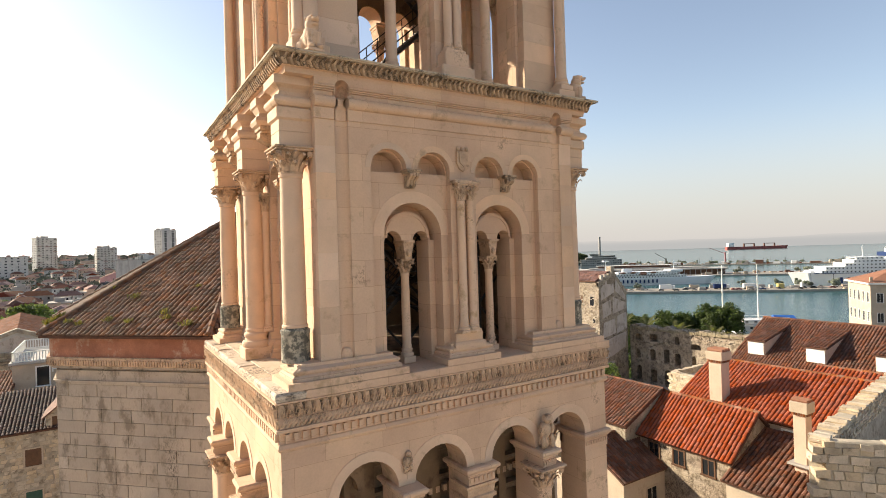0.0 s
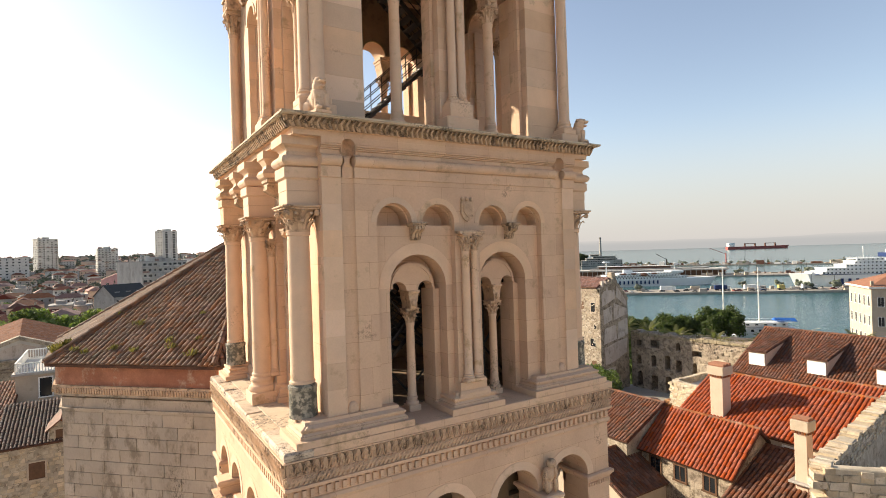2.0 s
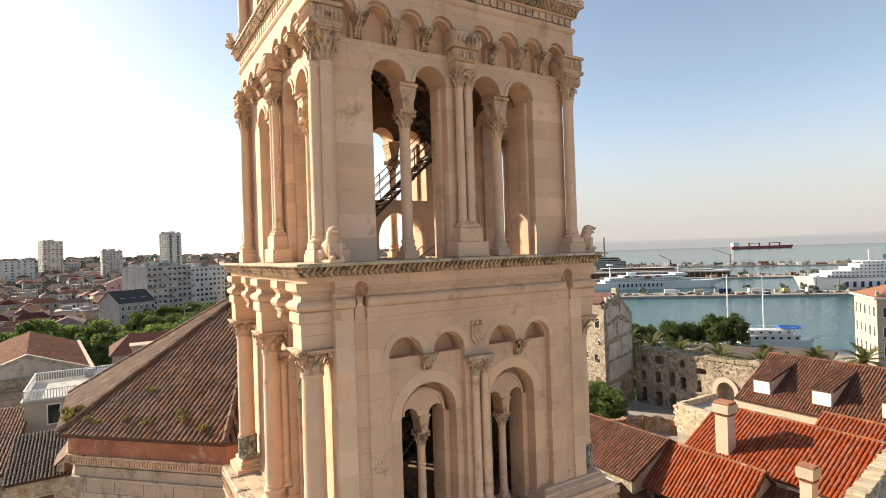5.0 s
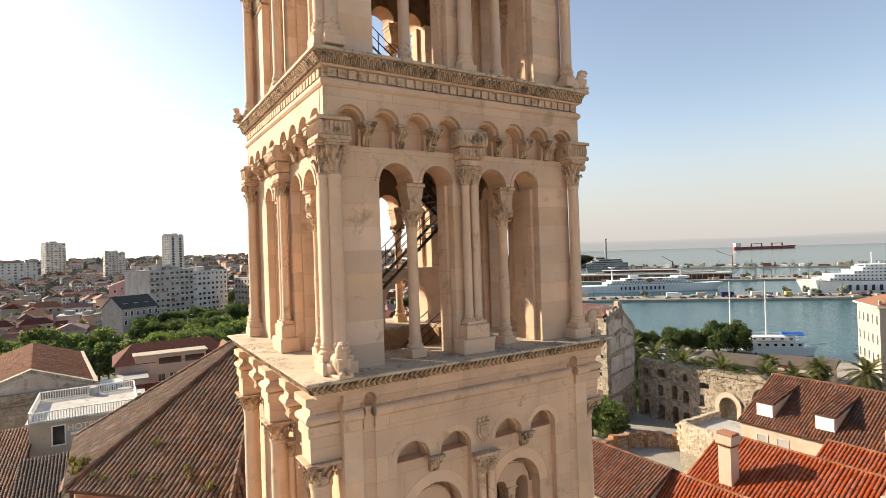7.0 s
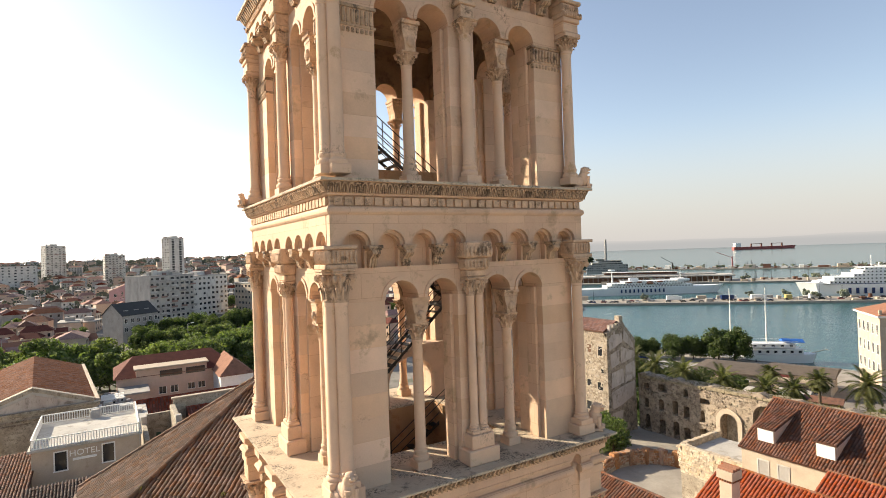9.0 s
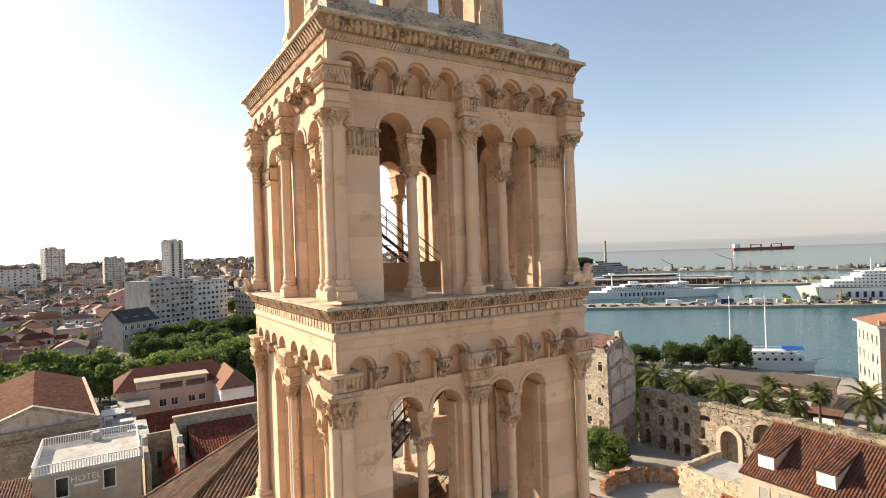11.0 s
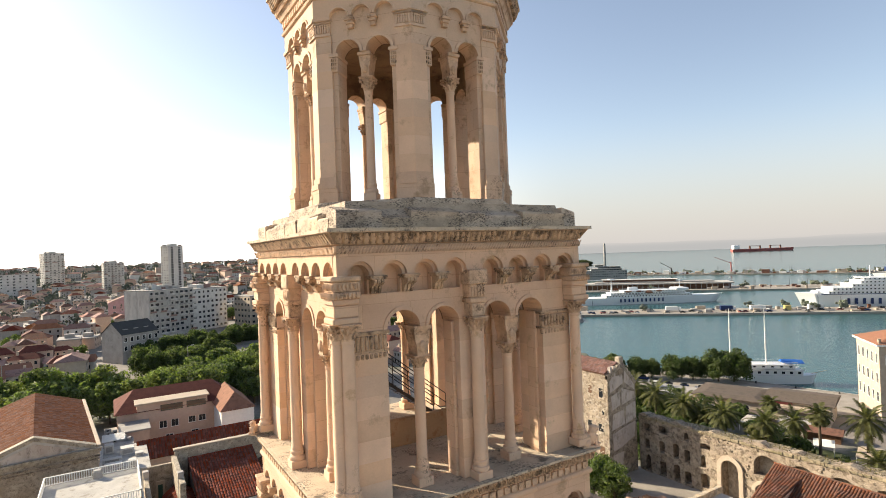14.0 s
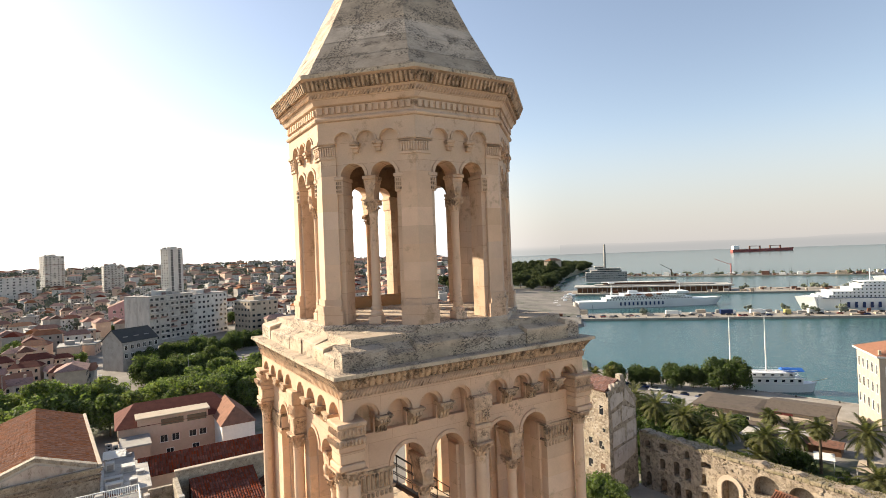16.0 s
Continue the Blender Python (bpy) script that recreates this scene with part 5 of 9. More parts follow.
            part("brace", Mesh().tube((x, -2.2, z + (0.9 if (i + j) % 2 else 0)), (x + 0.8, -2.2, z + (0 if (i + j) % 2 else 0.9)), 0.03), M["iron"], lat)
# Dark walls and floor added to block light, so the windows stay dark.
part("blind_wall", Mesh().box(2.6, 2.8, -2.7, 2.7, 24.5, 30.4), M["soffit"], tower, "dark inner wall added to block light behind the windows")
part("blind_wall", Mesh().box(-0.6, 2.6, 2.5, 2.7, 24.5, 30.4), M["soffit"], tower, "dark inner wall added to block light behind the windows")
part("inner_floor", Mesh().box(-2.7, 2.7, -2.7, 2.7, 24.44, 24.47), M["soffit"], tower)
box = thing("landing_wall", "pale stone wall with low arches at the back of the storey", "wall", (CX, 0, 0))
v, f = plate([arcade(-2.7, 2.7, 31.02, 33.0, 31.7, [(-1.25, 0.88), (1.2, 0.9)], 14)], 0.6)
part("panel", Mesh().add([(x, y + 2.1, z) for x, y, z in v], f), M["block"], box, "pale stone wall with low arches")
box2 = thing("landing_wall", "low orange-plastered wall round the stair landing", "wall", (CX, 0, 0))
part("panel", Mesh().box(-2.3, 1.2, -0.4, -0.25, 37.93, 38.75, 0.02), M["orange"], box2)
for k in range(2):
    part("panel", Mesh().box(-2.3, 2.3, -2.32 + 4.5 * k, -2.24 + 4.5 * k, 45.1, 45.45, 0.01) if k else Mesh().box(-1.9, 1.9, 2.24, 2.3, 45.1, 45.5, 0.01), M["orange"], box2)


# --- statues on the ledges: plain shapes ---


def figure(x, y, z, turn, s, label):
    ms = Mesh()
    ms.add(*lump(0, 0, 0.2, 0.2, 0.16, 0.24, 10, 7))
    ms.add(*lump(0, -0.04, 0.55, 0.22, 0.17, 0.26, 10, 7))
    ms.add(*lump(0.06, -0.12, 0.9, 0.16, 0.16, 0.15, 10, 7))
    for q in (-1, 1):
        ms.add(*lump(q * 0.17, -0.16, 0.22, 0.08, 0.09, 0.22, 8, 6))
        ms.add(*lump(q * 0.2, -0.14, 0.58, 0.07, 0.08, 0.18, 8, 6))
    ob = new("stone_figure", ms.data("stone_figure", M["carved"], True))
    ob.matrix_basis = pose(x, y, z, 0, 0, turn) @ Matrix.Diagonal((s, s, s, 1))
    return tagged(ob, label, "statue")


figure(CX + 2.02, -AF - 0.12, 22.03, 0, 0.82, "crouching carved stone figure above the arcade impost")
figure(CX - 1.82, -AF + 0.0, 22.3, 0, 0.45, "small worn stone figure between two arches")


def lion(x, y, z, turn, s=1.0):
    ms = Mesh()
    ms.box(-0.24, 0.24, -0.38, 0.5, 0, 0.1, 0.02)
    ms.add(*lump(0, 0.2, 0.36, 0.21, 0.34, 0.3, 14, 9))
    ms.add(*lump(0, -0.06, 0.46, 0.22, 0.24, 0.38, 14, 9))
    ms.add(*lump(0, -0.12, 0.78, 0.19, 0.2, 0.2, 14, 9))
    ms.add(*lump(0, -0.16, 0.9, 0.175, 0.19, 0.14, 14, 9))
    ms.add(*lump(0, -0.32, 0.885, 0.115, 0.14, 0.065, 12, 7))
    ms.add(*lump(0, -0.28, 0.75, 0.1, 0.13, 0.05, 12, 7))
    ms.add(*lump(0, -0.43, 0.91, 0.05, 0.04, 0.035, 8, 5))
    for q in (-1, 1):
        ms.lathe([(0.085, 0.08), (0.075, 0.3), (0.1, 0.56)], q * 0.13, -0.24, 10)
        ms.add(*lump(q * 0.13, -0.34, 0.15, 0.085, 0.12, 0.07, 10, 6))
        ms.add(*lump(q * 0.2, 0.3, 0.24, 0.1, 0.22, 0.18, 10, 7))
        ms.add(*lump(q * 0.14, -0.06, 0.96, 0.05, 0.05, 0.05, 8, 6))
        ms.add(*lump(q * 0.09, -0.32, 0.965, 0.04, 0.04, 0.03, 8, 5))
    me = ms.data("lion_statue", M["column"], True)
    ob = new("lion_statue", me)
    ob.matrix_basis = pose(x, y, z, 0, 0, turn) @ Matrix.Diagonal((s, s, s, 1))
    return tagged(ob, "small crouching stone lion on the corner of the ledge", "statue", "lions on the ledges")


lion(CX - 3.64, -4.0, ZC, 8, 0.72)
lion(CX + 3.95, -3.72, ZC, 40, 0.75)
lion(CX - 4.0, 3.6, ZD, -60, 0.45)
lion(CX + 3.78, -3.8, ZD, 70, 0.6)
lion(CX - 3.6, 3.95, ZC, 180)

# ---------- the ground, the sea ----------
COAST = [(-4200, 700), (-400, 330), (-100, 245), (0, 212), (98, 186), (148, 172), (200, 205), (274, 292), (340, 360), (440, 445), (520, 500), (700, 700),
         (921, 1000), (1024, 1085), (1110, 1000), (1300, 800), (1700, 500), (2300, 100), (3200, -1500), (4400, -4300)]


def coast_x(y):
    for (y0, x0), (y1, x1) in zip(COAST, COAST[1:]):
        if y0 <= y <= y1:
            return x0 + (x1 - x0) * (y - y0) / (y1 - y0)
    return COAST[-1][1]


def ground_z(x, y):
    d = math.hypot(x, y)
    cx = coast_x(y)
    if x > cx:
        return -13.0
    inland = min(1.0, max(0.0, (37.0 - math.degrees(math.atan2(x, max(y, 0.1)))) / 7.0))
    z = min(32.0, max(0.0, (d - 620) * 0.045)) * inland - max(0.0, (d - 1450) * 0.03) * inland
    if x > 77 and y < 260:
        z = -3.0 - 3.6 * min(1, (x - 77) / 90)
    elif cx - x < 160 and y > 150:
        z = max(-7.0, z - 7.0 * (1 - (cx - x) / 160))
    return z


def grid_axis(fine0, fine1, step, far):
    a = list(np.arange(fine0, fine1 + 1, step))
    g = step
    lo, hi = [], []
    p = fine1
    while p < far:
        g *= 1.22
        p += g
        hi.append(min(p, far))
    g, p = step, fine0
    while p > -far:
        g *= 1.22
        p -= g
        lo.append(max(p, -far))
    return lo[::-1] + [float(v) for v in a] + hi


gx, gy = grid_axis(-60, 480, 9, 4300), grid_axis(-120, 560, 9, 4300)
ms = Mesh()
ms.v = [(x, y, ground_z(x, y)) for y in gy for x in gx]
n = len(gx)
ms.f = [(j * n + i, j * n + i + 1, (j + 1) * n + i + 1, (j + 1) * n + i) for j in range(len(gy) - 1) for i in range(n - 1)]
tagged(new("ground", ms.data("ground", M["ground"])), "dusty town ground running down to the harbour", "ground", kind="structure")


def water_material():
    m = bpy.data.materials.new("harbour_water")
    m.use_nodes = True
    nt = m.node_tree
    b = nt.nodes["Principled BSDF"]
    b.inputs["Base Color"].default_value = (0.028, 0.115, 0.118, 1)
    b.inputs["Roughness"].default_value = 0.16
    b.inputs["IOR"].default_value = 1.33
    geo = nt.nodes.new("ShaderNodeNewGeometry")
    mp = nt.nodes.new("ShaderNodeMapping")
    mp.inputs["Scale"].default_value = (1.0, 0.45, 1.0)
    mp.inputs["Rotation"].default_value = (0, 0, radians(40))
    nt.links.new(geo.outputs["Position"], mp.inputs[0])
    hs = []
    for s, d in ((0.16, 3), (0.9, 4)):
        t = nt.nodes.new("ShaderNodeTexNoise")
        t.inputs["Scale"].default_value, t.inputs["Detail"].default_value = s, d
        nt.links.new(mp.outputs[0], t.inputs["Vector"])
        hs.append(t.outputs[0])
    add = nt.nodes.new("ShaderNodeMath")
    nt.links.new(hs[0], add.inputs[0])
    nt.links.new(hs[1], add.inputs[1])
    bp = nt.nodes.new("ShaderNodeBump")
    bp.inputs["Strength"].default_value, bp.inputs["Distance"].default_value = 0.55, 0.4
    nt.links.new(add.outputs[0], bp.inputs["Height"])
    reach, calm = nt.nodes.new("ShaderNodeVectorMath"), nt.nodes.new("ShaderNodeMapRange")
    reach.operation = "LENGTH"
    nt.links.new(geo.outputs["Position"], reach.inputs[0])
    for i, value in ((1, 350), (2, 1500), (3, 0.55), (4, 0.06)):
        calm.inputs[i].default_value = value
    nt.links.new(reach.outputs["Value"], calm.inputs[0])
    nt.links.new(calm.outputs[0], bp.inputs["Strength"])
    nt.links.new(bp.outputs[0], b.inputs["Normal"])
    t = nt.nodes.new("ShaderNodeTexNoise")
    t.inputs["Scale"].default_value = 0.012
    nt.links.new(mp.outputs[0], t.inputs["Vector"])
    mx = nt.nodes.new("ShaderNodeMix")
    mx.data_type = "RGBA"
    mx.inputs[6].default_value, mx.inputs[7].default_value = (0.014, 0.072, 0.078, 1), (0.03, 0.105, 0.108, 1)
    nt.links.new(t.outputs[0], mx.inputs[0])
    nt.links.new(mx.outputs[2], b.inputs["Base Color"])
    return m


ms = Mesh()
ms.add([(120, -4600, -8.5), (4800, -4600, -8.5), (4800, 4700, -8.5), (-1500, 4700, -8.5), (-1500, 1500, -8.5), (120, 400, -8.5)], [(0, 1, 2, 3, 4, 5)])
tagged(new("water", ms.data("water", water_material())), "calm teal harbour water with small ripples", "water", kind="structure")


# Unseen pale paving and house walls, added to bounce light onto the tower.
part("surface", Mesh().box(-80, 22, -90, 5.5, -0.6, 0.03), material("bounce_paving", (0.50, 0.44, 0.36), vary=0.1, scale=0.4, fine=4, stain=(0.36, 0.31, 0.25), amount=0.2, stain_scale=0.3),
     thing("square", "unseen pale paving below the tower, added to bounce light up", "pavement", kind="structure"))
for i, (x0, x1, y0, y1, z) in enumerate(((-62, -40, -52, -34, 13), (-38, -16, -62, -44, 15), (-14, 8, -60, -46, 13.5), (10, 30, -58, -40, 14.5), (-70, -52, -30, 4, 13))):
    part("wall", Mesh().box(x0, x1, y0, y1, 0, z, 0.1), M["cream"], tagged(thing(f"wall_behind_{i + 1}", "plain unseen house wall added to bounce light onto the tower", "wall"), kind="structure"))


# ---------- roofs, walls and openings ----------
def tile_roof(e0, e1, r0, r1, mat, pitch=0.28, row=0.44, lift=0.09, wobble=0.018):
    """Rows of half-round tiles on the slope from the eave e0-e1 to the ridge r0-r1, as one mesh."""
    e0, e1, r0, r1 = (Vector(p) for p in (e0, e1, r0, r1))
    U = (e1 - e0).normalized()
    mid = (r0 + r1) / 2 - e0
    V = (mid - U * mid.dot(U))
    L = V.length
    V.normalize()
    N = U.cross(V).normalized()
    if N.z < 0:
        N = -N
    W = (e1 - e0).length
    a0, a1 = (r0 - e0).dot(U), (r1 - e0).dot(U)
    rng = np.random.RandomState(int(abs(e0.x * 13 + e0.y * 7) * 10) % 9999)
    num, rows = max(2, int(W / pitch)), max(2, int(L / row))
    shape = [(-0.5, 0.0), (-0.36, 0.75), (0.0, 1.0), (0.36, 0.75), (0.5, 0.0)]
    ms = Mesh()
    V3, F = [], []
    for i in range(-int(2 / pitch) if a0 < 0 else 0, num + (int(2 / pitch) if a1 > W else 0)):
        u = (i + 0.5) * W / num
        for j in range(rows):
            s = (j + 0.5) / rows
            if not (a0 * s <= u <= W + (a1 - W) * s):
                continue
            v0, v1 = j * L / rows - 0.03, (j + 1) * L / rows + 0.02
            du, dh = rng.uniform(-wobble, wobble), rng.uniform(0, wobble)
            k = len(V3)
            for v, wd, up in ((v0, 0.86, 0.035), (v1, 0.7, 0.0)):
                for x, h in shape:
                    p = e0 + U * (u + du + x * pitch * wd) + V * v + N * (h * lift + up + dh)
                    V3.append((p.x, p.y, p.z))
            F += [(k + q, k + q + 1, k + q + 6, k + q + 5) for q in range(4)] + [(k, k + 1, k + 2, k + 3, k + 4)]
    ms.v, ms.f = V3, F
    return ms


def slab_quad(ms, a, b, c, d, thick):
    """A sloping slab under four corners."""
    v = [Vector(p) for p in (a, b, c, d)]
    n = (v[1] - v[0]).cross(v[3] - v[0]).normalized()
    if n.z < 0:
        n = -n
    w = [p - n * thick for p in v]
    ms.add([tuple(p) for p in v + w], [(0, 1, 2, 3), (7, 6, 5, 4), (0, 4, 5, 1), (1, 5, 6, 2), (2, 6, 7, 3), (3, 7, 4, 0)])


def opening(parent, x, z, w, h, y, kind="glass", frame="white", turn=None, bar=True):
    """A framed window in a wall that faces -y at `y`: pane set back, frame proud, sill."""
    t = turn or Matrix.Identity(4)
    ms = Mesh()
    b = min(0.12, w * 0.14)
    ms.box(x - w / 2 - b, x - w / 2, y - 0.05, y + 0.05, z - b, z + h + b)
    ms.box(x + w / 2, x + w / 2 + b, y - 0.05, y + 0.05, z - b, z + h + b)
    ms.box(x - w / 2, x + w / 2, y - 0.05, y + 0.05, z + h, z + h + b)
    ms.box(x - w / 2 - b * 1.4, x + w / 2 + b * 1.4, y - 0.12, y + 0.05, z - b, z)
    fr = part("window", ms, M[frame], parent, "", t)
    part("pane", Mesh().box(x - w / 2, x + w / 2, y - 0.012, y + 0.02, z, z + h), M[kind], fr)
    if w > 0.7 and kind == "glass" and bar:
        part("glazing_bar", Mesh().box(x - 0.03, x + 0.03, y - 0.035, y - 0.012, z, z + h), M[frame], fr)
    return fr


def gable_house(name, label, x0, x1, y0, y1, z0, ze, zr, axis, wall, tile, group="", tiled=(), over=0.25, pitch=0.28, row=0.44, category="house", ridge=None):
    """A house with a ridge along `axis`; `tiled` names the slopes that carry real tiles: 'lo' or 'hi'."""
    h = thing(name, label, category, group=group)
    ms = Mesh()
    rx = ridge if ridge is not None else ((x0 + x1) / 2 if axis == "y" else (y0 + y1) / 2)
    if axis == "y":
        ms.add([(x, y, z) for y in (y0, y1) for x, z in ((x0, z0), (x1, z0), (x1, ze), (rx, zr), (x0, ze))],
               [(0, 1, 2, 3, 4), (9, 8, 7, 6, 5), (0, 5, 6, 1), (1, 6, 7, 2), (2, 7, 8, 3), (3, 8, 9, 4), (4, 9, 5, 0)])
        lo = [(x0 - over, y1 + over, ze - over * (zr - ze) / (rx - x0)), (x0 - over, y0 - over, ze - over * (zr - ze) / (rx - x0)), (rx, y0 - over, zr), (rx, y1 + over, zr)]
        hi = [(x1 + over, y0 - over, ze - over * (zr - ze) / (x1 - rx)), (x1 + over, y1 + over, ze - over * (zr - ze) / (x1 - rx)), (rx, y1 + over, zr), (rx, y0 - over, zr)]
    else:
        ms.add([(x, y, z) for x in (x0, x1) for y, z in ((y0, z0), (y1, z0), (y1, ze), (rx, zr), (y0, ze))],
               [(0, 1, 2, 3, 4), (9, 8, 7, 6, 5), (0, 5, 6, 1), (1, 6, 7, 2), (2, 7, 8, 3), (3, 8, 9, 4), (4, 9, 5, 0)])
        lo = [(x0 - over, y0 - over, ze - over * (zr - ze) / (rx - y0)), (x1 + over, y0 - over, ze - over * (zr - ze) / (rx - y0)), (x1 + over, rx, zr), (x0 - over, rx, zr)]
        hi = [(x1 + over, y1 + over, ze - over * (zr - ze) / (y1 - rx)), (x0 - over, y1 + over, ze - over * (zr - ze) / (y1 - rx)), (x0 - over, rx, zr), (x1 + over, rx, zr)]
    part("wall", ms, M[wall], h)
    ms = Mesh()
    up = Vector((0, 0, 0.1))
    for q in (lo, hi):
        slab_quad(ms, *[tuple(Vector(p) + up) for p in q], 0.14)
    roof = part("roof", ms, M["under"] if tiled else M[tile], h)
    for key, q in (("lo", lo), ("hi", hi)):
        if key in tiled:
            a, b, c, d = [tuple(Vector(p) + up + Vector((0, 0, 0.01))) for p in q]
            part("tiles", tile_roof(a, b, d, c, tile, pitch, row), M[tile], roof, kind="stuff")
    if tiled:
        a, b = (Vector(lo[2]), Vector(lo[3])) if axis == "y" else (Vector(lo[3]), Vector(lo[2]))
        ms = Mesh()
        num = int((b - a).length / 0.4)
        for i in range(num):
            p, q = a.lerp(b, i / num), a.lerp(b, (i + 1.08) / num)
            ms.tube(tuple(p + Vector((0, 0, 0.12 + 0.01 * (i % 2)))), tuple(q + Vector((0, 0, 0.12))), 0.13, 8)
        part("ridge_tiles", ms, M["tile_orange"] if tile == "tile_red" else M[tile], roof, kind="stuff")
    return h


# ---------- the octagonal cathedral beside the tower ----------
MX, MY, MA = 0.15, 16.82, 8.95
maus = thing("cathedral", "octagonal ashlar cathedral with a weathered tiled pyramid roof", "church", (MX, MY, 0))
TT = math.tan(math.pi / 8)
part("core_wall", Mesh().ring([(-5.5, 0), (-0.25, 0), (-0.25, 23.3), (-5.5, 23.3)], MA, 8), M["mortar"], maus)
for k in range(8):
    ms = Mesh()
    for z0, z1, o in ((22.05, 22.15, 0.02), (22.15, 22.22, 0.12), (22.22, 22.62, 0.0), (22.62, 22.74, -0.14), (22.74, 22.84, 0.16)):
        w = (MA + o) * TT
        ms.add([(s * (w - d * TT), -(MA + o) + d, z) for z in (z0, z1) for d in (0, 0.4 + o) for s in (-1, 1)], [(0, 2, 3, 1), (4, 5, 7, 6), (0, 1, 5, 4), (2, 6, 7, 3), (0, 4, 6, 2), (1, 3, 7, 5)])
    face = part("moulding", ms, M["ashlar"], maus, "weathered stone cornice", EIGHTH[k])
    ms = Mesh()
    for z0, z1, o in ((22.84, 23.03, 0.24), (23.03, 23.2, 0.31)):
        w = (MA + o) * TT
        ms.add([(s * (w - d * TT), -(MA + o) + d, z) for z in (z0, z1) for d in (0, 0.4 + o) for s in (-1, 1)], [(0, 2, 3, 1), (4, 5, 7, 6), (0, 1, 5, 4), (2, 6, 7, 3), (0, 4, 6, 2), (1, 3, 7, 5)])
    if k in (6, 7):
        for i in range(60):
            x = (i + 0.5) / 60 * 2 * MA * TT - MA * TT
            ms.box(x - 0.045, x + 0.045, -MA - 0.345, -MA - 0.2, 22.87, 23.1, 0.015)
    part("carved_cornice", ms, M["carved"], face, "carved cornice band with dark weathering")
    w = (MA + 0.2) * TT
    ms = Mesh()
    ms.add([(s * (w - d * TT), -(MA + 0.2) + d, z) for z in (23.2, 24.12) for d in (0, 0.4) for s in (-1, 1)], [(0, 2, 3, 1), (4, 5, 7, 6), (0, 1, 5, 4), (2, 6, 7, 3), (0, 4, 6, 2), (1, 3, 7, 5)])
    part("fascia", ms, M["pink"], face, "faded red plaster band under the eaves")
    if k in (6, 7):
        half = MA * TT
        for c in range(16):
            z0 = 22.05 - (c + 1) * 0.5
            cuts = [-half] + [v for v in np.arange(-half + (0.6 + 0.7 * (c % 2)) + random.uniform(-0.2, 0.2), half - 0.5, 1.42)] + [half]
            for a, b in zip(cuts, cuts[1:]):
                o = random.uniform(0, 0.012)
                part("stone_block", Mesh().box(a + 0.01, b - 0.01, -MA - o, -MA + 0.35, z0 + 0.006, z0 + 0.494, 0.01), M["ashlar"], face)
    else:
        part("wall_face", Mesh().box(-MA * TT, MA * TT, -MA, -MA + 0.3, 0, 22.15), M["ashlar"], face)
ZE, ZP, EA = 24.1, 29.9, 9.5
roof = part("roof", Mesh().ring([(-9.3, ZE - 0.02), (0.0, ZE - 0.1), (0.0, ZE), (-9.45, ZP), (-9.45, ZP - 0.2)], EA, 8, False), M["under"], maus)
for k in range(8):
    w = EA * TT
    ms = tile_roof((-w, -EA, ZE + 0.01), (w, -EA, ZE + 0.01), (0, 0, ZP + 0.01), (0, 0, ZP + 0.01), "tile_maus", 0.23, 0.36, 0.075, 0.02)
    part("tiles", ms, M["tile_maus"], roof, "weathered half-round roof tiles", EIGHTH[k], kind="stuff")
    ms = Mesh()
    for i in range(30):
        p, q = Vector((w, -EA, ZE)).lerp(Vector((0, 0, ZP)), i / 30), Vector((w, -EA, ZE)).lerp(Vector((0, 0, ZP)), (i + 1.1) / 30)
        ms.tube(tuple(p + Vector((0, 0, 0.1 + 0.02 * (i % 2)))), tuple(q + Vector((0, 0, 0.08))), 0.12, 8)
    part("hip_tiles", ms, M["tile_maus"], roof, "", EIGHTH[k], kind="stuff")


def tuft(x, y, z, s, mat="weed", n=90):
    ms = Mesh()
    rng = np.random.RandomState(int(abs(x * 31 + y * 17)) % 9999)
    for _ in range(n):
        a, t, l = rng.uniform(0, 6.28), rng.uniform(0.2, 1.2), s * rng.uniform(0.5, 1)
        d = Vector((math.cos(a) * math.sin(t), math.sin(a) * math.sin(t), math.cos(t))) * l
        c = Vector((x, y, z)) + Vector((rng.normal(0, s * 0.35), rng.normal(0, s * 0.35), 0))
        sd = Vector((-math.sin(a), math.cos(a), 0)) * s * 0.07
        ms.add([tuple(c - sd), tuple(c + sd), tuple(c + d * 0.7 + sd * 1.4), tuple(c + d), tuple(c + d * 0.7 - sd * 1.4)], [(0, 1, 2, 3, 4)])
    return tagged(new("weed_tuft", ms.data("weed_tuft", M[mat])), "tuft of dry green weeds growing between roof tiles", "weeds", "roof weeds", kind="stuff")


def maus_roof_z(x, y):
    best = 0
    for k in range(8):
        n = Vector((math.sin(k * math.pi / 4), -math.cos(k * math.pi / 4)))
        best = max(best, (x - MX) * n.x + (y - MY) * n.y)
    return ZE + (EA - best) / EA * (ZP - ZE)


for x, y, s in ((-5.9, 13.6, 0.3), (-6.9, 12.7, 0.3), (-6.2, 11.9, 0.26), (-8.9, 14.9, 0.4), (-8.6, 15.4, 0.4), (-5.0, 11.4, 0.28), (-4.9, 10.9, 0.25), (-7.9, 13.4, 0.25), (-9.0, 16.2, 0.35),
                (-8.3, 14.0, 0.25), (-4.3, 9.8, 0.3), (-4.0, 10.6, 0.2), (-9.2, 17.5, 0.3), (-3.6, 12.2, 0.2), (-6.6, 15.2, 0.22)):
    tuft(x, y - 1.25, maus_roof_z(x, y - 1.25) + 0.06, s, "weed", 45)

# ---------- red roofs beside the tower ----------
h = gable_house("house", "old stone house with a brown tiled roof by the tower", 25.6, 33.5, 12.7, 24, 0, 13.6, 15.6, "y", "rubble_wall", "tile_old", "houses by the tower", ("lo", "hi"), ridge=29.9)
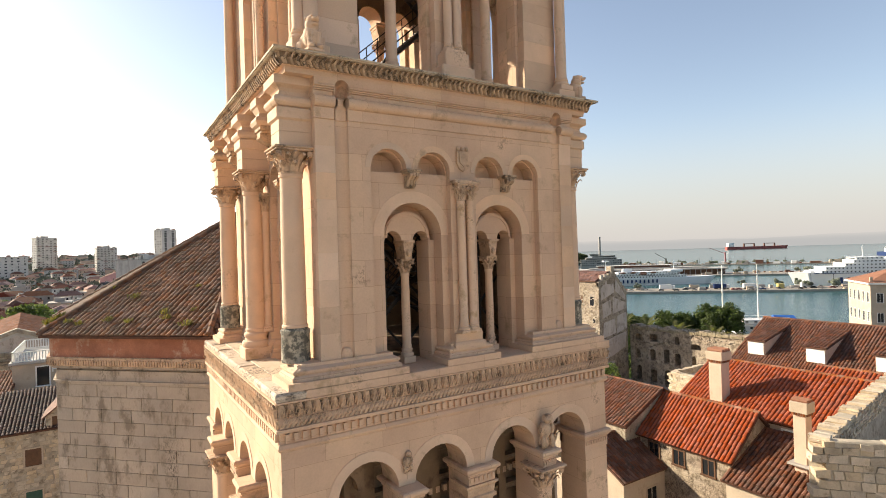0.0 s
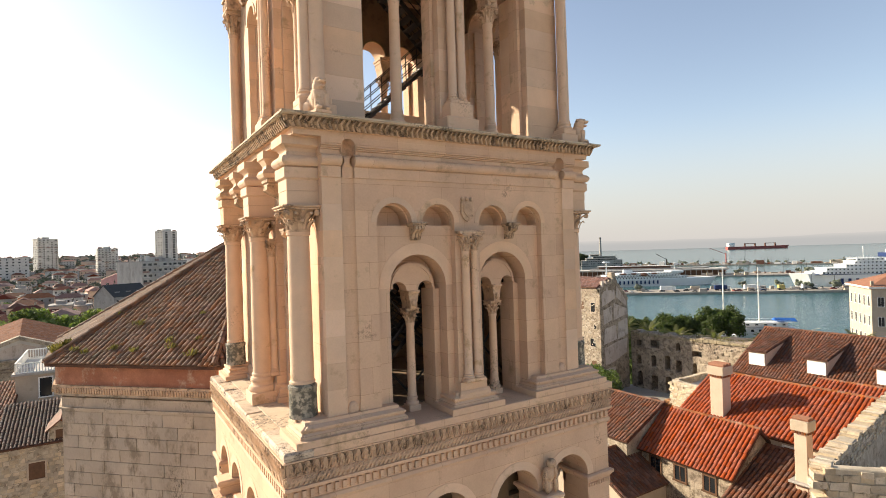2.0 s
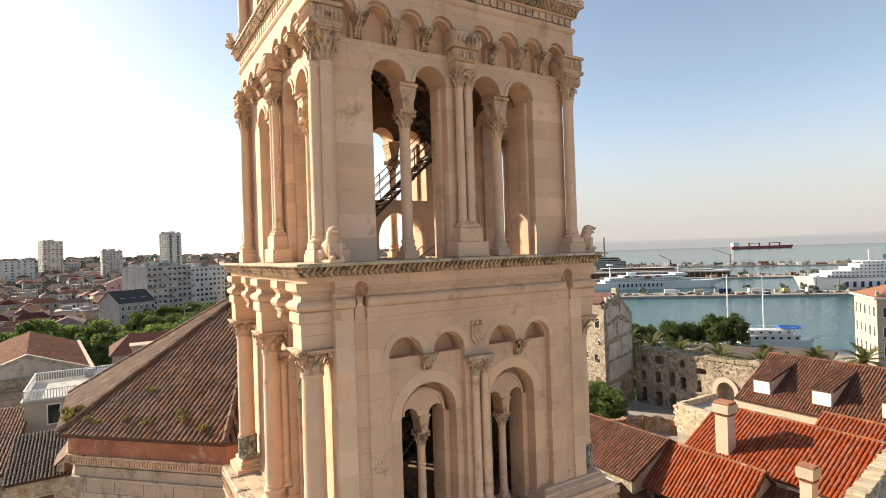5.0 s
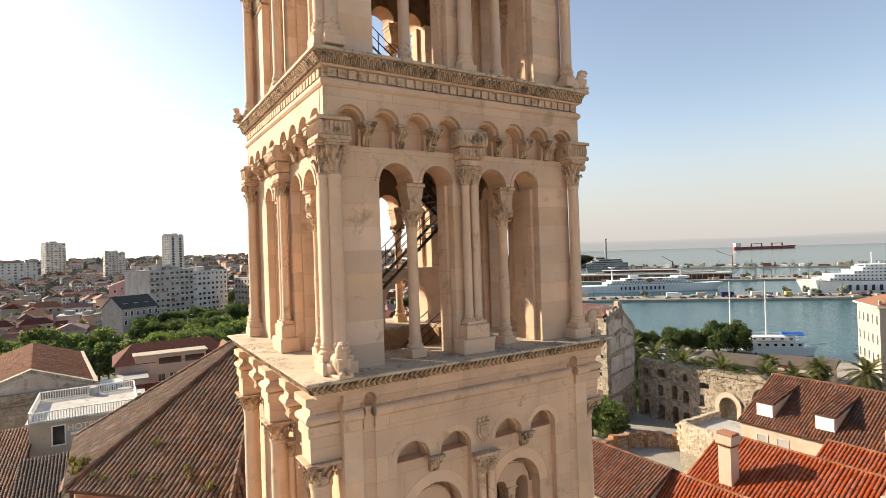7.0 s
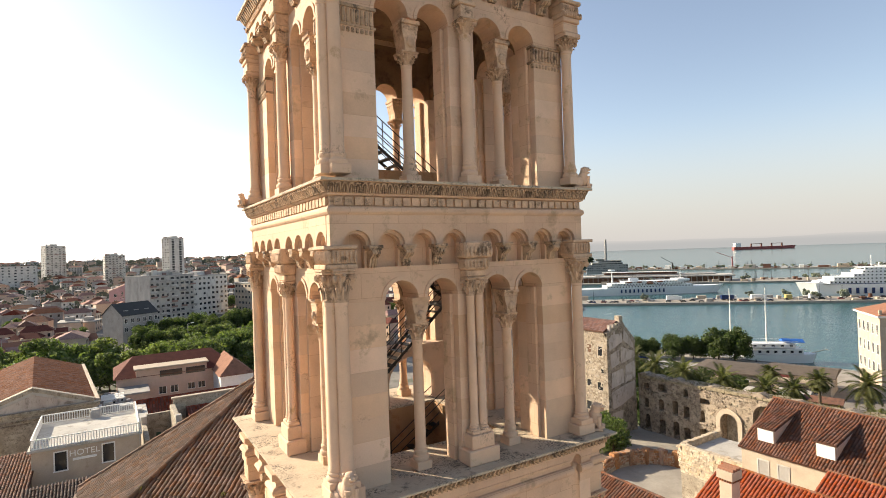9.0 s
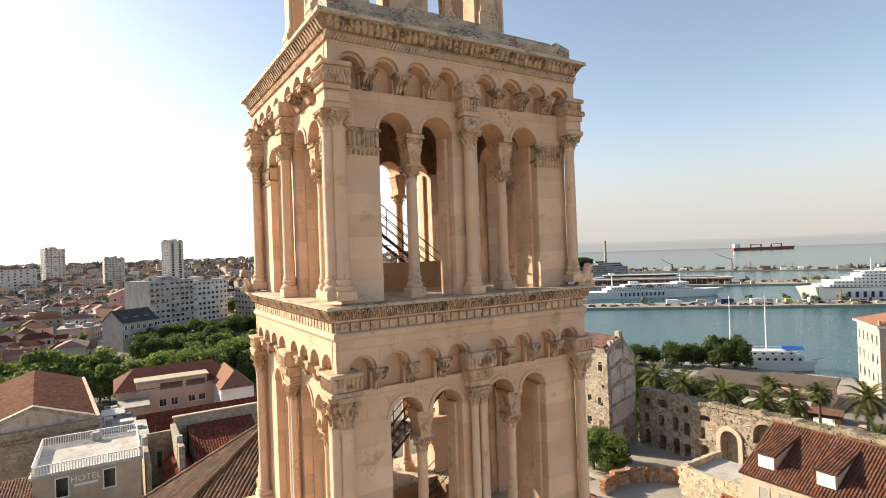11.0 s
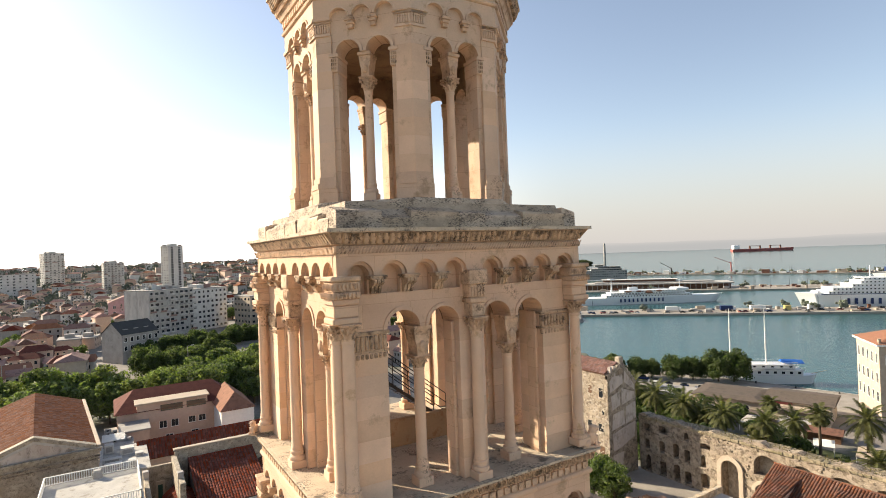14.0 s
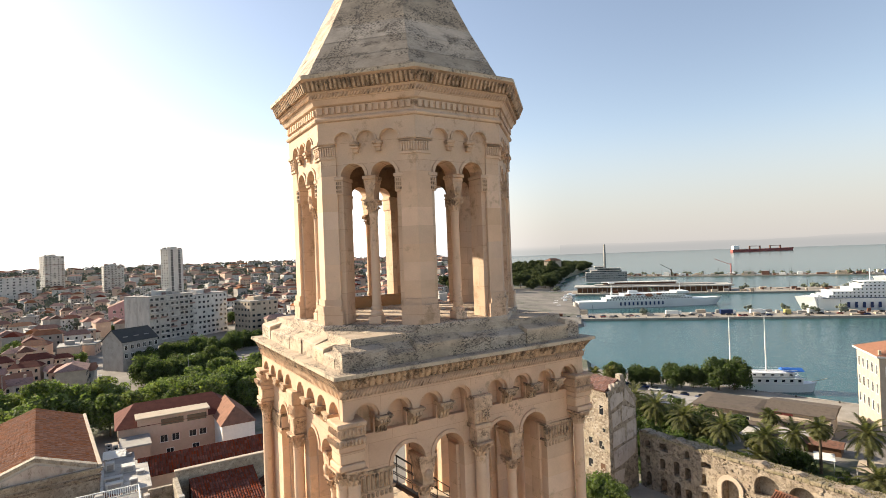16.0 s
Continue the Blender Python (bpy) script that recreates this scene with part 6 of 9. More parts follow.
opening(h, 0, 0, 0.9, 1.3, 0, turn=Matrix.Translation((25.6, 15.0, 11.5)) @ Matrix.Rotation(-math.pi / 2, 4, "Z"))
# The darker masonry here stands in for shade under the eaves.
h = gable_house("house", "stone house with a bright red tiled roof", 26.9, 33, 5.5, 12.4, 0, 12.9, 15.35, "y", "ruin", "tile_red", "houses by the tower", ("lo", "hi"), ridge=30.2)
for y in (7.0, 9.2, 11.2):
    opening(h, 0, 0, 0.8, 1.0, 0, "glass", "brown", Matrix.Translation((26.9, y, 11.5)) @ Matrix.Rotation(-math.pi / 2, 4, "Z"))
h = gable_house("house", "long house with a large bright red tiled roof", 31.4, 41.5, -12, 12.2, 0, 14.75, 17.25, "y", "cream", "tile_red", "houses by the tower", ("lo",), ridge=36.5)
opening(h, 0, 0, 1.0, 1.6, 0, "brown", "white", Matrix.Translation((31.4, 3.9, 12.7)) @ Matrix.Rotation(-math.pi / 2, 4, "Z"))
h = gable_house("house", "low house with a brown tiled lean roof", 26.2, 31.3, -3.0, 5.4, 0, 11.9, 14.05, "y", "cream", "tile_old", "houses by the tower", ("lo",), ridge=31.2)
h = gable_house("house", "small dark-roofed house close to the tower", 22.5, 28.0, 10.4, 17, 0, 11.0, 12.8, "x", "cream", "tile_old", "houses by the tower", ("lo", "hi"))
opening(h, 0, 0, 1.0, 1.3, 0, "glass", "cream", Matrix.Translation((25.4, 10.4, 8.6)))
h = gable_house("house", "house with an orange-red tiled roof patch", 40.9, 47, -6, 7.4, 0, 14.9, 16.3, "y", "cream", "tile_red", "houses by the tower", ("lo",), ridge=44.0)
# the tall dark roof with three dormers
h = gable_house("house", "long cream house with a dark tiled roof and dormers", 48.4, 62, -12, 17.6, 0, 14.75, 18.45, "y", "cream", "tile_old", "houses by the tower", ("lo", "hi"), ridge=55.5)
for y in (15.4, 13.45, 9.5):
    opening(h, 0, 0, 0.95, 1.5, 0, "concrete", "grime", Matrix.Translation((48.4, y, 12.35)) @ Matrix.Rotation(-math.pi / 2, 4, "Z"))
for y in (15.6, 10.1, 4.6):
    d = part("dormer", Mesh().add([(x, yy, z) for yy in (y - 0.85, y + 0.85) for x, z in ((49.45, 15.2), (53.6, 17.5), (49.45, 16.95))],
                                  [(0, 1, 2), (5, 4, 3), (0, 3, 4, 1), (1, 4, 5, 2), (2, 5, 3, 0)]), M["peach"], h, "rendered dormer with a sloping tiled roof")
    part("shutter", Mesh().box(49.38, 49.45, y - 0.78, y + 0.78, 15.5, 16.75, 0.01), M["white"], d, "closed white shutter")
    ms = Mesh()
    slab_quad(ms, (49.2, y + 1.05, 16.95), (49.2, y - 1.05, 16.95), (54.3, y - 1.05, 18.05), (54.3, y + 1.05, 18.05), 0.12)
    part("dormer_roof", ms, M["under"], d)
    part("tiles", tile_roof((49.2, y + 1.05, 16.97), (49.2, y - 1.05, 16.97), (54.3, y + 1.05, 18.07), (54.3, y - 1.05, 18.07), "tile_old"), M["tile_old"], d, kind="stuff")


def chimney(x, y, z0, z1, w, d, label):
    c = thing("chimney", label, "chimney", group="roof chimneys")
    part("chimney_body", Mesh().box(x - w / 2, x + w / 2, y - d / 2, y + d / 2, z0, z1 - 0.75, 0.02), M["peach"], c)
    ms = Mesh()
    for i in range(5):
        for s in (-1, 1):
            ms.box(x - w / 2 + (i + 0.2) * w / 5, x - w / 2 + (i + 0.7) * w / 5, y + s * (d / 2 + 0.06) - 0.05, y + s * (d / 2 + 0.06) + 0.05, z1 - 0.9, z1 - 0.74)
            ms.box(x + s * (w / 2 + 0.06) - 0.05, x + s * (w / 2 + 0.06) + 0.05, y - d / 2 + (i + 0.2) * d / 5, y - d / 2 + (i + 0.7) * d / 5, z1 - 0.9, z1 - 0.74)
    part("corbel_course", ms, M["tile_orange"], c, kind="stuff")
    part("head", Mesh().box(x - w / 2 - 0.14, x + w / 2 + 0.14, y - d / 2 - 0.14, y + d / 2 + 0.14, z1 - 0.74, z1 - 0.1, 0.02), M["cream"], c)
    for i in range(3):
        part("vent_tile", Mesh().tube((x - w / 2 + (i + 0.5) * w / 3, y - d / 2 - 0.1, z1 - 0.02), (x - w / 2 + (i + 0.5) * w / 3, y + d / 2 + 0.1, z1 - 0.02), w / 6.5, 8), M["tile_orange"], c)
    part("flashing", Mesh().box(x - w / 2 - 0.3, x + w / 2 + 0.3, y - d / 2 - 0.3, y + d / 2 + 0.3, z0 + 0.45, z0 + 0.58, 0.02), M["concrete"], c)


chimney(32.3, 9.3, 14.2, 18.95, 1.05, 1.0, "tall peach-rendered chimney with a corbelled head on a red roof")
chimney(28.7, 1.95, 12.95, 17.35, 0.72, 0.72, "peach-rendered chimney with clay vent tiles on a brown roof")


# ---------- rough stone walls ----------
def stone_run(name, label, a, b, z0, z1, thick, size=(0.55, 0.34), ragged=0.35, near=True, mat="rubble", limit=300, category="wall"):
    """A wall of rough courses from a to b; each stone is a piece of its own."""
    a, b = Vector((*a, 0)), Vector((*b, 0))
    L = (b - a).length
    d = (b - a) / L
    n = Vector((d.y, -d.x, 0))
    t = Matrix(((d.x, n.x, 0, a.x), (d.y, n.y, 0, a.y), (0, 0, 1, 0), (0, 0, 0, 1)))
    w = thing(name, label, category)
    core = part("core", Mesh().box(0.05, L - 0.05, -thick / 2 + 0.06, thick / 2 - 0.06, z0, z1 - ragged * 0.7, 0.05, t), M["mortar"], w, "mortar core")
    rng = np.random.RandomState(int(abs(a.x * 7 + a.y * 3)) % 9999)
    stones = []
    for s in range(6):
        ms = Mesh()
        v = [(x * (0.5 - rng.uniform(0.0, 0.13)), y * (0.5 - rng.uniform(0.0, 0.08)), z * (0.5 - rng.uniform(0.0, 0.15))) for z in (-1, 1) for y in (-1, 1) for x in (-1, 1)]
        ms.add(v, [(0, 2, 3, 1), (4, 5, 7, 6), (0, 1, 5, 4), (2, 6, 7, 3), (0, 4, 6, 2), (1, 3, 7, 5)])
        ms.add(*lump(0, 0, 0, 0.5, 0.53, 0.5, 6, 4))
        stones.append(ms.data("stone", M[mat]))
    count, z, c = 0, z1, 0
    while z > z0 and count < limit:
        h = size[1] * rng.uniform(0.75, 1.25)
        x = -rng.uniform(0, size[0])
        while x < L and count < limit:
            sw = size[0] * rng.uniform(0.6, 1.5)
            if c == 0 and rng.rand() < 0.3:
                x += sw
                continue
            dz = rng.uniform(-0.1, ragged * 0.4) if c == 0 else 0
            m = t @ Matrix.Translation((x + sw / 2, rng.uniform(-0.03, 0.03), z - h / 2 + dz)) @ Matrix.Rotation(rng.uniform(-0.05, 0.05), 4, 'Y') @ Matrix.Rotation(rng.uniform(-0.06, 0.06), 4, 'Z') @ Matrix.Diagonal((sw * 1.02, thick * rng.uniform(0.98, 1.05), h * 1.04, 1))
            part("stone", stones[rng.randint(6)], None, core, m=m)
            count += 1
            x += sw
        z -= h
        c += 1
    if z > z0:
        part("lower_wall", Mesh().box(0, L, -thick / 2 + 0.01, thick / 2 - 0.01, z0, z, 0.02, t), M["rubble_wall"], w)
    return w


stone_run("ruined_wall", "ragged pale rubble wall of a ruined house without a roof", (17.9, -3.7), (20.6, -6.6), 0, 18.85, 0.6, limit=200, size=(0.56, 0.34), ragged=0.08)
stone_run("ruined_wall", "ragged pale rubble wall with weeds on its broken top", (17.9, -3.6), (33.5, -1.2), 0, 18.95, 0.8, limit=270, size=(0.3, 0.17), ragged=0.16)
part("floor_slab", Mesh().box(18.5, 33, -10, -3.2, 15.2, 15.5, 0.03), M["deck"], thing("terrace", "pale terrace inside the ruined walls", "terrace"))
# ---------- the ruined palace corner ----------
ruin = thing("ruined_house", "tall roofless stone house with patchy plaster beside the ruined wall", "ruin")
RX0, RX1, RY0, RY1 = 67.2, 74.6, 52.2, 62.0
ms = Mesh()
ms.add([(RX0, RY0, 0), (RX1, RY0, 0), (RX1, RY0, 18.2), (71.6, RY0, 22.0), (70.9, RY0, 22.4), (RX0, RY0, 20.6), (RX0, RY1, 0), (RX1, RY1, 0), (RX1, RY1, 18.2), (71.6, RY1, 22.0), (70.9, RY1, 22.4), (RX0, RY1, 20.6)],
       [(0, 1, 2, 3, 4, 5), (11, 10, 9, 8, 7, 6), (0, 6, 7, 1), (1, 7, 8, 2), (2, 8, 9, 3), (3, 9, 10, 4), (4, 10, 11, 5), (5, 11, 6, 0)])
part("wall", ms, M["ruin"], ruin)
WEST = Matrix.Translation((RX0, RY1, 0)) @ Matrix.Rotation(-math.pi / 2, 4, "Z")
for x, z, w, hh, k in ((2.4, 16.9, 1.0, 1.5, "brown"), (5.6, 16.7, 1.0, 1.5, "brown"), (8.2, 16.4, 1.0, 1.7, "glass"), (5.4, 10.4, 1.0, 1.3, "glass"), (8.0, 10.2, 1.2, 1.4, "glass"), (5.2, 6.2, 1.1, 1.5, "glass"), (8.1, 6.0, 1.2, 1.6, "brown"), (8.6, 13.4, 0.6, 0.7, "glass")):
    opening(ruin, x, z, w, hh, 0, k, "cream" if z == 16.4 else "rubble_wall", WEST, False)
rgr = random.Random(31)
ms = Mesh()
for _ in range(520):
    x, z, a, b = rgr.uniform(0, 9.6), rgr.uniform(1, 19.8), rgr.uniform(0.2, 0.55), rgr.uniform(0.14, 0.32)
    ms.box(x, x + a, -rgr.uniform(0.02, 0.07), 0.03, z, z + b, 0.02)
part("bare_stone", ms, M["pale_rubble"], ruin, "pale bare stones of the rubble front", WEST, kind="stuff")
for x, z, w, hh in ((69.4, 18.2, 0.7, 1.1), (71.9, 17.4, 0.6, 2.6), (73.6, 15.2, 0.5, 0.9)):
    part("blocked_recess", Mesh().box(x, x + w, RY0 - 0.02, RY0 + 0.05, z, z + hh), M["ruin"], ruin)
for loop in ([(67.8, 17.4), (71.2, 18.7), (71.1, 20.3), (68.4, 20.2), (67.7, 19.4)], [(71.5, 18.9), (74.2, 17.1), (74.2, 18.0), (71.7, 21.0)], [(68.2, 14.2), (70.3, 14.9), (70.2, 17.4), (68.0, 16.7)], [(70.7, 14.8), (74.3, 15.6), (74.2, 16.7), (72.6, 17.2), (70.8, 17.9)],
             [(68.0, 10.6), (71.4, 11.3), (71.2, 13.9), (68.3, 13.4)], [(71.7, 11.2), (74.4, 11.9), (74.3, 14.9), (71.9, 14.3)], [(68.3, 6.9), (70.2, 7.2), (73.9, 8.6), (74.3, 11.3), (71.0, 10.7), (68.1, 9.9)], [(68.0, 3.0), (70.6, 4.2), (71.0, 6.4), (68.2, 6.2)]):
    v, f = plate([loop], 0.07)
    part("plaster_patch", Mesh().add([(x, y + RY0 - 0.05, z) for x, y, z in v], f), M["old_plaster"], ruin, "ragged patch of old pale plaster")
ms = Mesh()
for i in range(34):
    q = i / 33
    x = RX0 + q * 7.2
    zt = 20.4 + (x - RX0) * 0.5 if x < 71 else 22.2 - (x - 71) * 1.05
    ms.box(x, x + rgr.uniform(0.2, 0.5), RY0 - 0.06, RY0 + 0.5, zt - 0.5, zt + rgr.uniform(0.0, 0.5), 0.04)
part("broken_top", ms, M["rubble_wall"], ruin, "ragged broken top of the gable", kind="stuff")
for x in (68.0, 68.9):
    part("gable_stub", Mesh().box(x, x + 0.5, RY0 - 0.05, RY0 + 0.6, 20.2, 22.0, 0.05), M["old_plaster"], ruin, "stub of a broken dormer wall")
part("roof_patch", Mesh().add([(RX0 - 0.2, RY0 + 0.5, 20.9), (70.6, RY0 + 0.5, 22.5), (70.6, RY1, 22.5), (RX0 - 0.2, RY1, 20.9), (RX0 - 0.2, RY0 + 0.5, 20.7), (70.6, RY0 + 0.5, 22.3), (70.6, RY1, 22.3), (RX0 - 0.2, RY1, 20.7)],
                              [(0, 1, 2, 3), (7, 6, 5, 4), (0, 4, 5, 1), (1, 5, 6, 2), (2, 6, 7, 3), (3, 7, 4, 0)]), M["under"], ruin, "rest of a red tiled roof")
part("tiles", tile_roof((RX0 - 0.2, RY1, 20.92), (RX0 - 0.2, RY0 + 0.5, 20.92), (70.6, RY1, 22.52), (70.6, RY0 + 0.5, 22.52), "tile_town", 0.3, 0.5), M["tile_town"], ruin, kind="stuff")
part("chimney_stub", Mesh().box(70.7, 71.7, RY0 + 0.1, RY0 + 1.2, 21.8, 23.4, 0.05), M["rubble_wall"], ruin)

wall_t = thing("palace_wall", "long weathered ancient stone wall with broken windows and arches", "ruin")
holes = []
rng = random.Random(4)
for i, u in enumerate(np.arange(1.4, 13.5, 2.7)):
    u += rng.uniform(-0.3, 0.3)
    for z, w, h in ((9.6, rng.uniform(0.9, 1.9), rng.uniform(0.8, 1.5)), (6.4, rng.uniform(0.9, 1.4), rng.uniform(1.6, 2.4)), (2.7, rng.uniform(0.9, 1.5), rng.uniform(1.6, 2.6))):
        z, j = z + rng.uniform(-0.3, 0.3), rng.uniform(-0.15, 0.15)
        if z > 9 and i == 2:
            continue
        holes.append([(u, z), (u + w, z), (u + w + j, z + h), (u + w * 0.6, z + h + rng.uniform(0, 0.4)), (u - j, z + h)])
for u in (21.0, 26.0, 31.0, 36.0, 41.0):
    holes.append([(u, 8.0)] + arc(u + 1.9, 9.4, 1.9, n=10) + [(u + 3.8, 8.0)])
holes.append([(15.9, 2.4)] + arc(17.3, 7.5, 1.4, n=12) + [(18.7, 2.4)])
holes.append([(21.2, 2.4)] + arc(22.4, 5.6, 1.2, n=12) + [(23.6, 2.4)])
top = [(52.0 - u, 12.35 + rng.uniform(-0.3, 0.35) + 0.02 * (52 - u)) for u in np.arange(0, 52.1, 1.3)]
v, f = plate([[(0, 0)] + [(52, 0)] + [(x, z) for x, z in top][::1]] + holes, 1.6)
t = Matrix.Translation((75.4, 52.3, 0)) @ Matrix.Rotation(-math.pi / 2, 4, "Z")
part("masonry", Mesh().add(v, f), M["ruin"], wall_t, "", t)
part("inner_face", Mesh().box(0.0, 52, 1.7, 2.3, 0, 11.4, 0.05), M["rubble_wall"], wall_t, "", t)
ms = Mesh()
for u in np.arange(0.2, 51, 0.34):
    for y in (-0.15, 0.55, 1.3, 2.0):
        z = 12.05 + 0.02 * u
        ms.box(u + rng.uniform(-0.1, 0.1), u + rng.uniform(0.3, 0.6), y - rng.uniform(0, 0.15), y + rng.uniform(0.5, 0.8), z - 0.35, z + rng.uniform(0.03, 0.16) + 0.12 * math.sin(u * 0.5 + y), 0.05)
part("coping", ms, M["earth"], wall_t, "overgrown broken wall top of earth and moss", t, kind="stuff")
ms = Mesh()
for _ in range(900):
    u, z, w, h = rng.uniform(0.2, 51), rng.uniform(1.5, 12.2), rng.uniform(0.25, 0.8), rng.uniform(0.18, 0.4)
    if any(min(p[0] for p in q) - 0.9 < u < max(p[0] for p in q) + 0.1 and min(p[1] for p in q) - 0.5 < z < max(p[1] for p in q) + 0.2 for q in holes):
        continue
    ms.box(u, u + w, -rng.uniform(0.04, 0.16), 0.05, z, z + h, 0.03)
for q in holes[:16:2]:
    ms.box(min(p[0] for p in q) - 0.3, max(p[0] for p in q) + 0.3, -0.2, 0.05, min(p[1] for p in q) - 0.32, min(p[1] for p in q) - 0.02, 0.04)
part("proud_stones", ms, M["ruin"], wall_t, "uneven stones standing proud of the face", t, kind="stuff")
ms = Mesh()
arch_rings(ms, 0, 7.5, [(17.3, 1.4)], 0.75, 0.3, n=14)
ms.box(15.15, 15.9, -0.3, 0.1, 0, 7.5, 0.05)
ms.box(18.7, 19.45, -0.3, 0.1, 0, 7.5, 0.05)
arch_rings(ms, 0, 5.6, [(22.4, 1.2)], 0.5, 0.25, n=12)
part("gate_surround", ms, M["cream"], wall_t, "pale gate arch", t)
ms = Mesh()
for u in np.arange(0.4, 51, 0.12):
    for _ in range(3):
        a = rng.uniform(0, 6.28)
        p = Vector((u, 0.6 + rng.uniform(-0.5, 1.8), 12.3 + 0.02 * u))
        q = p + Vector((math.cos(a) * 0.2, math.sin(a) * 0.2, rng.uniform(0.05, 0.3)))
        s = Vector((-math.sin(a), math.cos(a), 0)) * 0.06
        ms.add([tuple(p - s), tuple(p + s), tuple(q)], [(0, 1, 2)])
part("dry_grass", ms, M["weed"], wall_t, "dry grass along the wall top", t, kind="stuff")
part("surface", Mesh().box(58, 76, 18, 53, 1.5, 2.2), M["paving"], thing("yard", "dusty paved yard under the ruined wall", "yard", kind="structure"))
part("surface", Mesh().box(50, 58, 29, 46, 1.5, 2.19), M["paving"], thing("forecourt", "dusty paved ground inside the brick apse", "yard", kind="structure"))
apse = [(53.6, 41.6), (57.2, 42.6), (60.2, 42.2), (62.6, 41.0), (64.2, 39.4), (65.3, 37.4)]
for a, b in zip(apse, apse[1:]):
    stone_run("apse_wall", "low broken red brick wall of a ruined apse", a, b, 1.9, 4.3, 0.9, limit=40, size=(0.52, 0.3), mat="brick", ragged=0.5)
for x, y in apse[1:]:
    part("pier", Mesh().loft(x - 0.55, x + 0.55, y - 0.55, y + 0.55, ((0.05, 1.9), (0.0, 2.3), (0.0, 4.3), (-0.12, 4.55))), M["brick"], thing("brick_pier", "red brick pier of the ruined apse", "pier", group="brick piers"))
b = thing("walled_court", "pale rubble building with a flat white roof", "building")
part("roof_deck", Mesh().box(53.2, 60.5, 19.6, 27.4, 10.2, 10.4), M["deck"], b, "flat white roof")
part("body", Mesh().box(53.1, 60.6, 19.5, 27.5, 0, 10.2), M["rubble_wall"], b)
stone_run("parapet", "pale rubble parapet wall round a flat roof", (52.6, 27.6), (52.6, 18.0), 0.0, 11.3, 0.7, limit=280, size=(0.44, 0.27), ragged=0.1)
stone_run("parapet", "pale rubble parapet wall round a flat roof", (60.8, 27.8), (52.8, 27.8), 8.0, 11.2, 0.6, limit=170, size=(0.44, 0.27), ragged=0.1)

# ---------- trees, palms ----------
def crown_mesh(seed, r, h, clumps, leaves, size, mat, low=0.3):
    """A crown of many small leaf clusters in uneven lumps with gaps."""
    rng = np.random.RandomState(seed)
    V3, F = [], []
    for c in range(clumps):
        a, q = rng.uniform(0, 6.283), math.sqrt(rng.uniform(0, 1)) * r * 0.78
        cz = h * (low + (1 - low) * rng.uniform(0, 1) * (1 - 0.5 * (q / r) ** 2))
        cc = np.array([math.cos(a) * q, math.sin(a) * q, cz])
        cr = r * rng.uniform(0.22, 0.42)
        d = rng.normal(0, 1, (leaves, 3))
        d /= np.linalg.norm(d, axis=1)[:, None]
        p = cc + d * (cr * rng.uniform(0.55, 1.05, (leaves, 1)))
        p[:, 2] = cc[2] + (p[:, 2] - cc[2]) * 0.8
        n = d + rng.normal(0, 0.5, (leaves, 3))
        n /= np.linalg.norm(n, axis=1)[:, None]
        s1 = np.cross(n, rng.normal(0, 1, (leaves, 3)))
        s1 /= np.linalg.norm(s1, axis=1)[:, None]
        s2 = np.cross(n, s1)
        s = size * rng.uniform(0.6, 1.3, (leaves, 1))
        for i in range(leaves):
            k = len(V3)
            for x, y in ((-1, -0.5), (0.1, -0.7), (1, 0.1), (0.2, 0.7)):
                V3.append(tuple(p[i] + s1[i] * s[i] * x + s2[i] * s[i] * y + n[i] * s[i] * (0.25 if x > 0.5 else 0)))
            F.append((k, k + 1, k + 2, k + 3))
    ms = Mesh()
    ms.v, ms.f = V3, F
    return ms.data("crown", M[mat])


def tree(name, label, seed, r, h, trunk, mat, group, clumps=26, leaves=60, size=0.42, limbs=4, low=0.3):
    t = thing(name, label, "tree", group=group)
    rng = random.Random(seed)
    ms = Mesh()
    ms.lathe([(0.3, -0.5), (0.24, 0.5), (0.2, trunk), (0.16, trunk + h * 0.3)], n=8)
    part("trunk", ms, M["bark"], t)
    for i in range(limbs):
        a = i * 6.283 / limbs + rng.uniform(-0.3, 0.3)
        p = Vector((0, 0, trunk * rng.uniform(0.75, 1.0)))
        q = p + Vector((math.cos(a) * r * 0.55, math.sin(a) * r * 0.55, h * rng.uniform(0.35, 0.6)))
        part("limb", Mesh().tube(tuple(p), tuple(q), 0.09, 6), M["bark"], t)
    part("crown", crown_mesh(seed, r, h, clumps, leaves, size, mat, low), None, t, m=Matrix.Translation((0, 0, trunk * 0.75)))
    return t


def plant(kinds, x, y, z, s, rng):
    o = copy_thing(rng.choice(kinds), pose(x, y, z, 0, 0, rng.uniform(0, 360)))
    o.scale = (s, s, s)
    return o


def hide_far(kinds, spots):
    for o, (x, y, z) in zip(kinds, spots):
        o.matrix_basis = pose(x, y, z)


rng = random.Random(11)
street = [tree("street_tree", "broad green plane tree in the park row", 20 + i, 6.0, 8.8, 2.8, "leaf", "park trees", 46, 170, 0.36, 3, 0.12) for i in range(4)]
hide_far(street, [(-34, 172, 0), (4, 174, 0), (26, 176, 0), (-16, 162, 0)])
for x in np.arange(-75, 66, 6.4):
    for row, y in enumerate((154, 166, 178)):
        if (row == 0 and -30 < x < 12) or (row == 2 and x < 14):
            continue
        plant(street, x + rng.uniform(-2, 2), y + rng.uniform(-4, 4) + 0.25 * max(0.0, x), 0, rng.uniform(1.02, 1.4), rng)
for x in (-9, -3, 4, 11):
    plant(street, x, 158 + rng.uniform(-2, 3), 0, rng.uniform(0.95, 1.15), rng)
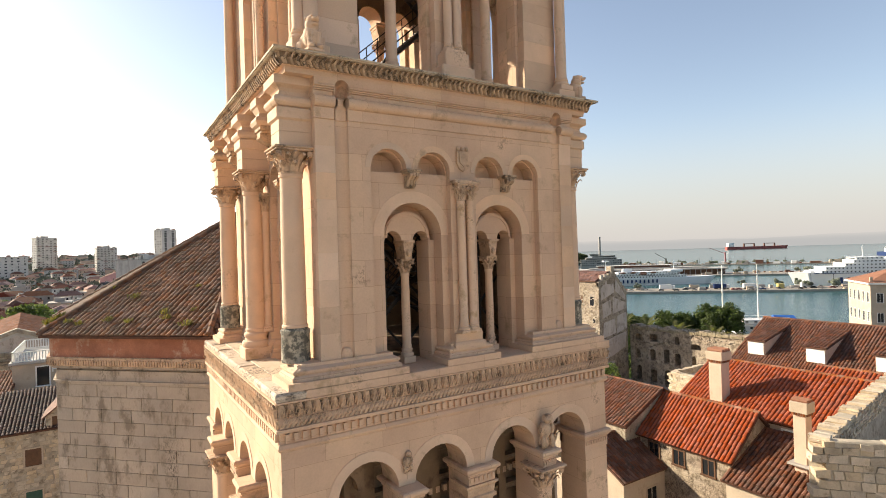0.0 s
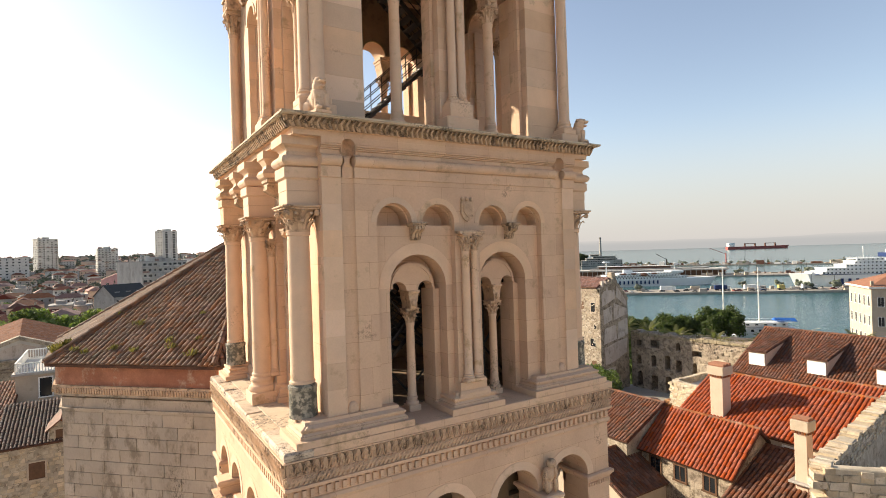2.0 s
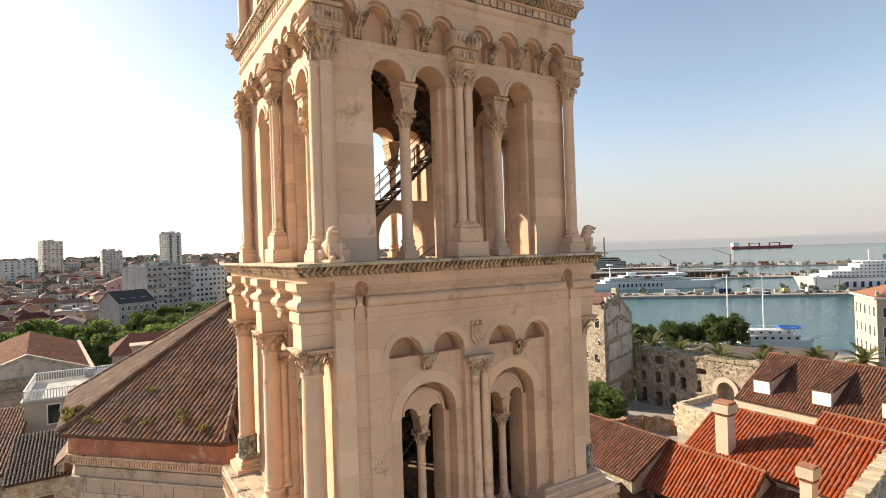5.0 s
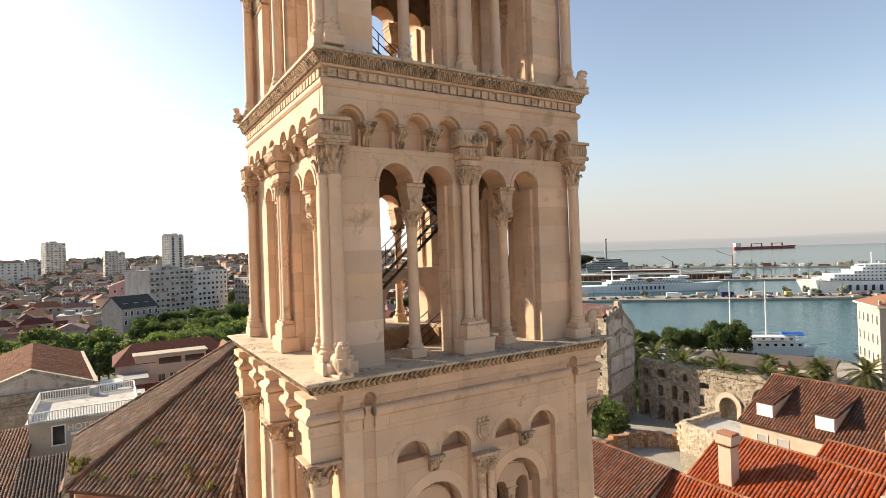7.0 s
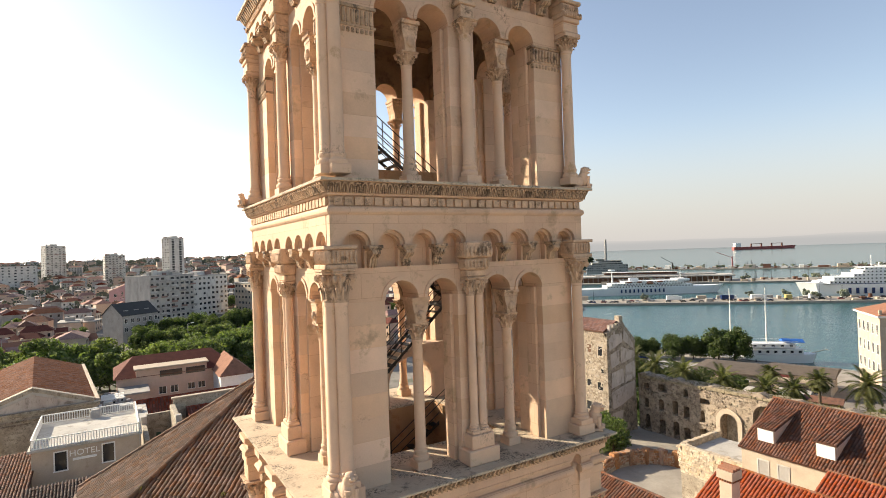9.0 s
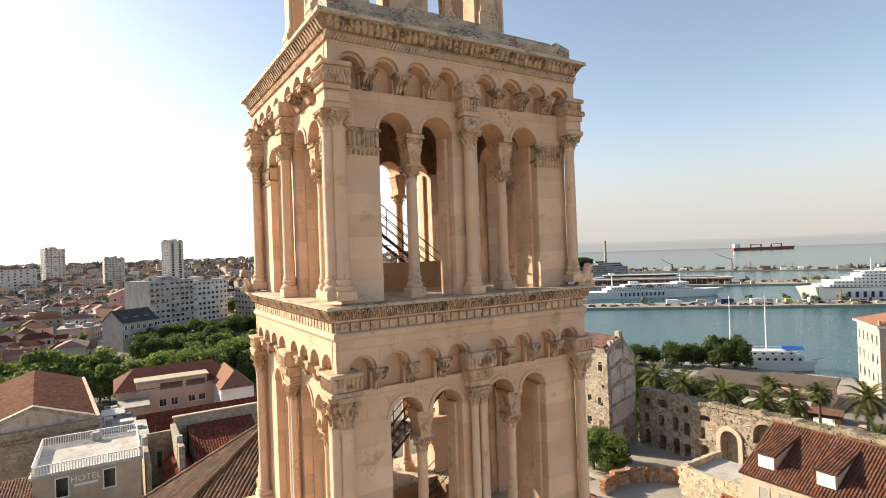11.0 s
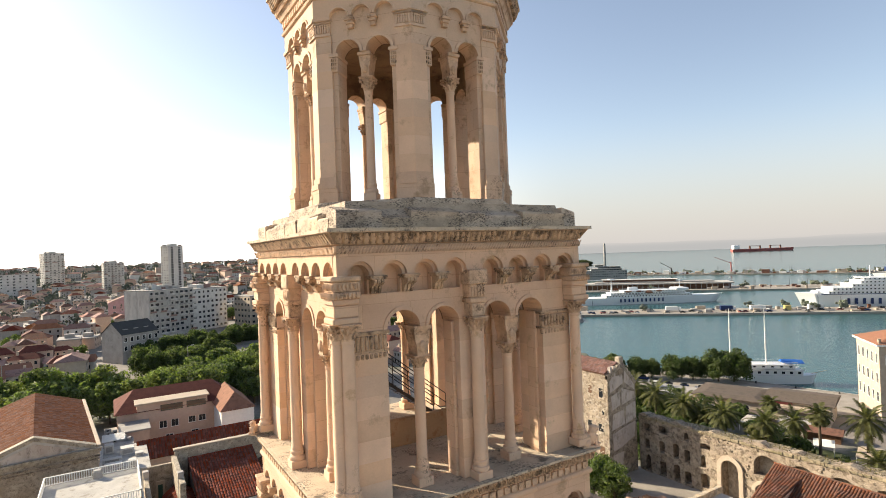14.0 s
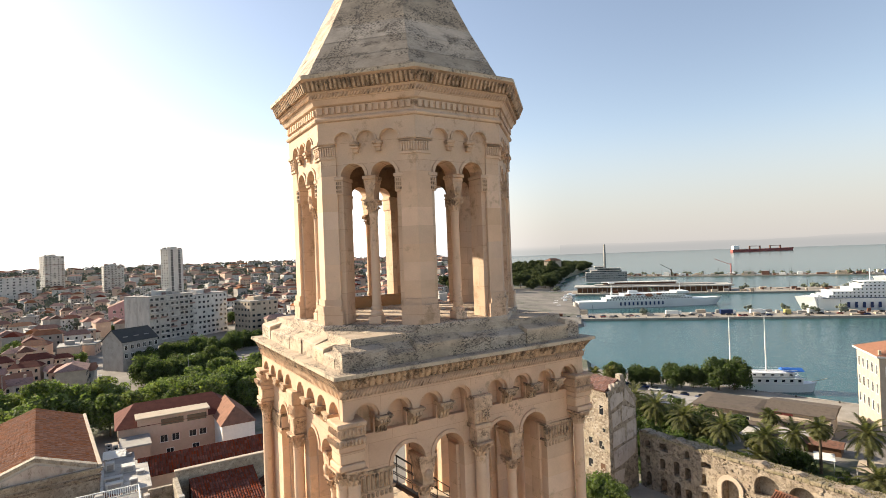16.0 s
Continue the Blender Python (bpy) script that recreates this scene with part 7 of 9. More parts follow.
laurel = [tree("quay_tree", "dense dark round-crowned tree on the waterfront", 40 + i, 4.6, 7.6, 1.6, "leaf_dark", "waterfront trees", 80, 90, 0.3, 3, 0.08) for i in range(2)]
hide_far(laurel, [(155, 127.5, -6.3), (168.2, 111.2, -6.3)])
for x, y, s in ((161.4, 121.9, 0.85), (165, 118.4, 0.8), (173.4, 106.8, 0.95), (178, 99.8, 1.25), (181.5, 96, 1.3)):
    plant(laurel, x, y, -6.3, s, rng)
# Dark foliage here stands for trees in the apartment block's shade.
for i in range(17):
    plant(laurel, 6 + i * 4.2 + rng.uniform(-2, 2), 262 + i * 2.4 + rng.uniform(-5, 5), -1, rng.uniform(0.9, 1.25), rng)
for i in range(11):
    plant(laurel, 3 + i * 3.1 + rng.uniform(-2, 2), 226 + rng.uniform(-7, 9), -1, rng.uniform(1.1, 1.4), rng)
for x, y in ((-44, 172), (-50, 180), (-46, 190), (-56, 170)):
    plant(laurel, x, y, 0, 1.9, rng)


def palm(seed, trunk, r, group="palms"):
    t = thing("palm_tree", "tall date palm with drooping grey-green fronds", "palm", group=group)
    rg = random.Random(seed)
    prof = []
    for i in range(12):
        z = trunk * i / 11
        prof += [(0.36 - 0.1 * i / 11, z), (0.31 - 0.1 * i / 11, z + trunk / 22)]
    part("trunk", Mesh().lathe([(0.45, -0.6)] + prof, n=10), M["bark"], t)
    for i in range(46):
        a = i * 2.399
        el = 1.3 - 2.05 * (i / 46) + rg.uniform(-0.1, 0.1)
        L = r * rg.uniform(0.85, 1.1)
        ms = Mesh()
        pts, d = [], Vector((math.cos(a) * math.cos(el), math.sin(a) * math.cos(el), math.sin(el)))
        p = Vector((0, 0, trunk))
        for s in range(8):
            pts.append(p.copy())
            p = p + d * (L / 7)
            d = (d + Vector((0, 0, -0.2))).normalized()
        sidev = Vector((-math.sin(a), math.cos(a), 0))
        for s in range(7):
            w = 0.72 * math.sin(math.pi * (s + 0.7) / 8) + 0.14
            for q in range(4):
                c0 = pts[s].lerp(pts[s + 1], q / 4)
                fw = (pts[s + 1] - pts[s]).normalized()
                for g in (-1, 1):
                    tip = c0 + sidev * g * w + fw * w * 0.7 + Vector((0, 0, -0.22 * w))
                    ms.add([tuple(c0 - fw * 0.09), tuple(c0 + fw * 0.12), tuple(tip)], [(0, 1, 2)])
            ms.add([tuple(pts[s] - sidev * 0.03), tuple(pts[s] + sidev * 0.03), tuple(pts[s + 1] + sidev * 0.02), tuple(pts[s + 1] - sidev * 0.02)], [(0, 1, 2, 3)])
        part("frond", ms, M["palm"], t)
    return t


palms = [palm(3, 9.2, 5.0), palm(5, 6.4, 4.4), palm(8, 9.9, 2.9)]
hide_far(palms, [(113.3, 77.4, -4.6), (112.7, 64.0, -4.4), (123.6, 43.3, -4.7)])
for kind, x, y, s in ((0, 110.2, 67.1, 0.98), (0, 110.5, 57.3, 0.98), (0, 111.6, 48.5, 0.94), (0, 128.3, 36.2, 1.05), (0, 115.7, 86.5, 1.0), (1, 108.4, 48.7, 0.82), (1, 128.1, 50.7, 0.95), (1, 110.3, 27.9, 1.0),
                      (2, 128.3, 56.2, 0.92), (2, 128, 112, 1.0), (2, 136.9, 113, 0.95), (1, 104, 82, 0.9), (0, 121, 22, 1.0), (1, 119, 74, 0.9)):
    o = copy_thing(palms[kind], pose(x, y, ground_z(x, y), 0, 0, rng.uniform(0, 360)))
    o.scale = (s, s, s)
park = [tree("park_shrub", "bushy dark green shrub in the waterfront park", 90 + i, 2.6, 3.2, 0.7, "leaf_dark", "park shrubs", 26, 60, 0.26, 2, 0.05) for i in range(2)]
hide_far(park, [(106, 66, ground_z(106, 66)), (118, 36, ground_z(118, 36))])
for i in range(44):
    x, y = rng.uniform(84, 122), rng.uniform(24, 92)
    plant(park, x, y, ground_z(x, y), rng.uniform(0.7, 1.5), rng)
for i in range(34):
    x, y = rng.uniform(98, 136), rng.uniform(56, 104)
    if x + 0.3 * (y - 85) < 134:
        plant(park, x, y, ground_z(x, y), rng.uniform(0.9, 1.7), rng)
bush = tree("garden_tree", "leafy green tree at the foot of the tower ruins", 61, 3.0, 5.6, 1.2, "leaf", "", 60, 90, 0.2, 4, 0.08)
bush.matrix_basis = pose(62.5, 50.0, 2.0)
o = copy_thing(bush, pose(59.5, 49, 2.0, 0, 0, 70))
o = copy_thing(bush, pose(61.0, 46.0, 2.0, 0, 0, 140))
hedge = part("leaves", crown_mesh(77, 5.0, 1.6, 26, 60, 0.25, "leaf"), None, thing("hedge", "trimmed green hedge of the park", "hedge", (114, 40, -4.5)))


# ---------- buildings to the north-east ----------
hotel = thing("hotel", "small beige hotel with a white-railed roof terrace", "hotel")
HX0, HX1, HY0, HY1, HZ = -15.3, -5.4, 56.4, 67.4, 16.9
part("wall", Mesh().box(HX0, HX1, HY0, HY1, 0, HZ - 0.25), M["cream"], hotel)
part("terrace", Mesh().box(HX0 - 0.3, HX1 + 0.3, HY0 - 0.3, HY1 + 0.3, HZ - 0.25, HZ, 0.03), M["deck"], hotel, "pale terrace floor")
for x in (-12.75, -8.4):
    opening(hotel, x, 14.25, 1.05, 1.95, HY0, "glass", "white", bar=False)
BALUSTER = Mesh().box(-0.045, 0.045, -0.045, 0.045, 0, 0.95).data("baluster", M["white"])
for a, b in (((HX0, HY0), (HX1, HY0)), ((HX0, HY0), (HX0, HY1)), ((HX1, HY0), (HX1, HY1)), ((HX0, HY1), (HX1, HY1))):
    a, b = Vector((*a, HZ)), Vector((*b, HZ))
    n = int((b - a).length / 0.25)
    rail = part("railing", Mesh().box(min(a.x, b.x) - 0.05, max(a.x, b.x) + 0.05, min(a.y, b.y) - 0.05, max(a.y, b.y) + 0.05, HZ + 0.02, HZ + 0.1), M["white"], hotel, "white railing of slim balusters")
    for i in range(n + 1):
        p = a.lerp(b, i / n)
        part("baluster", BALUSTER, None, rail, m=Matrix.Translation((p.x, p.y, HZ)))
    part("handrail", Mesh().box(min(a.x, b.x) - 0.07, max(a.x, b.x) + 0.07, min(a.y, b.y) - 0.07, max(a.y, b.y) + 0.07, HZ + 0.95, HZ + 1.05), M["white"], rail)


def letters(text, m, size, mat, label="", category="sign", parent=None, depth=0.02):
    cu = bpy.data.curves.new("sign", "FONT")
    cu.body, cu.size, cu.extrude, cu.align_x = text, size, depth, "CENTER"
    ob = bpy.data.objects.new("sign", cu)
    me = bpy.data.meshes.new_from_object(ob)
    bpy.data.objects.remove(ob)
    bpy.data.curves.remove(cu)
    me.materials.append(M[mat]) if not me.materials else None
    me.materials.clear()
    me.materials.append(M[mat])
    o = new("lettering", me)
    o.parent = parent
    o.matrix_basis = m
    return tagged(o, label)


letters("HOTEL", pose(-10.6, HY0 - 0.03, 15.55, 90, 0, 0), 0.9, "white", "raised white letters", parent=hotel)
part("name_bar", Mesh().box(-11.7, -9.5, HY0 - 0.04, HY0, 15.05, 15.3), M["white"], hotel, "line of small white lettering as a bar")

sh = thing("stone_house", "narrow old stone house with a dark tiled roof and green shutters", "house")
part("wall", Mesh().box(-15.0, -8.6, 42.4, 50, 0, 13.2), M["rubble_wall"], sh)
ms = Mesh()
slab_quad(ms, (-15.3, 42.0, 13.1), (-8.4, 42.0, 13.1), (-8.4, 49.5, 15.2), (-15.3, 49.5, 15.2), 0.15)
rf = part("roof", ms, M["under"], sh)
part("tiles", tile_roof((-15.3, 42.0, 13.13), (-8.4, 42.0, 13.13), (-15.3, 49.5, 15.23), (-8.4, 49.5, 15.23), "tile_char", 0.27, 0.45), M["tile_char"], rf, kind="stuff")
d = part("dormer", Mesh().add([(x, y, z) for y in (42.3, 46.5) for x, z in ((-11.5, 12.9), (-9.9, 12.9), (-9.9, 14.1), (-10.7, 14.75), (-11.5, 14.1))],
                              [(0, 1, 2, 3, 4), (9, 8, 7, 6, 5), (0, 5, 6, 1), (1, 6, 7, 2), (2, 7, 8, 3), (3, 8, 9, 4), (4, 9, 5, 0)]), M["rubble_wall"], sh, "stone dormer")
ms = Mesh()
slab_quad(ms, (-11.8, 42.0, 14.02), (-11.8, 47, 14.02), (-10.7, 47, 14.95), (-10.7, 42.0, 14.95), 0.1)
slab_quad(ms, (-9.6, 42.0, 14.02), (-9.6, 47, 14.02), (-10.7, 47, 14.95), (-10.7, 42.0, 14.95), 0.1)
part("dormer_roof", ms, M["tile_old"], d)
opening(d, -10.7, 13.2, 0.75, 0.85, 42.3, "brown", "cream")
stone_run("rubble_wall", "rough warm stone front of the narrow old house", (-15.0, 42.62), (-8.6, 42.62), 3.6, 13.0, 0.5, limit=230, size=(0.55, 0.32), ragged=0.05)
for x, z, k in ((-12.4, 10.2, "brown"), (-12.4, 6.7, "green"), (-9.8, 6.9, "green"), (-12.4, 3.4, "green"), (-9.8, 3.4, "green")):
    opening(sh, x, z, 1.1, 1.4, 42.26, k, "cream")
for x0, x1, y0, y1, z, mt, lab in ((-22, -15.4, 44, 62, 13.5, "rubble_wall", "old soot-stained stone building"), (-30, -22.2, 52, 80, 12.4, "rubble_wall", "old soot-stained stone building")):
    ob = thing("old_building", lab, "building")
    part("wall", Mesh().box(x0, x1, y0, y1, 0, z, 0.05), M[mt], ob)
    ms = Mesh()
    slab_quad(ms, (x0 - 0.3, y0 - 0.3, z + 0.1), (x1 + 0.3, y0 - 0.3, z + 0.1), (x1 + 0.3, y1, z + 1.8), (x0 - 0.3, y1, z + 1.8), 0.2)
    part("roof", ms, M["under"], ob)
    part("tiles", tile_roof((x0 - 0.3, y0 - 0.3, z + 0.12), (x1 + 0.3, y0 - 0.3, z + 0.12), (x0 - 0.3, y1, z + 1.82), (x1 + 0.3, y1, z + 1.82), "tile_old"), M["tile_old"], ob, kind="stuff")

# church with a pediment and an orange roof
ch = thing("church", "plain church with a stone pediment and an orange tiled roof", "church")
CX0, CX1, CY0, CY1, CZE, CZR, CR = -27.0, -10.5, 92, 131, 13.6, 16.6, -18.7
part("wall", Mesh().add([(x, y, z) for y in (CY0, CY1) for x, z in ((CX0, 0), (CX1, 0), (CX1, CZE), (CR, CZR), (CX0, CZE))],
                        [(0, 1, 2, 3, 4), (9, 8, 7, 6, 5), (0, 5, 6, 1), (1, 6, 7, 2), (2, 7, 8, 3), (3, 8, 9, 4), (4, 9, 5, 0)]), M["grime"], ch)
part("front_wall", Mesh().box(CX0 - 0.2, CX1 + 0.2, CY0 - 0.25, CY0 + 0.1, 0, CZE - 0.92, 0.05), M["rubble_wall"], ch, "weathered rubble front under the pediment")
ms = Mesh()
slab_quad(ms, (CX0 - 0.3, CY1, CZE + 0.1), (CX0 - 0.3, CY0 + 0.8, CZE + 0.1), (CR, CY0 + 0.8, CZR + 0.2), (CR, CY1, CZR + 0.2), 0.2)
slab_quad(ms, (CX1 + 0.3, CY1, CZE + 0.1), (CX1 + 0.3, CY0 + 0.8, CZE + 0.1), (CR, CY0 + 0.8, CZR + 0.2), (CR, CY1, CZR + 0.2), 0.2)
rf = part("roof", ms, M["under"], ch)
for xa in (CX0 - 0.3, CX1 + 0.3):
    part("tiles", tile_roof((xa, CY1, CZE + 0.12), (xa, CY0 + 0.8, CZE + 0.12), (CR, CY1, CZR + 0.22), (CR, CY0 + 0.8, CZR + 0.22), "tile_orange", 0.3, 0.55, 0.07), M["tile_orange"], rf, kind="stuff")
for (xa, za), (xb, zb) in (((CX0, CZE), (CR, CZR)), ((CX1, CZE), (CR, CZR))):
    ms = Mesh()
    slab_quad(ms, (xa, CY0 - 0.4, za + 0.5), (xa, CY0 + 0.9, za + 0.5), (xb, CY0 + 0.9, zb + 0.6), (xb, CY0 - 0.4, zb + 0.6), 0.6)
    part("pediment_moulding", ms, M["rubble_wall"], ch, "weathered pediment moulding")
part("cornice", Mesh().box(CX0 - 0.4, CX1 + 0.4, CY0 - 0.4, CY0 + 0.5, CZE - 0.9, CZE - 0.1, 0.1), M["rubble_wall"], ch)
for dz, out in ((0.28, 0.75), (0.0, 0.55), (-0.95, 0.5), (-1.5, 0.34)):
    part("cornice_moulding", Mesh().box(CX0 - out, CX1 + out, CY0 - out - 0.1, CY0 - 0.2, CZE - 0.42 + dz, CZE - 0.2 + dz, 0.04), M["ruin" if dz < 0 else "rubble_wall"], ch, "weathered cornice moulding")
part("tympanum", Mesh().add([(CX0 + 2.2, CY0 - 0.08, CZE + 0.15), (CX1 - 2.2, CY0 - 0.08, CZE + 0.15), (CR, CY0 - 0.08, CZR - 0.55), (CX0 + 2.2, CY0 + 0.1, CZE + 0.15), (CX1 - 2.2, CY0 + 0.1, CZE + 0.15), (CR, CY0 + 0.1, CZR - 0.55)],
                            [(0, 1, 2), (5, 4, 3), (0, 3, 4, 1), (1, 4, 5, 2), (2, 5, 3, 0)]), M["old_plaster"], ch, "stained pediment field")
part("side_parapet", Mesh().box(CX1 + 0.1, CX1 + 0.7, CY0, CY1, CZE - 0.8, CZE + 0.35, 0.05), M["cream"], ch)

ch.matrix_basis = Matrix.Translation((-10.5, 92, 0)) @ Matrix.Rotation(radians(5.2), 4, "Z") @ Matrix.Translation((10.5, -92, 0))

# museum block with a dark red hipped roof and a long dormer
mu = thing("museum", "pink-walled building with dark red hipped roofs and a long dormer", "building")
part("wall", Mesh().box(-7, 17, 116, 132, 0, 11.5), M["peach"], mu)
ms = Mesh()
zE, zR = 11.4, 15.0
ms.add([(-7.6, 115.4, zE), (17.6, 115.4, zE), (17.6, 132.6, zE), (-7.6, 132.6, zE), (-3.5, 124, zR), (13.5, 124, zR)], [(0, 1, 5, 4), (1, 2, 5), (2, 3, 4, 5), (3, 0, 4), (3, 2, 1, 0)])
part("roof", ms, M["tile_dark"], mu)
ms = Mesh()
ms.add([(12.4, 105, 11.0), (20.2, 105, 11.0), (20.2, 120, 11.0), (12.4, 120, 11.0), (16.3, 109, 14.2), (16.3, 122, 14.2)], [(0, 1, 4), (1, 2, 5, 4), (2, 3, 5), (3, 0, 4, 5), (3, 2, 1, 0)])
part("wing_roof", ms, M["tile_orange"], mu, "lit orange hipped roof of the wing")
part("wing_wall", Mesh().box(12.8, 19.8, 105.4, 118, 0, 11.0), M["white"], mu)
dm = part("long_dormer", Mesh().box(-3.2, 11.4, 115.6, 121, 8.6, 13.0), M["peach"], mu, "flat-topped dormer with a ribbon window")
part("dormer_roof", Mesh().box(-3.6, 11.8, 114.9, 121.4, 13.0, 13.35, 0.05), M["cream"], dm)
part("ribbon_window", Mesh().box(1.5, 6.1, 115.5, 115.62, 10.9, 12.3), M["glass"], dm)
part("ribbon_window", Mesh().box(6.9, 11.0, 115.5, 115.62, 10.9, 12.3), M["glass"], dm)
for x, z in ((2.0, 7.0), (4.4, 7.0), (8.0, 7.2), (10.2, 7.2), (3.2, 3.6), (8.6, 3.6)):
    opening(mu, x, z, 1.4, 1.7, 116, "glass", "white")
part("annex", Mesh().box(-6.4, -1.2, 108, 115.4, 0, 9.4, 0.05), M["peach"], mu)
part("annex_roof", Mesh().box(-6.8, -0.9, 107.6, 115.6, 9.4, 9.75, 0.05), M["concrete"], mu)
mu.matrix_basis = Matrix.Translation((-0.4, 8.5, -0.9))
lr = gable_house("long_house", "long low building with a dark red tiled roof", -4.2, 20, 99.5, 106, 0, 7.6, 10.0, "x", "peach", "tile_wine", tiled=("lo",), pitch=0.45, row=0.7)
w = thing("stone_wall", "long weathered garden wall with a white coping", "wall")
part("masonry", Mesh().box(-0.3, 14.0, 75.0, 75.7, 0, 15.7), M["rubble_wall"], w)
part("coping", Mesh().box(-0.5, 14.2, 74.9, 75.8, 15.7, 15.9, 0.03), M["cream"], w)
lh = gable_house("low_house", "low house with a dark red tiled roof behind the hotel", 1.6, 10.4, 63, 74.8, 0, 11.2, 14.2, "x", "pale", "tile_wine", tiled=("lo",), ridge=74.6, pitch=0.36, row=0.6)
for x in (5.2, 7.0, 8.8):
    opening(lh, x, 9.3, 1.1, 1.3, 63, "glass", "white")
lh = gable_house("low_house", "narrow lean house with a red tiled roof and stained walls", -2.0, 1.4, 61, 72, 0, 10.6, 12.0, "y", "grime", "tile_wine", tiled=("lo", "hi"), pitch=0.36, row=0.6)
sw = thing("stair_shaft", "roofless weathered stone shaft with a doorway behind the hotel", "ruin")
for x0, x1, y0, y1, z in ((-5.0, -4.4, 74, 86, 11.2), (-4.4, -1.2, 85.4, 86, 11.6), (-1.2, -0.5, 74, 86, 12.4)):
    part("wall", Mesh().box(x0, x1, y0, y1, 0, z, 0.06), M["rubble_wall"], sw)
part("doorway", Mesh().box(-3.4, -2.2, 85.2, 85.45, 6.6, 9.4, 0.03), M["cream"], sw, "pale framed doorway")
part("door", Mesh().box(-3.1, -2.5, 85.1, 85.25, 6.6, 8.9, 0.02), M["green"], sw)
for i, x in enumerate((-0.9, -4.7)):
    part("flue", Mesh().box(x - 0.35, x + 0.35, 76 + i * 6, 76.8 + i * 6, 10, 13.2 - i, 0.04), M["grime"], sw)
sw.matrix_basis = Matrix.Translation((0.4, -11, 2.6))
fr = thing("flat_roof_house", "low building with a cluttered pale flat roof", "building")
part("wall", Mesh().box(-10.0, -3.0, 88.9, 104, 0, 9.3), M["grime"], fr)
part("roof_deck", Mesh().box(-10.2, -2.8, 88.9, 104.2, 9.3, 9.6, 0.04), M["deck"], fr)
part("parapet", Mesh().box(-10.2, -9.8, 88.9, 104.2, 9.6, 10.2, 0.03), M["pale"], fr)
for i, (x, y, w, d, h) in enumerate(((-8.2, 92, 2.6, 1.3, 1.2), (-5.4, 91.5, 1.2, 1.2, 1.5), (-8.4, 95.5, 3.0, 1.2, 0.9), (-6.0, 99, 2.2, 2.0, 1.6), (-8.8, 101, 1.4, 1.4, 2.2), (-4.2, 96.5, 1.3, 1.3, 0.8))):
    u = thing("ventilation_unit", "white ventilation unit standing on the flat roof", "machine", (x, y, 9.6), group="roof units")
    part("casing", Mesh().box(-w / 2, w / 2, -d / 2, d / 2, 0, h * 0.7, 0.05), M["pale"], u)
    part("grille", Mesh().box(-w * 0.35, w * 0.35, -d / 2 - 0.03, -d / 2 + 0.02, h * 0.15, h * 0.55), M["concrete"], u)
for i in range(9):
    part("slat", Mesh().box(-10.0, -6.2, 104.6 + i * 0.55, 104.85 + i * 0.55, 10.6, 10.75), M["white"], fr)
h = gable_house("house", "small house with a brown tiled roof", 8.5, 17, 72, 84, 0, 10.2, 12.2, "y", "cream", "tile_old", tiled=("lo", "hi"), pitch=0.35, row=0.6)
h = gable_house("house", "house with an old tiled roof behind the hotel", -14, -5.4, 76, 88, 0, 8.6, 10.2, "y", "grime", "tile_old", tiled=("lo", "hi"), pitch=0.35, row=0.6)
ms = Mesh()
for i in range(6):
    ms.box(-8.6 + i * 0.55, -8.2 + i * 0.55, 67.9, 69.4, 14.0, 16.2 + 0.15 * (i % 3), 0.03)
part("timber", ms, M["brown"], thing("timber_stack", "stack of old timber and tiles behind the terrace", "timber"))
part("tank", Mesh().lathe([(0.5, 16.35), (0.55, 16.5), (0.55, 17.7), (0.45, 17.9)], -9.8, 66.6, 14), M["concrete"], thing("water_tank", "small grey water tank on the hotel terrace", "tank"))
ac = thing("flat_roof_annex", "flat grey roof crowded with cooling units beside the church", "building")
part("body", Mesh().box(-9.6, -4.8, 104.3, 126, 0, 7.3), M["grime"], ac)
part("roof_deck", Mesh().box(-9.8, -4.6, 104.3, 126.2, 7.3, 7.6, 0.03), M["concrete"], ac)
rg = random.Random(19)
for i in range(13):
    w, d, h = rg.uniform(0.7, 1.3), rg.uniform(0.5, 0.9), rg.uniform(0.6, 1.3)
    u = thing("cooling_unit", "grey cooling unit with a dark fan on the flat roof", "machine", (-9.1 + (i % 4) * 1.25 + rg.uniform(-0.15, 0.15), 114.5 + (i // 4) * 2.6 + rg.uniform(-0.4, 0.4), 7.6), rg.choice((0, 90)), group="cooling units")
    part("casing", Mesh().box(-w / 2, w / 2, -d / 2, d / 2, 0, h, 0.04), M[rg.choice(("deck", "concrete", "pale"))], u)
    part("fan_guard", Mesh().lathe([(min(w, d, h) * 0.36, -0.02), (min(w, d, h) * 0.36, 0.03)], n=12, m=Matrix.Translation((0, -d / 2, h * 0.5)) @ Matrix.Rotation(math.pi / 2, 4, "X")), M["iron"], u)

# the far town: houses in a few kinds, then copies
WALLS = ["grime", "peach", "cream", "cream", "grime", "pale"]
kinds = []
for i, (w, dpt, hh, fl, rf) in enumerate(((9, 7.5, 6.5, 2, "tile_town"), (12, 8, 8.5, 2, "tile_dark"), (8, 7, 5.5, 2, "tile_old"), (13, 9, 10, 3, "tile_town"), (10, 8, 7.5, 2, "tile_orange"), (15, 10, 12, 4, "concrete"))):
    t = thing("town_house", ("pale plastered town house with a low tiled roof", "plain town block with a flat roof")[rf == "concrete"], "house", group="town houses")
    part("wall", Mesh().box(-w / 2, w / 2, -dpt / 2, dpt / 2, -8, hh), M[WALLS[i]], t)
    ms = Mesh()
    if rf == "concrete":
        ms.box(-w / 2 - 0.2, w / 2 + 0.2, -dpt / 2 - 0.2, dpt / 2 + 0.2, hh, hh + 0.5)
        ms.box(-2, 1.5, -1.5, 2, hh + 0.5, hh + 2.6)
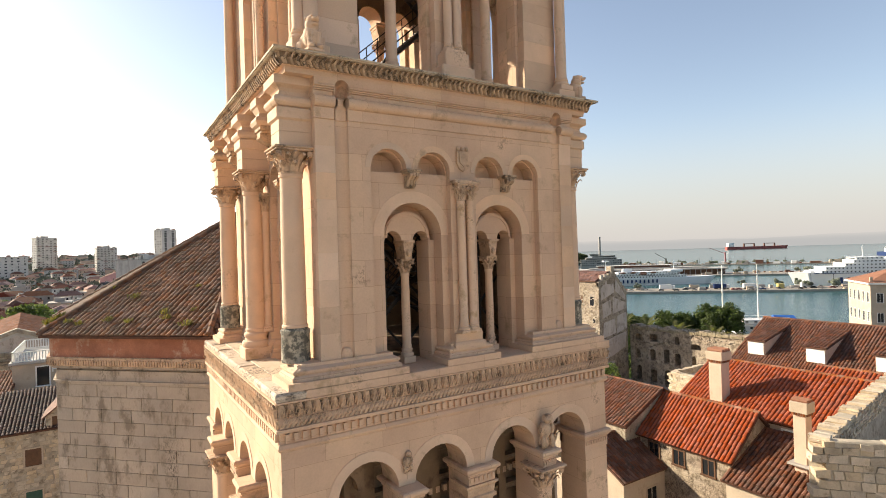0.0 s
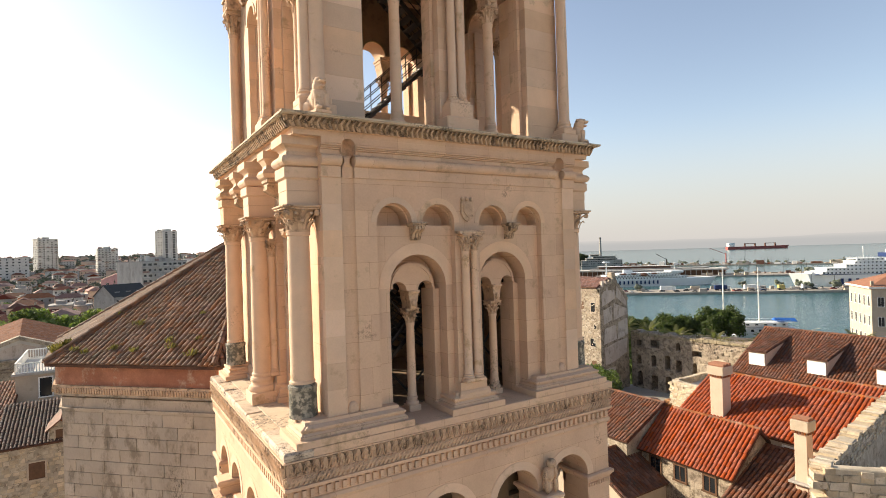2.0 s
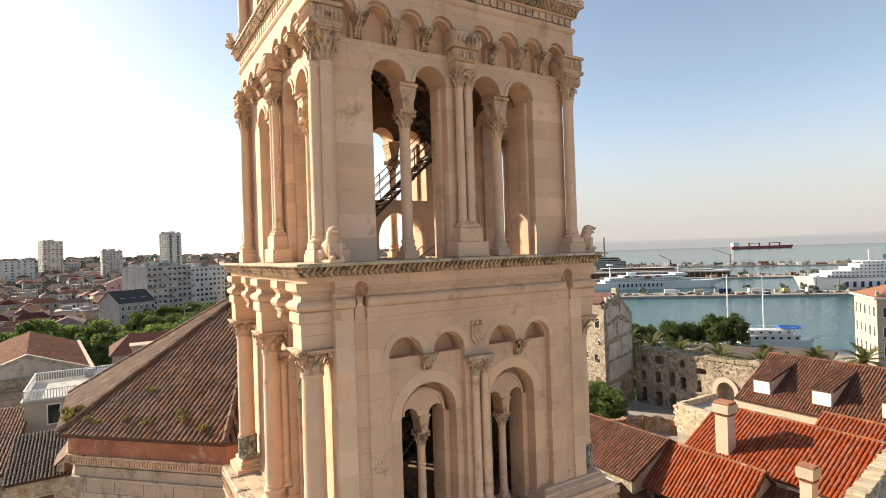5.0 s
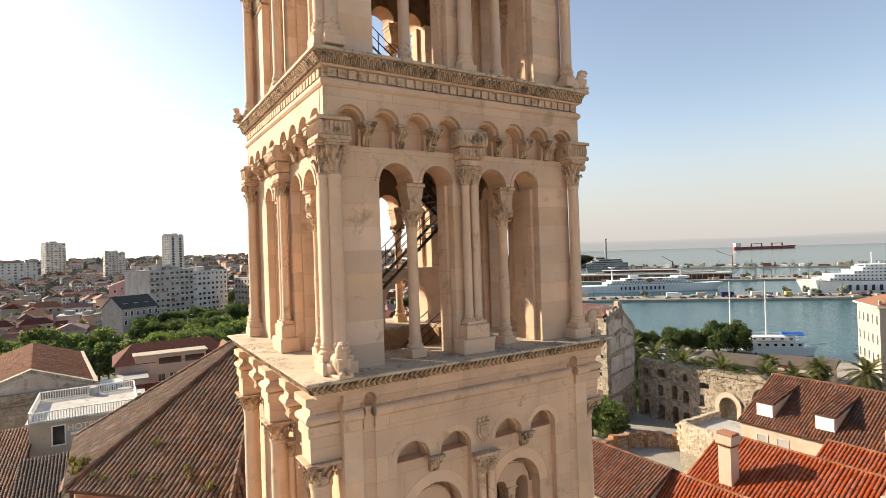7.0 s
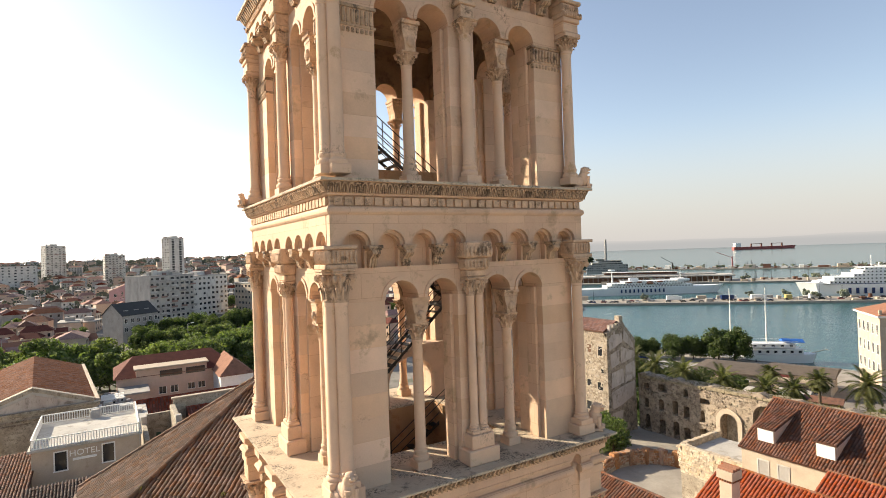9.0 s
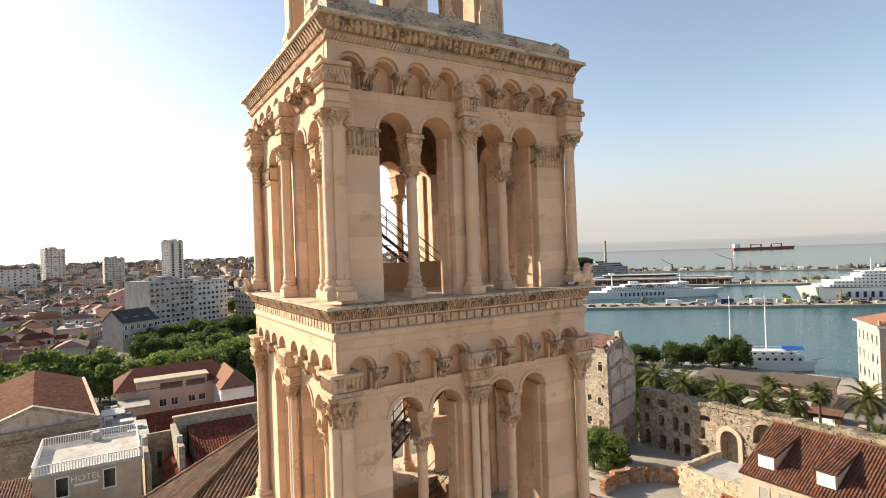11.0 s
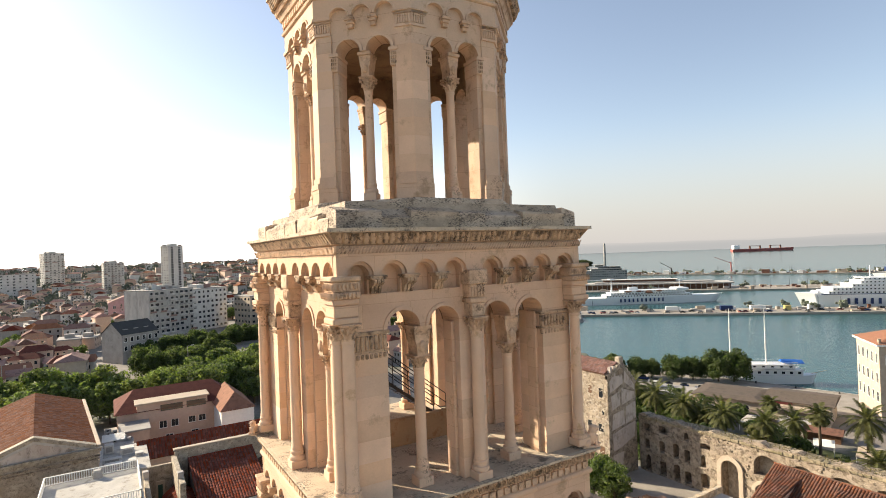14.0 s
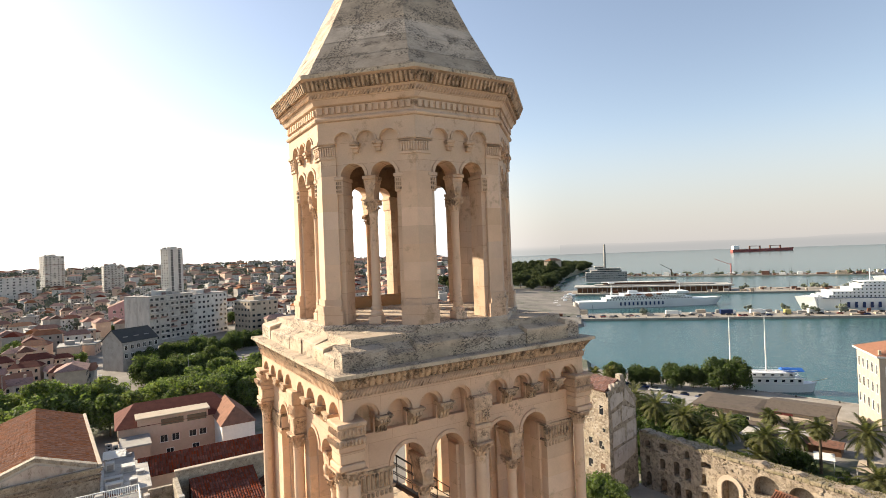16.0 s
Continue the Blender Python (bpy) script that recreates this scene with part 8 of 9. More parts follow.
    else:
        e = 0.5
        ms.add([(-w / 2 - e, -dpt / 2 - e, hh), (w / 2 + e, -dpt / 2 - e, hh), (w / 2 + e, dpt / 2 + e, hh), (-w / 2 - e, dpt / 2 + e, hh), (-w / 2 + dpt * (0.3 if i % 2 else -0.05), 0, hh + 2.2), (w / 2 - dpt * (0.3 if i % 2 else -0.05), 0, hh + 2.2)],
               [(0, 1, 5, 4), (1, 2, 5), (2, 3, 4, 5), (3, 0, 4), (3, 2, 1, 0)])
    part("roof", ms, M[rf], t)
    ms = Mesh()
    for f_ in range(fl):
        for c in range(int(w / 3)):
            x = -w / 2 + (c + 0.5) * w / int(w / 3)
            for q in (-1, 1):
                ms.box(x - 0.5, x + 0.5, q * dpt / 2 - 0.06, q * dpt / 2 + 0.06, hh - 2.4 - f_ * 3.1, hh - 1.0 - f_ * 3.1)
    part("glazing", ms, M["glass"], t, kind="stuff")
    part("chimney", Mesh().box(w * 0.2, w * 0.2 + 0.9, 0.5, 1.4, hh, hh + 3.2), M["cream"], t)
    kinds.append(t)
hide_far(kinds, [(-48, 252, 0), (-22, 232, 0), (-34, 274, 0), (80, 330, 0), (-62, 300, 0), (96, 300, 0)])
rng = random.Random(5)
far_spots = []
for dist in (224, 236, 248, 260, 273, 286, 300, 314, 330, 346, 367, 390, 415, 442, 472, 505, 542, 583, 630, 680, 735, 800, 875, 960, 1060, 1170, 1290, 1410):
    a = -22.0
    while a < 34:
        az = radians(a)
        x, y = dist * math.sin(az) + rng.uniform(-5, 5), dist * math.cos(az) + rng.uniform(-9, 9)
        a += math.degrees(rng.uniform(9.5, 14) * (1 + dist / 1100) / dist)
        if x > coast_x(y) - 40 or (-18 < x < 76 and y < 400) or (24 < x < 92 and 690 < y < 780):
            continue
        if dist > 310:
            far_spots.append((x, y, dist))
            continue
        o = copy_thing(rng.choice(kinds[:5]), pose(x, y, ground_z(x, y) - rng.uniform(0, 1.5), 0, 0, rng.choice((0, 0, 90, 180)) + rng.uniform(-14, 14)))
        s = rng.uniform(0.75, 1.05)
        o.scale = (s, s, s * rng.uniform(0.9, 1.2))
ft = thing("far_town", "crowded pale houses with tiled roofs on the far slope", "town", kind="stuff")
parts = {k: Mesh() for k in ("grime", "peach", "concrete", "pale", "tile_town", "tile_orange", "tile_dark", "tile_old", "glass")}
for x, y, dist in far_spots:
    g = 1.0 + max(0.0, dist - 450) / 900
    w, dp, hh = rng.uniform(8, 15) * g, rng.uniform(7, 10) * g, rng.uniform(5, 10.5) * (0.8 + 0.2 * g)
    t = Matrix.Translation((x, y, ground_z(x, y))) @ Matrix.Rotation(radians(rng.choice((0, 90)) + rng.uniform(-14, 14)), 4, "Z")
    parts[rng.choice(("grime", "peach", "concrete", "pale", "peach"))].box(-w / 2, w / 2, -dp / 2, dp / 2, -9, hh, 0, t)
    if rng.random() < 0.25:
        parts["concrete"].box(-w / 2 - 0.2, w / 2 + 0.2, -dp / 2 - 0.2, dp / 2 + 0.2, hh, hh + 0.6, 0, t)
        hh += 4
        parts["concrete"].box(-2, 2, -2, 2, hh - 4, hh - 1.5, 0, t)
    else:
        parts[rng.choice(("tile_town", "tile_town", "tile_dark", "tile_old", "tile_orange"))].add([(-w / 2 - 0.5, -dp / 2 - 0.5, hh), (w / 2 + 0.5, -dp / 2 - 0.5, hh), (w / 2 + 0.5, dp / 2 + 0.5, hh), (-w / 2 - 0.5, dp / 2 + 0.5, hh), (-w / 2 + dp * 0.3, 0, hh + 2.5), (w / 2 - dp * 0.3, 0, hh + 2.5)],
                                                                         [(0, 1, 5, 4), (1, 2, 5), (2, 3, 4, 5), (3, 0, 4), (3, 2, 1, 0)], t)
    for fl in range(int(hh / 3)):
        for cc in range(int(w / 3.4)):
            xx = -w / 2 + (cc + 0.5) * w / int(w / 3.4)
            parts["glass"].box(xx - 0.5, xx + 0.5, -dp / 2 - 0.08, -dp / 2 + 0.05, hh - 2.4 - fl * 3 - (4 if 0 else 0), hh - 1.1 - fl * 3, 0, t)
for k, ms in parts.items():
    part({"glass": "glazing"}.get(k, "roofs" if "tile" in k else "walls"), ms, M[k], ft, kind="stuff")
for i in range(70):
    az, dist = radians(rng.uniform(-20, 33)), rng.uniform(225, 420)
    x, y = dist * math.sin(az), dist * math.cos(az)
    if x < coast_x(y) - 20 and not (-18 < x < 76 and y < 400):
        plant(street if rng.random() < 0.5 else laurel, x, y, ground_z(x, y) - 1, rng.uniform(0.55, 0.9), rng)
# woods and gardens on the slope behind
ms = Mesh()
rg = np.random.RandomState(31)
for i in range(1500):
    az, dist = radians(rg.uniform(-24, 36)), 420 + 1080 * rg.uniform(0, 1) ** 0.7
    x, y = dist * math.sin(az), dist * math.cos(az)
    if x > coast_x(y) - 15:
        continue
    tall = rg.rand() < 0.18
    r, h = (1.6, rg.uniform(9, 15)) if tall else (rg.uniform(2.5, 5), rg.uniform(5, 9))
    r, h = r * (1 + dist / 3000), h * (1 + dist / 3500)
    z0 = ground_z(x, y)
    for q in range(34):
        d = Vector(rg.normal(0, 1, 3)).normalized()
        zz = z0 + h * (0.55 + 0.45 * d.z)
        wd = r * (1.0 if not tall else max(0.15, 1.1 - (zz - z0) / h))
        p = Vector((x + d.x * wd, y + d.y * wd, zz))
        u, w = Vector(rg.normal(0, 1, 3)).normalized() * r * 0.34, Vector(rg.normal(0, 1, 3)).normalized() * r * 0.34
        ms.add([tuple(p - u), tuple(p + w), tuple(p + u), tuple(p - w)], [(0, 1, 2, 3)])
tagged(new("far_trees", ms.data("far_trees", M["woods"])), "dark trees and cypresses among the far houses", "trees", kind="stuff")


def block(name, label, x, y, turn, w, dpt, z0, z1, mat, cols, step=3.0, strips=0, balcony=False, side_windows=True, clutter=0):
    """A block of flats: body, parapet, roof huts, and on each storey its windows and balconies."""
    t = thing(name, label, "apartment block", (x, y, 0), turn)
    rb = random.Random(int(abs(x * 3 + y)))
    part("wall", Mesh().box(-w / 2, w / 2, -dpt / 2, dpt / 2, z0, z1, 0.05), M[mat], t)
    part("roof_parapet", Mesh().box(-w / 2 - 0.2, w / 2 + 0.2, -dpt / 2 - 0.2, dpt / 2 + 0.2, z1, z1 + 0.5), M["concrete"], t)
    part("roof_hut", Mesh().box(-w * 0.2, w * 0.15, -dpt * 0.2, dpt * 0.2, z1 + 0.5, z1 + 2.8), M[mat], t)
    for i in range(clutter):
        u, v, a, b, h = rb.uniform(-0.42, 0.36) * w, rb.uniform(-0.42, 0.36) * dpt, rb.uniform(1, 5), rb.uniform(1, 4), rb.uniform(0.8, 3.2)
        part("roof_hut", Mesh().box(u, u + a, v, v + b, z1 + 0.5, z1 + 0.5 + h), M[rb.choice(("grime", "pale", "tile_town", "concrete"))], t)
    for i in range(clutter // 2):
        u, v = rb.uniform(-0.45, 0.45) * w, rb.uniform(-0.45, 0.45) * dpt
        part("aerial", Mesh().tube((u, v, z1), (u, v, z1 + rb.uniform(3, 6)), 0.07, 4), M["iron"], t)
    for i in range(strips):
        u = -w / 2 + (i + 0.5) * w / strips
        part("window_strip", Mesh().box(u - w / strips * 0.17, u + w / strips * 0.17, -dpt / 2 - 0.05, -dpt / 2 + 0.1, z0, z1 - 1.2), M["glass"], t, "vertical strip of dark windows")
    for fl in range(int((z1 - z0 - 1) / step)):
        z = z1 - 2.3 - fl * step
        for face, ww in ((0, w), (1, dpt)):
            if (face and not side_windows):
                continue
            n = cols if face == 0 else max(2, int(cols * dpt / w))
            tm = Matrix.Identity(4) if face == 0 else Matrix.Rotation(-math.pi / 2, 4, "Z")
            off = dpt / 2 if face == 0 else w / 2
            if strips and face == 0:
                for i in range(strips):
                    u = -w / 2 + (i + 0.5) * w / strips
                    part("spandrel", Mesh().box(u - w / strips * 0.2, u + w / strips * 0.2, -off - 0.5, -off, z - 0.9, z - 0.1), M[mat], t)
                continue
            row = Mesh()
            for c in range(n):
                xx = -ww / 2 + (c + 0.5) * ww / n + rb.uniform(-0.2, 0.2)
                hw = min(0.9, ww / n * 0.25) * rb.choice((0.6, 0.9, 1.0, 1.3))
                if rb.random() < 0.12:
                    continue
                row.box(xx - hw, xx + hw, -off - 0.06, -off + 0.2, z - (0.7 if balcony and c % 2 == 0 else 0), z + 1.4)
                if balcony and face == 0 and c % 2 == 0:
                    bal = part("balcony", Mesh().box(xx - ww / n * 0.62, xx + ww / n * 0.62, -off - 1.4, -off, z - 0.85, z - 0.7), M["concrete"], t, m=tm)
                    part("railing", Mesh().box(xx - ww / n * 0.62, xx + ww / n * 0.62, -off - 1.4, -off - 1.3, z - 0.7, z + 0.25), M[rb.choice(("grime", "pale", "concrete", "tile_town"))], bal)
            if row.v:
                part("glazing_band", row, M["glass"], t, m=tm, kind="stuff")
    return t


block("apartment_block", "grey-white apartment block with balconies and damp stains", 17.2, 355.6, 33, 30, 22, -2, 27.5, "grime", 9, 3.2, balcony=True, side_windows=False, clutter=12)
block("apartment_block", "white apartment wing with small windows", 41.5, 372, 33, 27, 20, -2, 26, "pale", 8, 3.2, clutter=6)
block("apartment_block", "ochre stone block with tall windows", 74, 356, 18, 20, 20, -2, 20, "cream", 5, 3.6, clutter=4)
block("tower_block", "tall pale high-rise with vertical strips of windows", 58, 738, 30, 20, 15, -4, 64, "pale", 5, 3.1, strips=2, clutter=8)
block("tower_block", "hazy pale high-rise on the hill", -76, 900, 25, 24, 16, 5, 62, "pale", 5, 3.1, balcony=True, clutter=3)
block("tower_block", "lower pale tower block", -5, 850, 10, 24, 16, 5, 46, "pale", 6, 3.1, balcony=True, clutter=5)
block("long_block", "long low grey building on the rise", -150, 800, 5, 130, 18, 5, 36, "pale", 22, 3.4, clutter=10)
gh = gable_house("grey_house", "grey house with a slate roof and roof windows", -9, 8, 262, 276, 0, 13, 18, "x", "concrete", "asphalt", over=0.4)
for c in range(6):
    for z in (9.5, 5.8):
        opening(gh, -7.4 + c * 2.9, z, 1.3, 1.9, 262, "glass", "white")
for c in range(3):
    part("skylight", Mesh().box(-7 + c * 5, -4.8 + c * 5, 264.2, 266.6, 14.6, 15.0, 0, Matrix.Identity(4)), M["concrete"], gh)
gh.matrix_basis = Matrix.Translation((-3, 269, 0)) @ Matrix.Rotation(radians(33), 4, "Z") @ Matrix.Translation((3, -269, 0))
pk = gable_house("pink_house", "pink-walled house with a low gabled roof", -10, 14, 462, 480, -2, 15, 20, "y", "rose", "tile_town", over=0.5)
for z in (6, 10.5):
    for x in (-6, 2, 10):
        opening(pk, x, z, 1.6, 2.0, 462, "glass", "white")

# ---------- the waterfront ----------
mk = thing("market_hall", "low market hall with a rusty brown flat roof", "building")
HALL = Matrix.Translation((140.9, 85.4, 0)) @ Matrix.Rotation(math.atan2(-32.8, 9.9), 4, "Z")
part("wall", Mesh().box(0.4, 34.0, 0.5, 15.5, -6.8, -1.8, 0, HALL), M["cream"], mk)
part("roof", Mesh().loft(-0.4, 19.0, -0.4, 16.4, ((0.0, -1.8), (0.0, -1.5), (-3.0, -1.05))), M["rust_roof"], mk, "", HALL)
part("raised_wall", Mesh().box(19.2, 34.2, 2.6, 15.8, -1.85, -0.7, 0, HALL), M["cream"], mk)
part("raised_roof", Mesh().add([(18.4, 1.8, -0.75), (35.0, 1.8, -0.75), (35.0, 16.8, -0.75), (18.4, 16.8, -0.75), (18.4, 9.2, 0.35), (35.0, 9.2, 0.35), (18.4, 1.8, -0.95), (35.0, 1.8, -0.95), (35.0, 16.8, -0.95), (18.4, 16.8, -0.95)],
                               [(0, 1, 5, 4), (4, 5, 2, 3), (1, 2, 5), (0, 4, 3), (0, 6, 7, 1), (1, 7, 8, 2), (2, 8, 9, 3), (3, 9, 6, 0), (9, 8, 7, 6)], HALL), M["rust_roof"], mk, "low gabled brown roof")
part("front_canopy", Mesh().box(19.0, 34.4, -1.6, 2.4, -2.5, -2.3, 0.04, HALL), M["rust_roof"], mk)
part("red_sign", Mesh().box(19.6, 25.4, 2.3, 2.55, -1.75, -0.98, 0, HALL), M["red"], mk, "red sign strip without readable text")
part("low_wing", Mesh().box(-15, -1.2, 1.0, 13, -6.8, -3.4, 0, HALL), M["cream"], mk)
part("wing_roof", Mesh().box(-15.6, -0.8, 0.4, 13.6, -3.4, -3.1, 0.05, HALL), M["concrete"], mk)
for i in range(6):
    opening(mk, 3.0 + i * 5.6, -4.9, 1.8, 1.7, 0.5, "glass", "white", HALL)
for i, (u, v, w, d, z, mt) in enumerate(((3, -5.6, 8.6, 4.4, -3.9, "cream"), (14, -6.6, 7.2, 5.0, -3.6, "rust_roof"), (24, -7.4, 6.2, 4.6, -3.8, "concrete"), (30, -13.5, 7.5, 5.0, -3.4, "tile_old"), (-8, -6.0, 7.0, 4.6, -4.0, "concrete"))):
    hut = thing("market_hut", "low wooden market hut with a shallow roof", "hut", group="market huts")
    part("body", Mesh().box(u, u + w, v, v + d, -6.8, z, 0, HALL), M["brown"], hut)
    part("roof", Mesh().add([(u - 0.5, v - 0.6, z), (u + w + 0.5, v - 0.6, z), (u + w + 0.5, v + d + 0.6, z), (u - 0.5, v + d + 0.6, z), (u - 0.5, v + d / 2, z + 0.9), (u + w + 0.5, v + d / 2, z + 0.9)], [(0, 1, 5, 4), (4, 5, 2, 3), (1, 2, 5), (0, 4, 3), (3, 2, 1, 0)], HALL), M[mt], hut)
for x0, x1, y0, y1 in ((98, 118, 46.5, 70), (103, 121, 30, 44.5), (121.5, 132, 40.5, 50.5), (84, 100, 30, 62), (106, 121, 72, 92)):
    ms = Mesh()
    nx, ny = int((x1 - x0) / 2) + 1, int((y1 - y0) / 2) + 1
    for i in range(nx + 1):
        for j in range(ny + 1):
            x, y = x0 + (x1 - x0) * i / nx, y0 + (y1 - y0) * j / ny
            ms.v.append((x, y, ground_z(x, y) + 0.12))
    ms.f += [(i * (ny + 1) + j, (i + 1) * (ny + 1) + j, (i + 1) * (ny + 1) + j + 1, i * (ny + 1) + j + 1) for i in range(nx) for j in range(ny)]
    part("turf", ms, M["lawn"], thing("lawn", "rough green lawn of the waterfront park", "lawn", kind="structure"))
for i, (x, y, w, mt) in enumerate(((134, 63, 9, "deck"), (130, 36.5, 8.5, "cream"), (128.6, 44.8, 4.4, "white"), (137, 55.5, 7, "deck"), (118, 54, 5, "deck"), (120, 25, 6.5, "cream"), (133, 28, 8, "concrete"), (101, 29, 5, "deck"), (108, 80, 6, "deck"), (100, 86, 6, "concrete"))):
    k = thing("market_stall", "market stall with a pale pitched canopy", "stall", (x, y, ground_z(x, y)), 12 * (i % 3), group="market stalls")
    part("canopy", Mesh().add([(-w / 2, -2, 2.4), (w / 2, -2, 2.4), (w / 2, 2, 2.4), (-w / 2, 2, 2.4), (0, -2, 3.4), (0, 2, 3.4)], [(0, 4, 5, 3), (4, 1, 2, 5), (0, 1, 4), (2, 3, 5), (3, 2, 1, 0)]), M[mt], k)
    for sx in (-1, 1):
        for sy in (-1, 1):
            part("post", Mesh().box(sx * w * 0.46 - 0.06, sx * w * 0.46 + 0.06, sy * 1.8 - 0.06, sy * 1.8 + 0.06, -0.5, 2.4), M["white"], k)
wb = thing("waterfront_palace", "white three-storey waterfront building with a red roof", "building", (163, 46, 0), 38)
part("wall", Mesh().box(0, 16, -30, 0, -7, 15.2, 0.05), M["cream"], wb)
ms = Mesh()
ms.add([(-0.8, 0.8, 15.4), (16.8, 0.8, 15.4), (16.8, -30.8, 15.4), (-0.8, -30.8, 15.4), (8, -8, 19), (8, -23, 19)], [(0, 1, 4), (1, 2, 5, 4), (2, 3, 5), (3, 0, 4, 5), (3, 2, 1, 0)])
part("roof", ms, M["tile_orange"], wb)
part("cornice", Mesh().box(-0.8, 16.8, -30.8, 0.8, 14.9, 15.45, 0.1), M["white"], wb)
for z in (0.0, 5.0, 10.2):
    for c in range(5):
        opening(wb, 1.8 + c * 3.1, z, 1.1, 2.6, 0, "glass", "white", Matrix.Translation((0, 0, 0)) @ Matrix.Rotation(math.pi, 4, "Z") @ Matrix.Translation((-16, 0, 0)))
    for c in range(8):
        opening(wb, 2 + c * 3.6, z, 1.3, 2.4, 0, "glass", "white", Matrix.Rotation(-math.pi / 2, 4, "Z"))
for i in range(22):
    part("quoin", Mesh().box(-0.08, 0.55, -0.55, 0.08, -5 + i, -4.1 + i, 0.03), M["cream"], wb)


def quay(name, label, a, b, width, z1=-7.2):
    a, b = Vector((*a, 0)), Vector((*b, 0))
    L = (b - a).length
    t = Matrix.Translation(a) @ Matrix.Rotation(math.atan2(b.y - a.y, b.x - a.x), 4, "Z")
    q = thing(name, label, "quay", kind="structure")
    part("deck", Mesh().box(0, L, 0, width, -14, z1, 0.1, t), M["paving"], q)
    part("kerb", Mesh().box(0, L, -0.02, 0.6, z1, z1 + 0.3, 0.05, t), M["concrete"], q)
    ms = Mesh()
    for i in range(int(L / 12)):
        ms.lathe([(0.3, z1), (0.2, z1 + 0.5), (0.35, z1 + 0.7)], n=6, m=t @ Matrix.Translation((6 + i * 12, 1.2, 0)))
    part("bollards", ms, M["iron"], q, kind="stuff")
    return t, L


RIVA_T, _ = quay("riva", "paved waterfront promenade", (214, -20), (171, 150), 26, -6.4)
Q1, Q1L = quay("ferry_quay", "long pale ferry quay with parked traffic", (270, 299), (640, -55), 34)
Q2, Q2L = quay("second_quay", "second long pale quay", (420, 462), (760, 95), 60)
Q3, Q3L = quay("breakwater", "outer breakwater", (720, 690), (1010, 160), 40)
tb = thing("ferry_terminal", "long low terminal building with a brown roof", "building")
t = Q2
part("wall", Mesh().box(40, 205, 22, 48, -7.2, -1.5, 0, t), M["brown"], tb)
part("roof", Mesh().box(37, 208, 19, 51, -1.5, 0.0, 0.2, t), M["grime"], tb)
part("roof_deck", Mesh().box(60, 190, 28, 44, 0.0, 1.4, 0.1, t), M["concrete"], tb)
part("upper_hall", Mesh().box(70, 150, 31, 42, 1.4, 3.6, 0.1, t), M["tile_old"], tb, "red-brown upper hall")
part("upper_roof", Mesh().box(68, 152, 29.5, 43.5, 3.6, 4.1, 0.1, t), M["pale"], tb)
for i in range(30):
    part("pillar", Mesh().box(40 + i * 5.6, 40.6 + i * 5.6, 19.5, 20.2, -7.2, -1.5, 0, t), M["concrete"], tb)
office = block("harbour_office", "pale harbour office with rows of windows", 640, 560, -45, 60, 18, -7, 7, "concrete", 18, 3.4)
for i, (dx, w, z) in enumerate(((0, 46, 10.4), (4, 34, 13.6), (-10, 14, 16.4))):
    part("office_tier", Mesh().box(-w / 2, w / 2, -7, 7, z - 3.4, z - 0.4, 0.1), M["pale"], office, "", Matrix.Translation((dx, 1, 0)))
    part("tier_glazing", Mesh().box(-w / 2 + 1, w / 2 - 1, -7.1, -6.9, z - 2.6, z - 1.2), M["glass"], office, "ribbon of dark windows", Matrix.Translation((dx, 1, 0)))
    part("tier_roof", Mesh().box(-w / 2 - 0.8, w / 2 + 0.8, -7.8, 7.8, z - 0.4, z, 0.1), M["concrete"], office, "", Matrix.Translation((dx, 1, 0)))
for i in range(22):
    u = 20 + i * 24
    s = thing("harbour_shed", "small harbour shed or container stack", "shed", group="harbour sheds")
    part("body", Mesh().box(u, u + rng.uniform(6, 16), 10, 18, -7.2, -7.2 + rng.uniform(2.5, 6), 0, Q3), M[rng.choice(("cream", "white", "concrete", "tile_old"))], s)
rq = np.random.RandomState(8)
heaps = {k: Mesh() for k in ("concrete", "cream", "tile_old", "iron", "woods")}
for base, L, w0, w1, num in ((Q3, Q3L, 2, 36, 260), (Q2, Q2L, 2, 56, 170), (Q1, Q1L, 4, 30, 60)):
    for _ in range(num):
        u, v, kind = rq.uniform(4, L - 4), rq.uniform(w0, w1), rq.choice(list(heaps))
        if base is Q2 and 30 < u < 215 and v > 15:
            continue
        if kind == "woods":
            for _ in range(14):
                d = rq.normal(0, 1.2, 3)
                heaps[kind].add(*lump(u + d[0], v + d[1], -4.6 + abs(d[2]), 1.3, 1.3, 1.1, 5, 3), base)
        elif kind == "iron":
            heaps[kind].tube(tuple(base @ Vector((u, v, -7.2))), tuple(base @ Vector((u, v, rq.uniform(0, 5)))), 0.16, 4)
        else:
            a, b, h = rq.uniform(1.5, 7), rq.uniform(1.5, 4), rq.uniform(1.0, 3.4)
            heaps[kind].box(u, u + a, v, v + b, -7.2, -7.2 + h, 0, base)
hp = thing("quay_clutter", "containers, huts, bushes and lamp posts crowding the quays", "clutter", kind="stuff")
for kind, ms in heaps.items():
    part({"woods": "bushes", "iron": "lamp_posts"}.get(kind, "huts"), ms, M[kind], hp, kind="stuff")
cr = thing("harbour_crane", "red harbour crane on the breakwater", "crane")
part("mast", Mesh().tube((840, 480, -7), (840, 480, 12), 0.9), M["red"], cr)
part("jib", Mesh().tube((840, 480, 10), (828, 500, 20), 0.4), M["red"], cr)
cr2 = thing("harbour_crane", "dark harbour crane on the breakwater", "crane")
part("mast", Mesh().tube((800, 560, -7), (800, 560, 4), 1.2), M["iron"], cr2)
part("jib", Mesh().tube((800, 560, 3), (790, 574, 13), 0.45), M["iron"], cr2)


def car(mat):
    c = thing("car", "parked car on the quay", "car", group="parked cars")
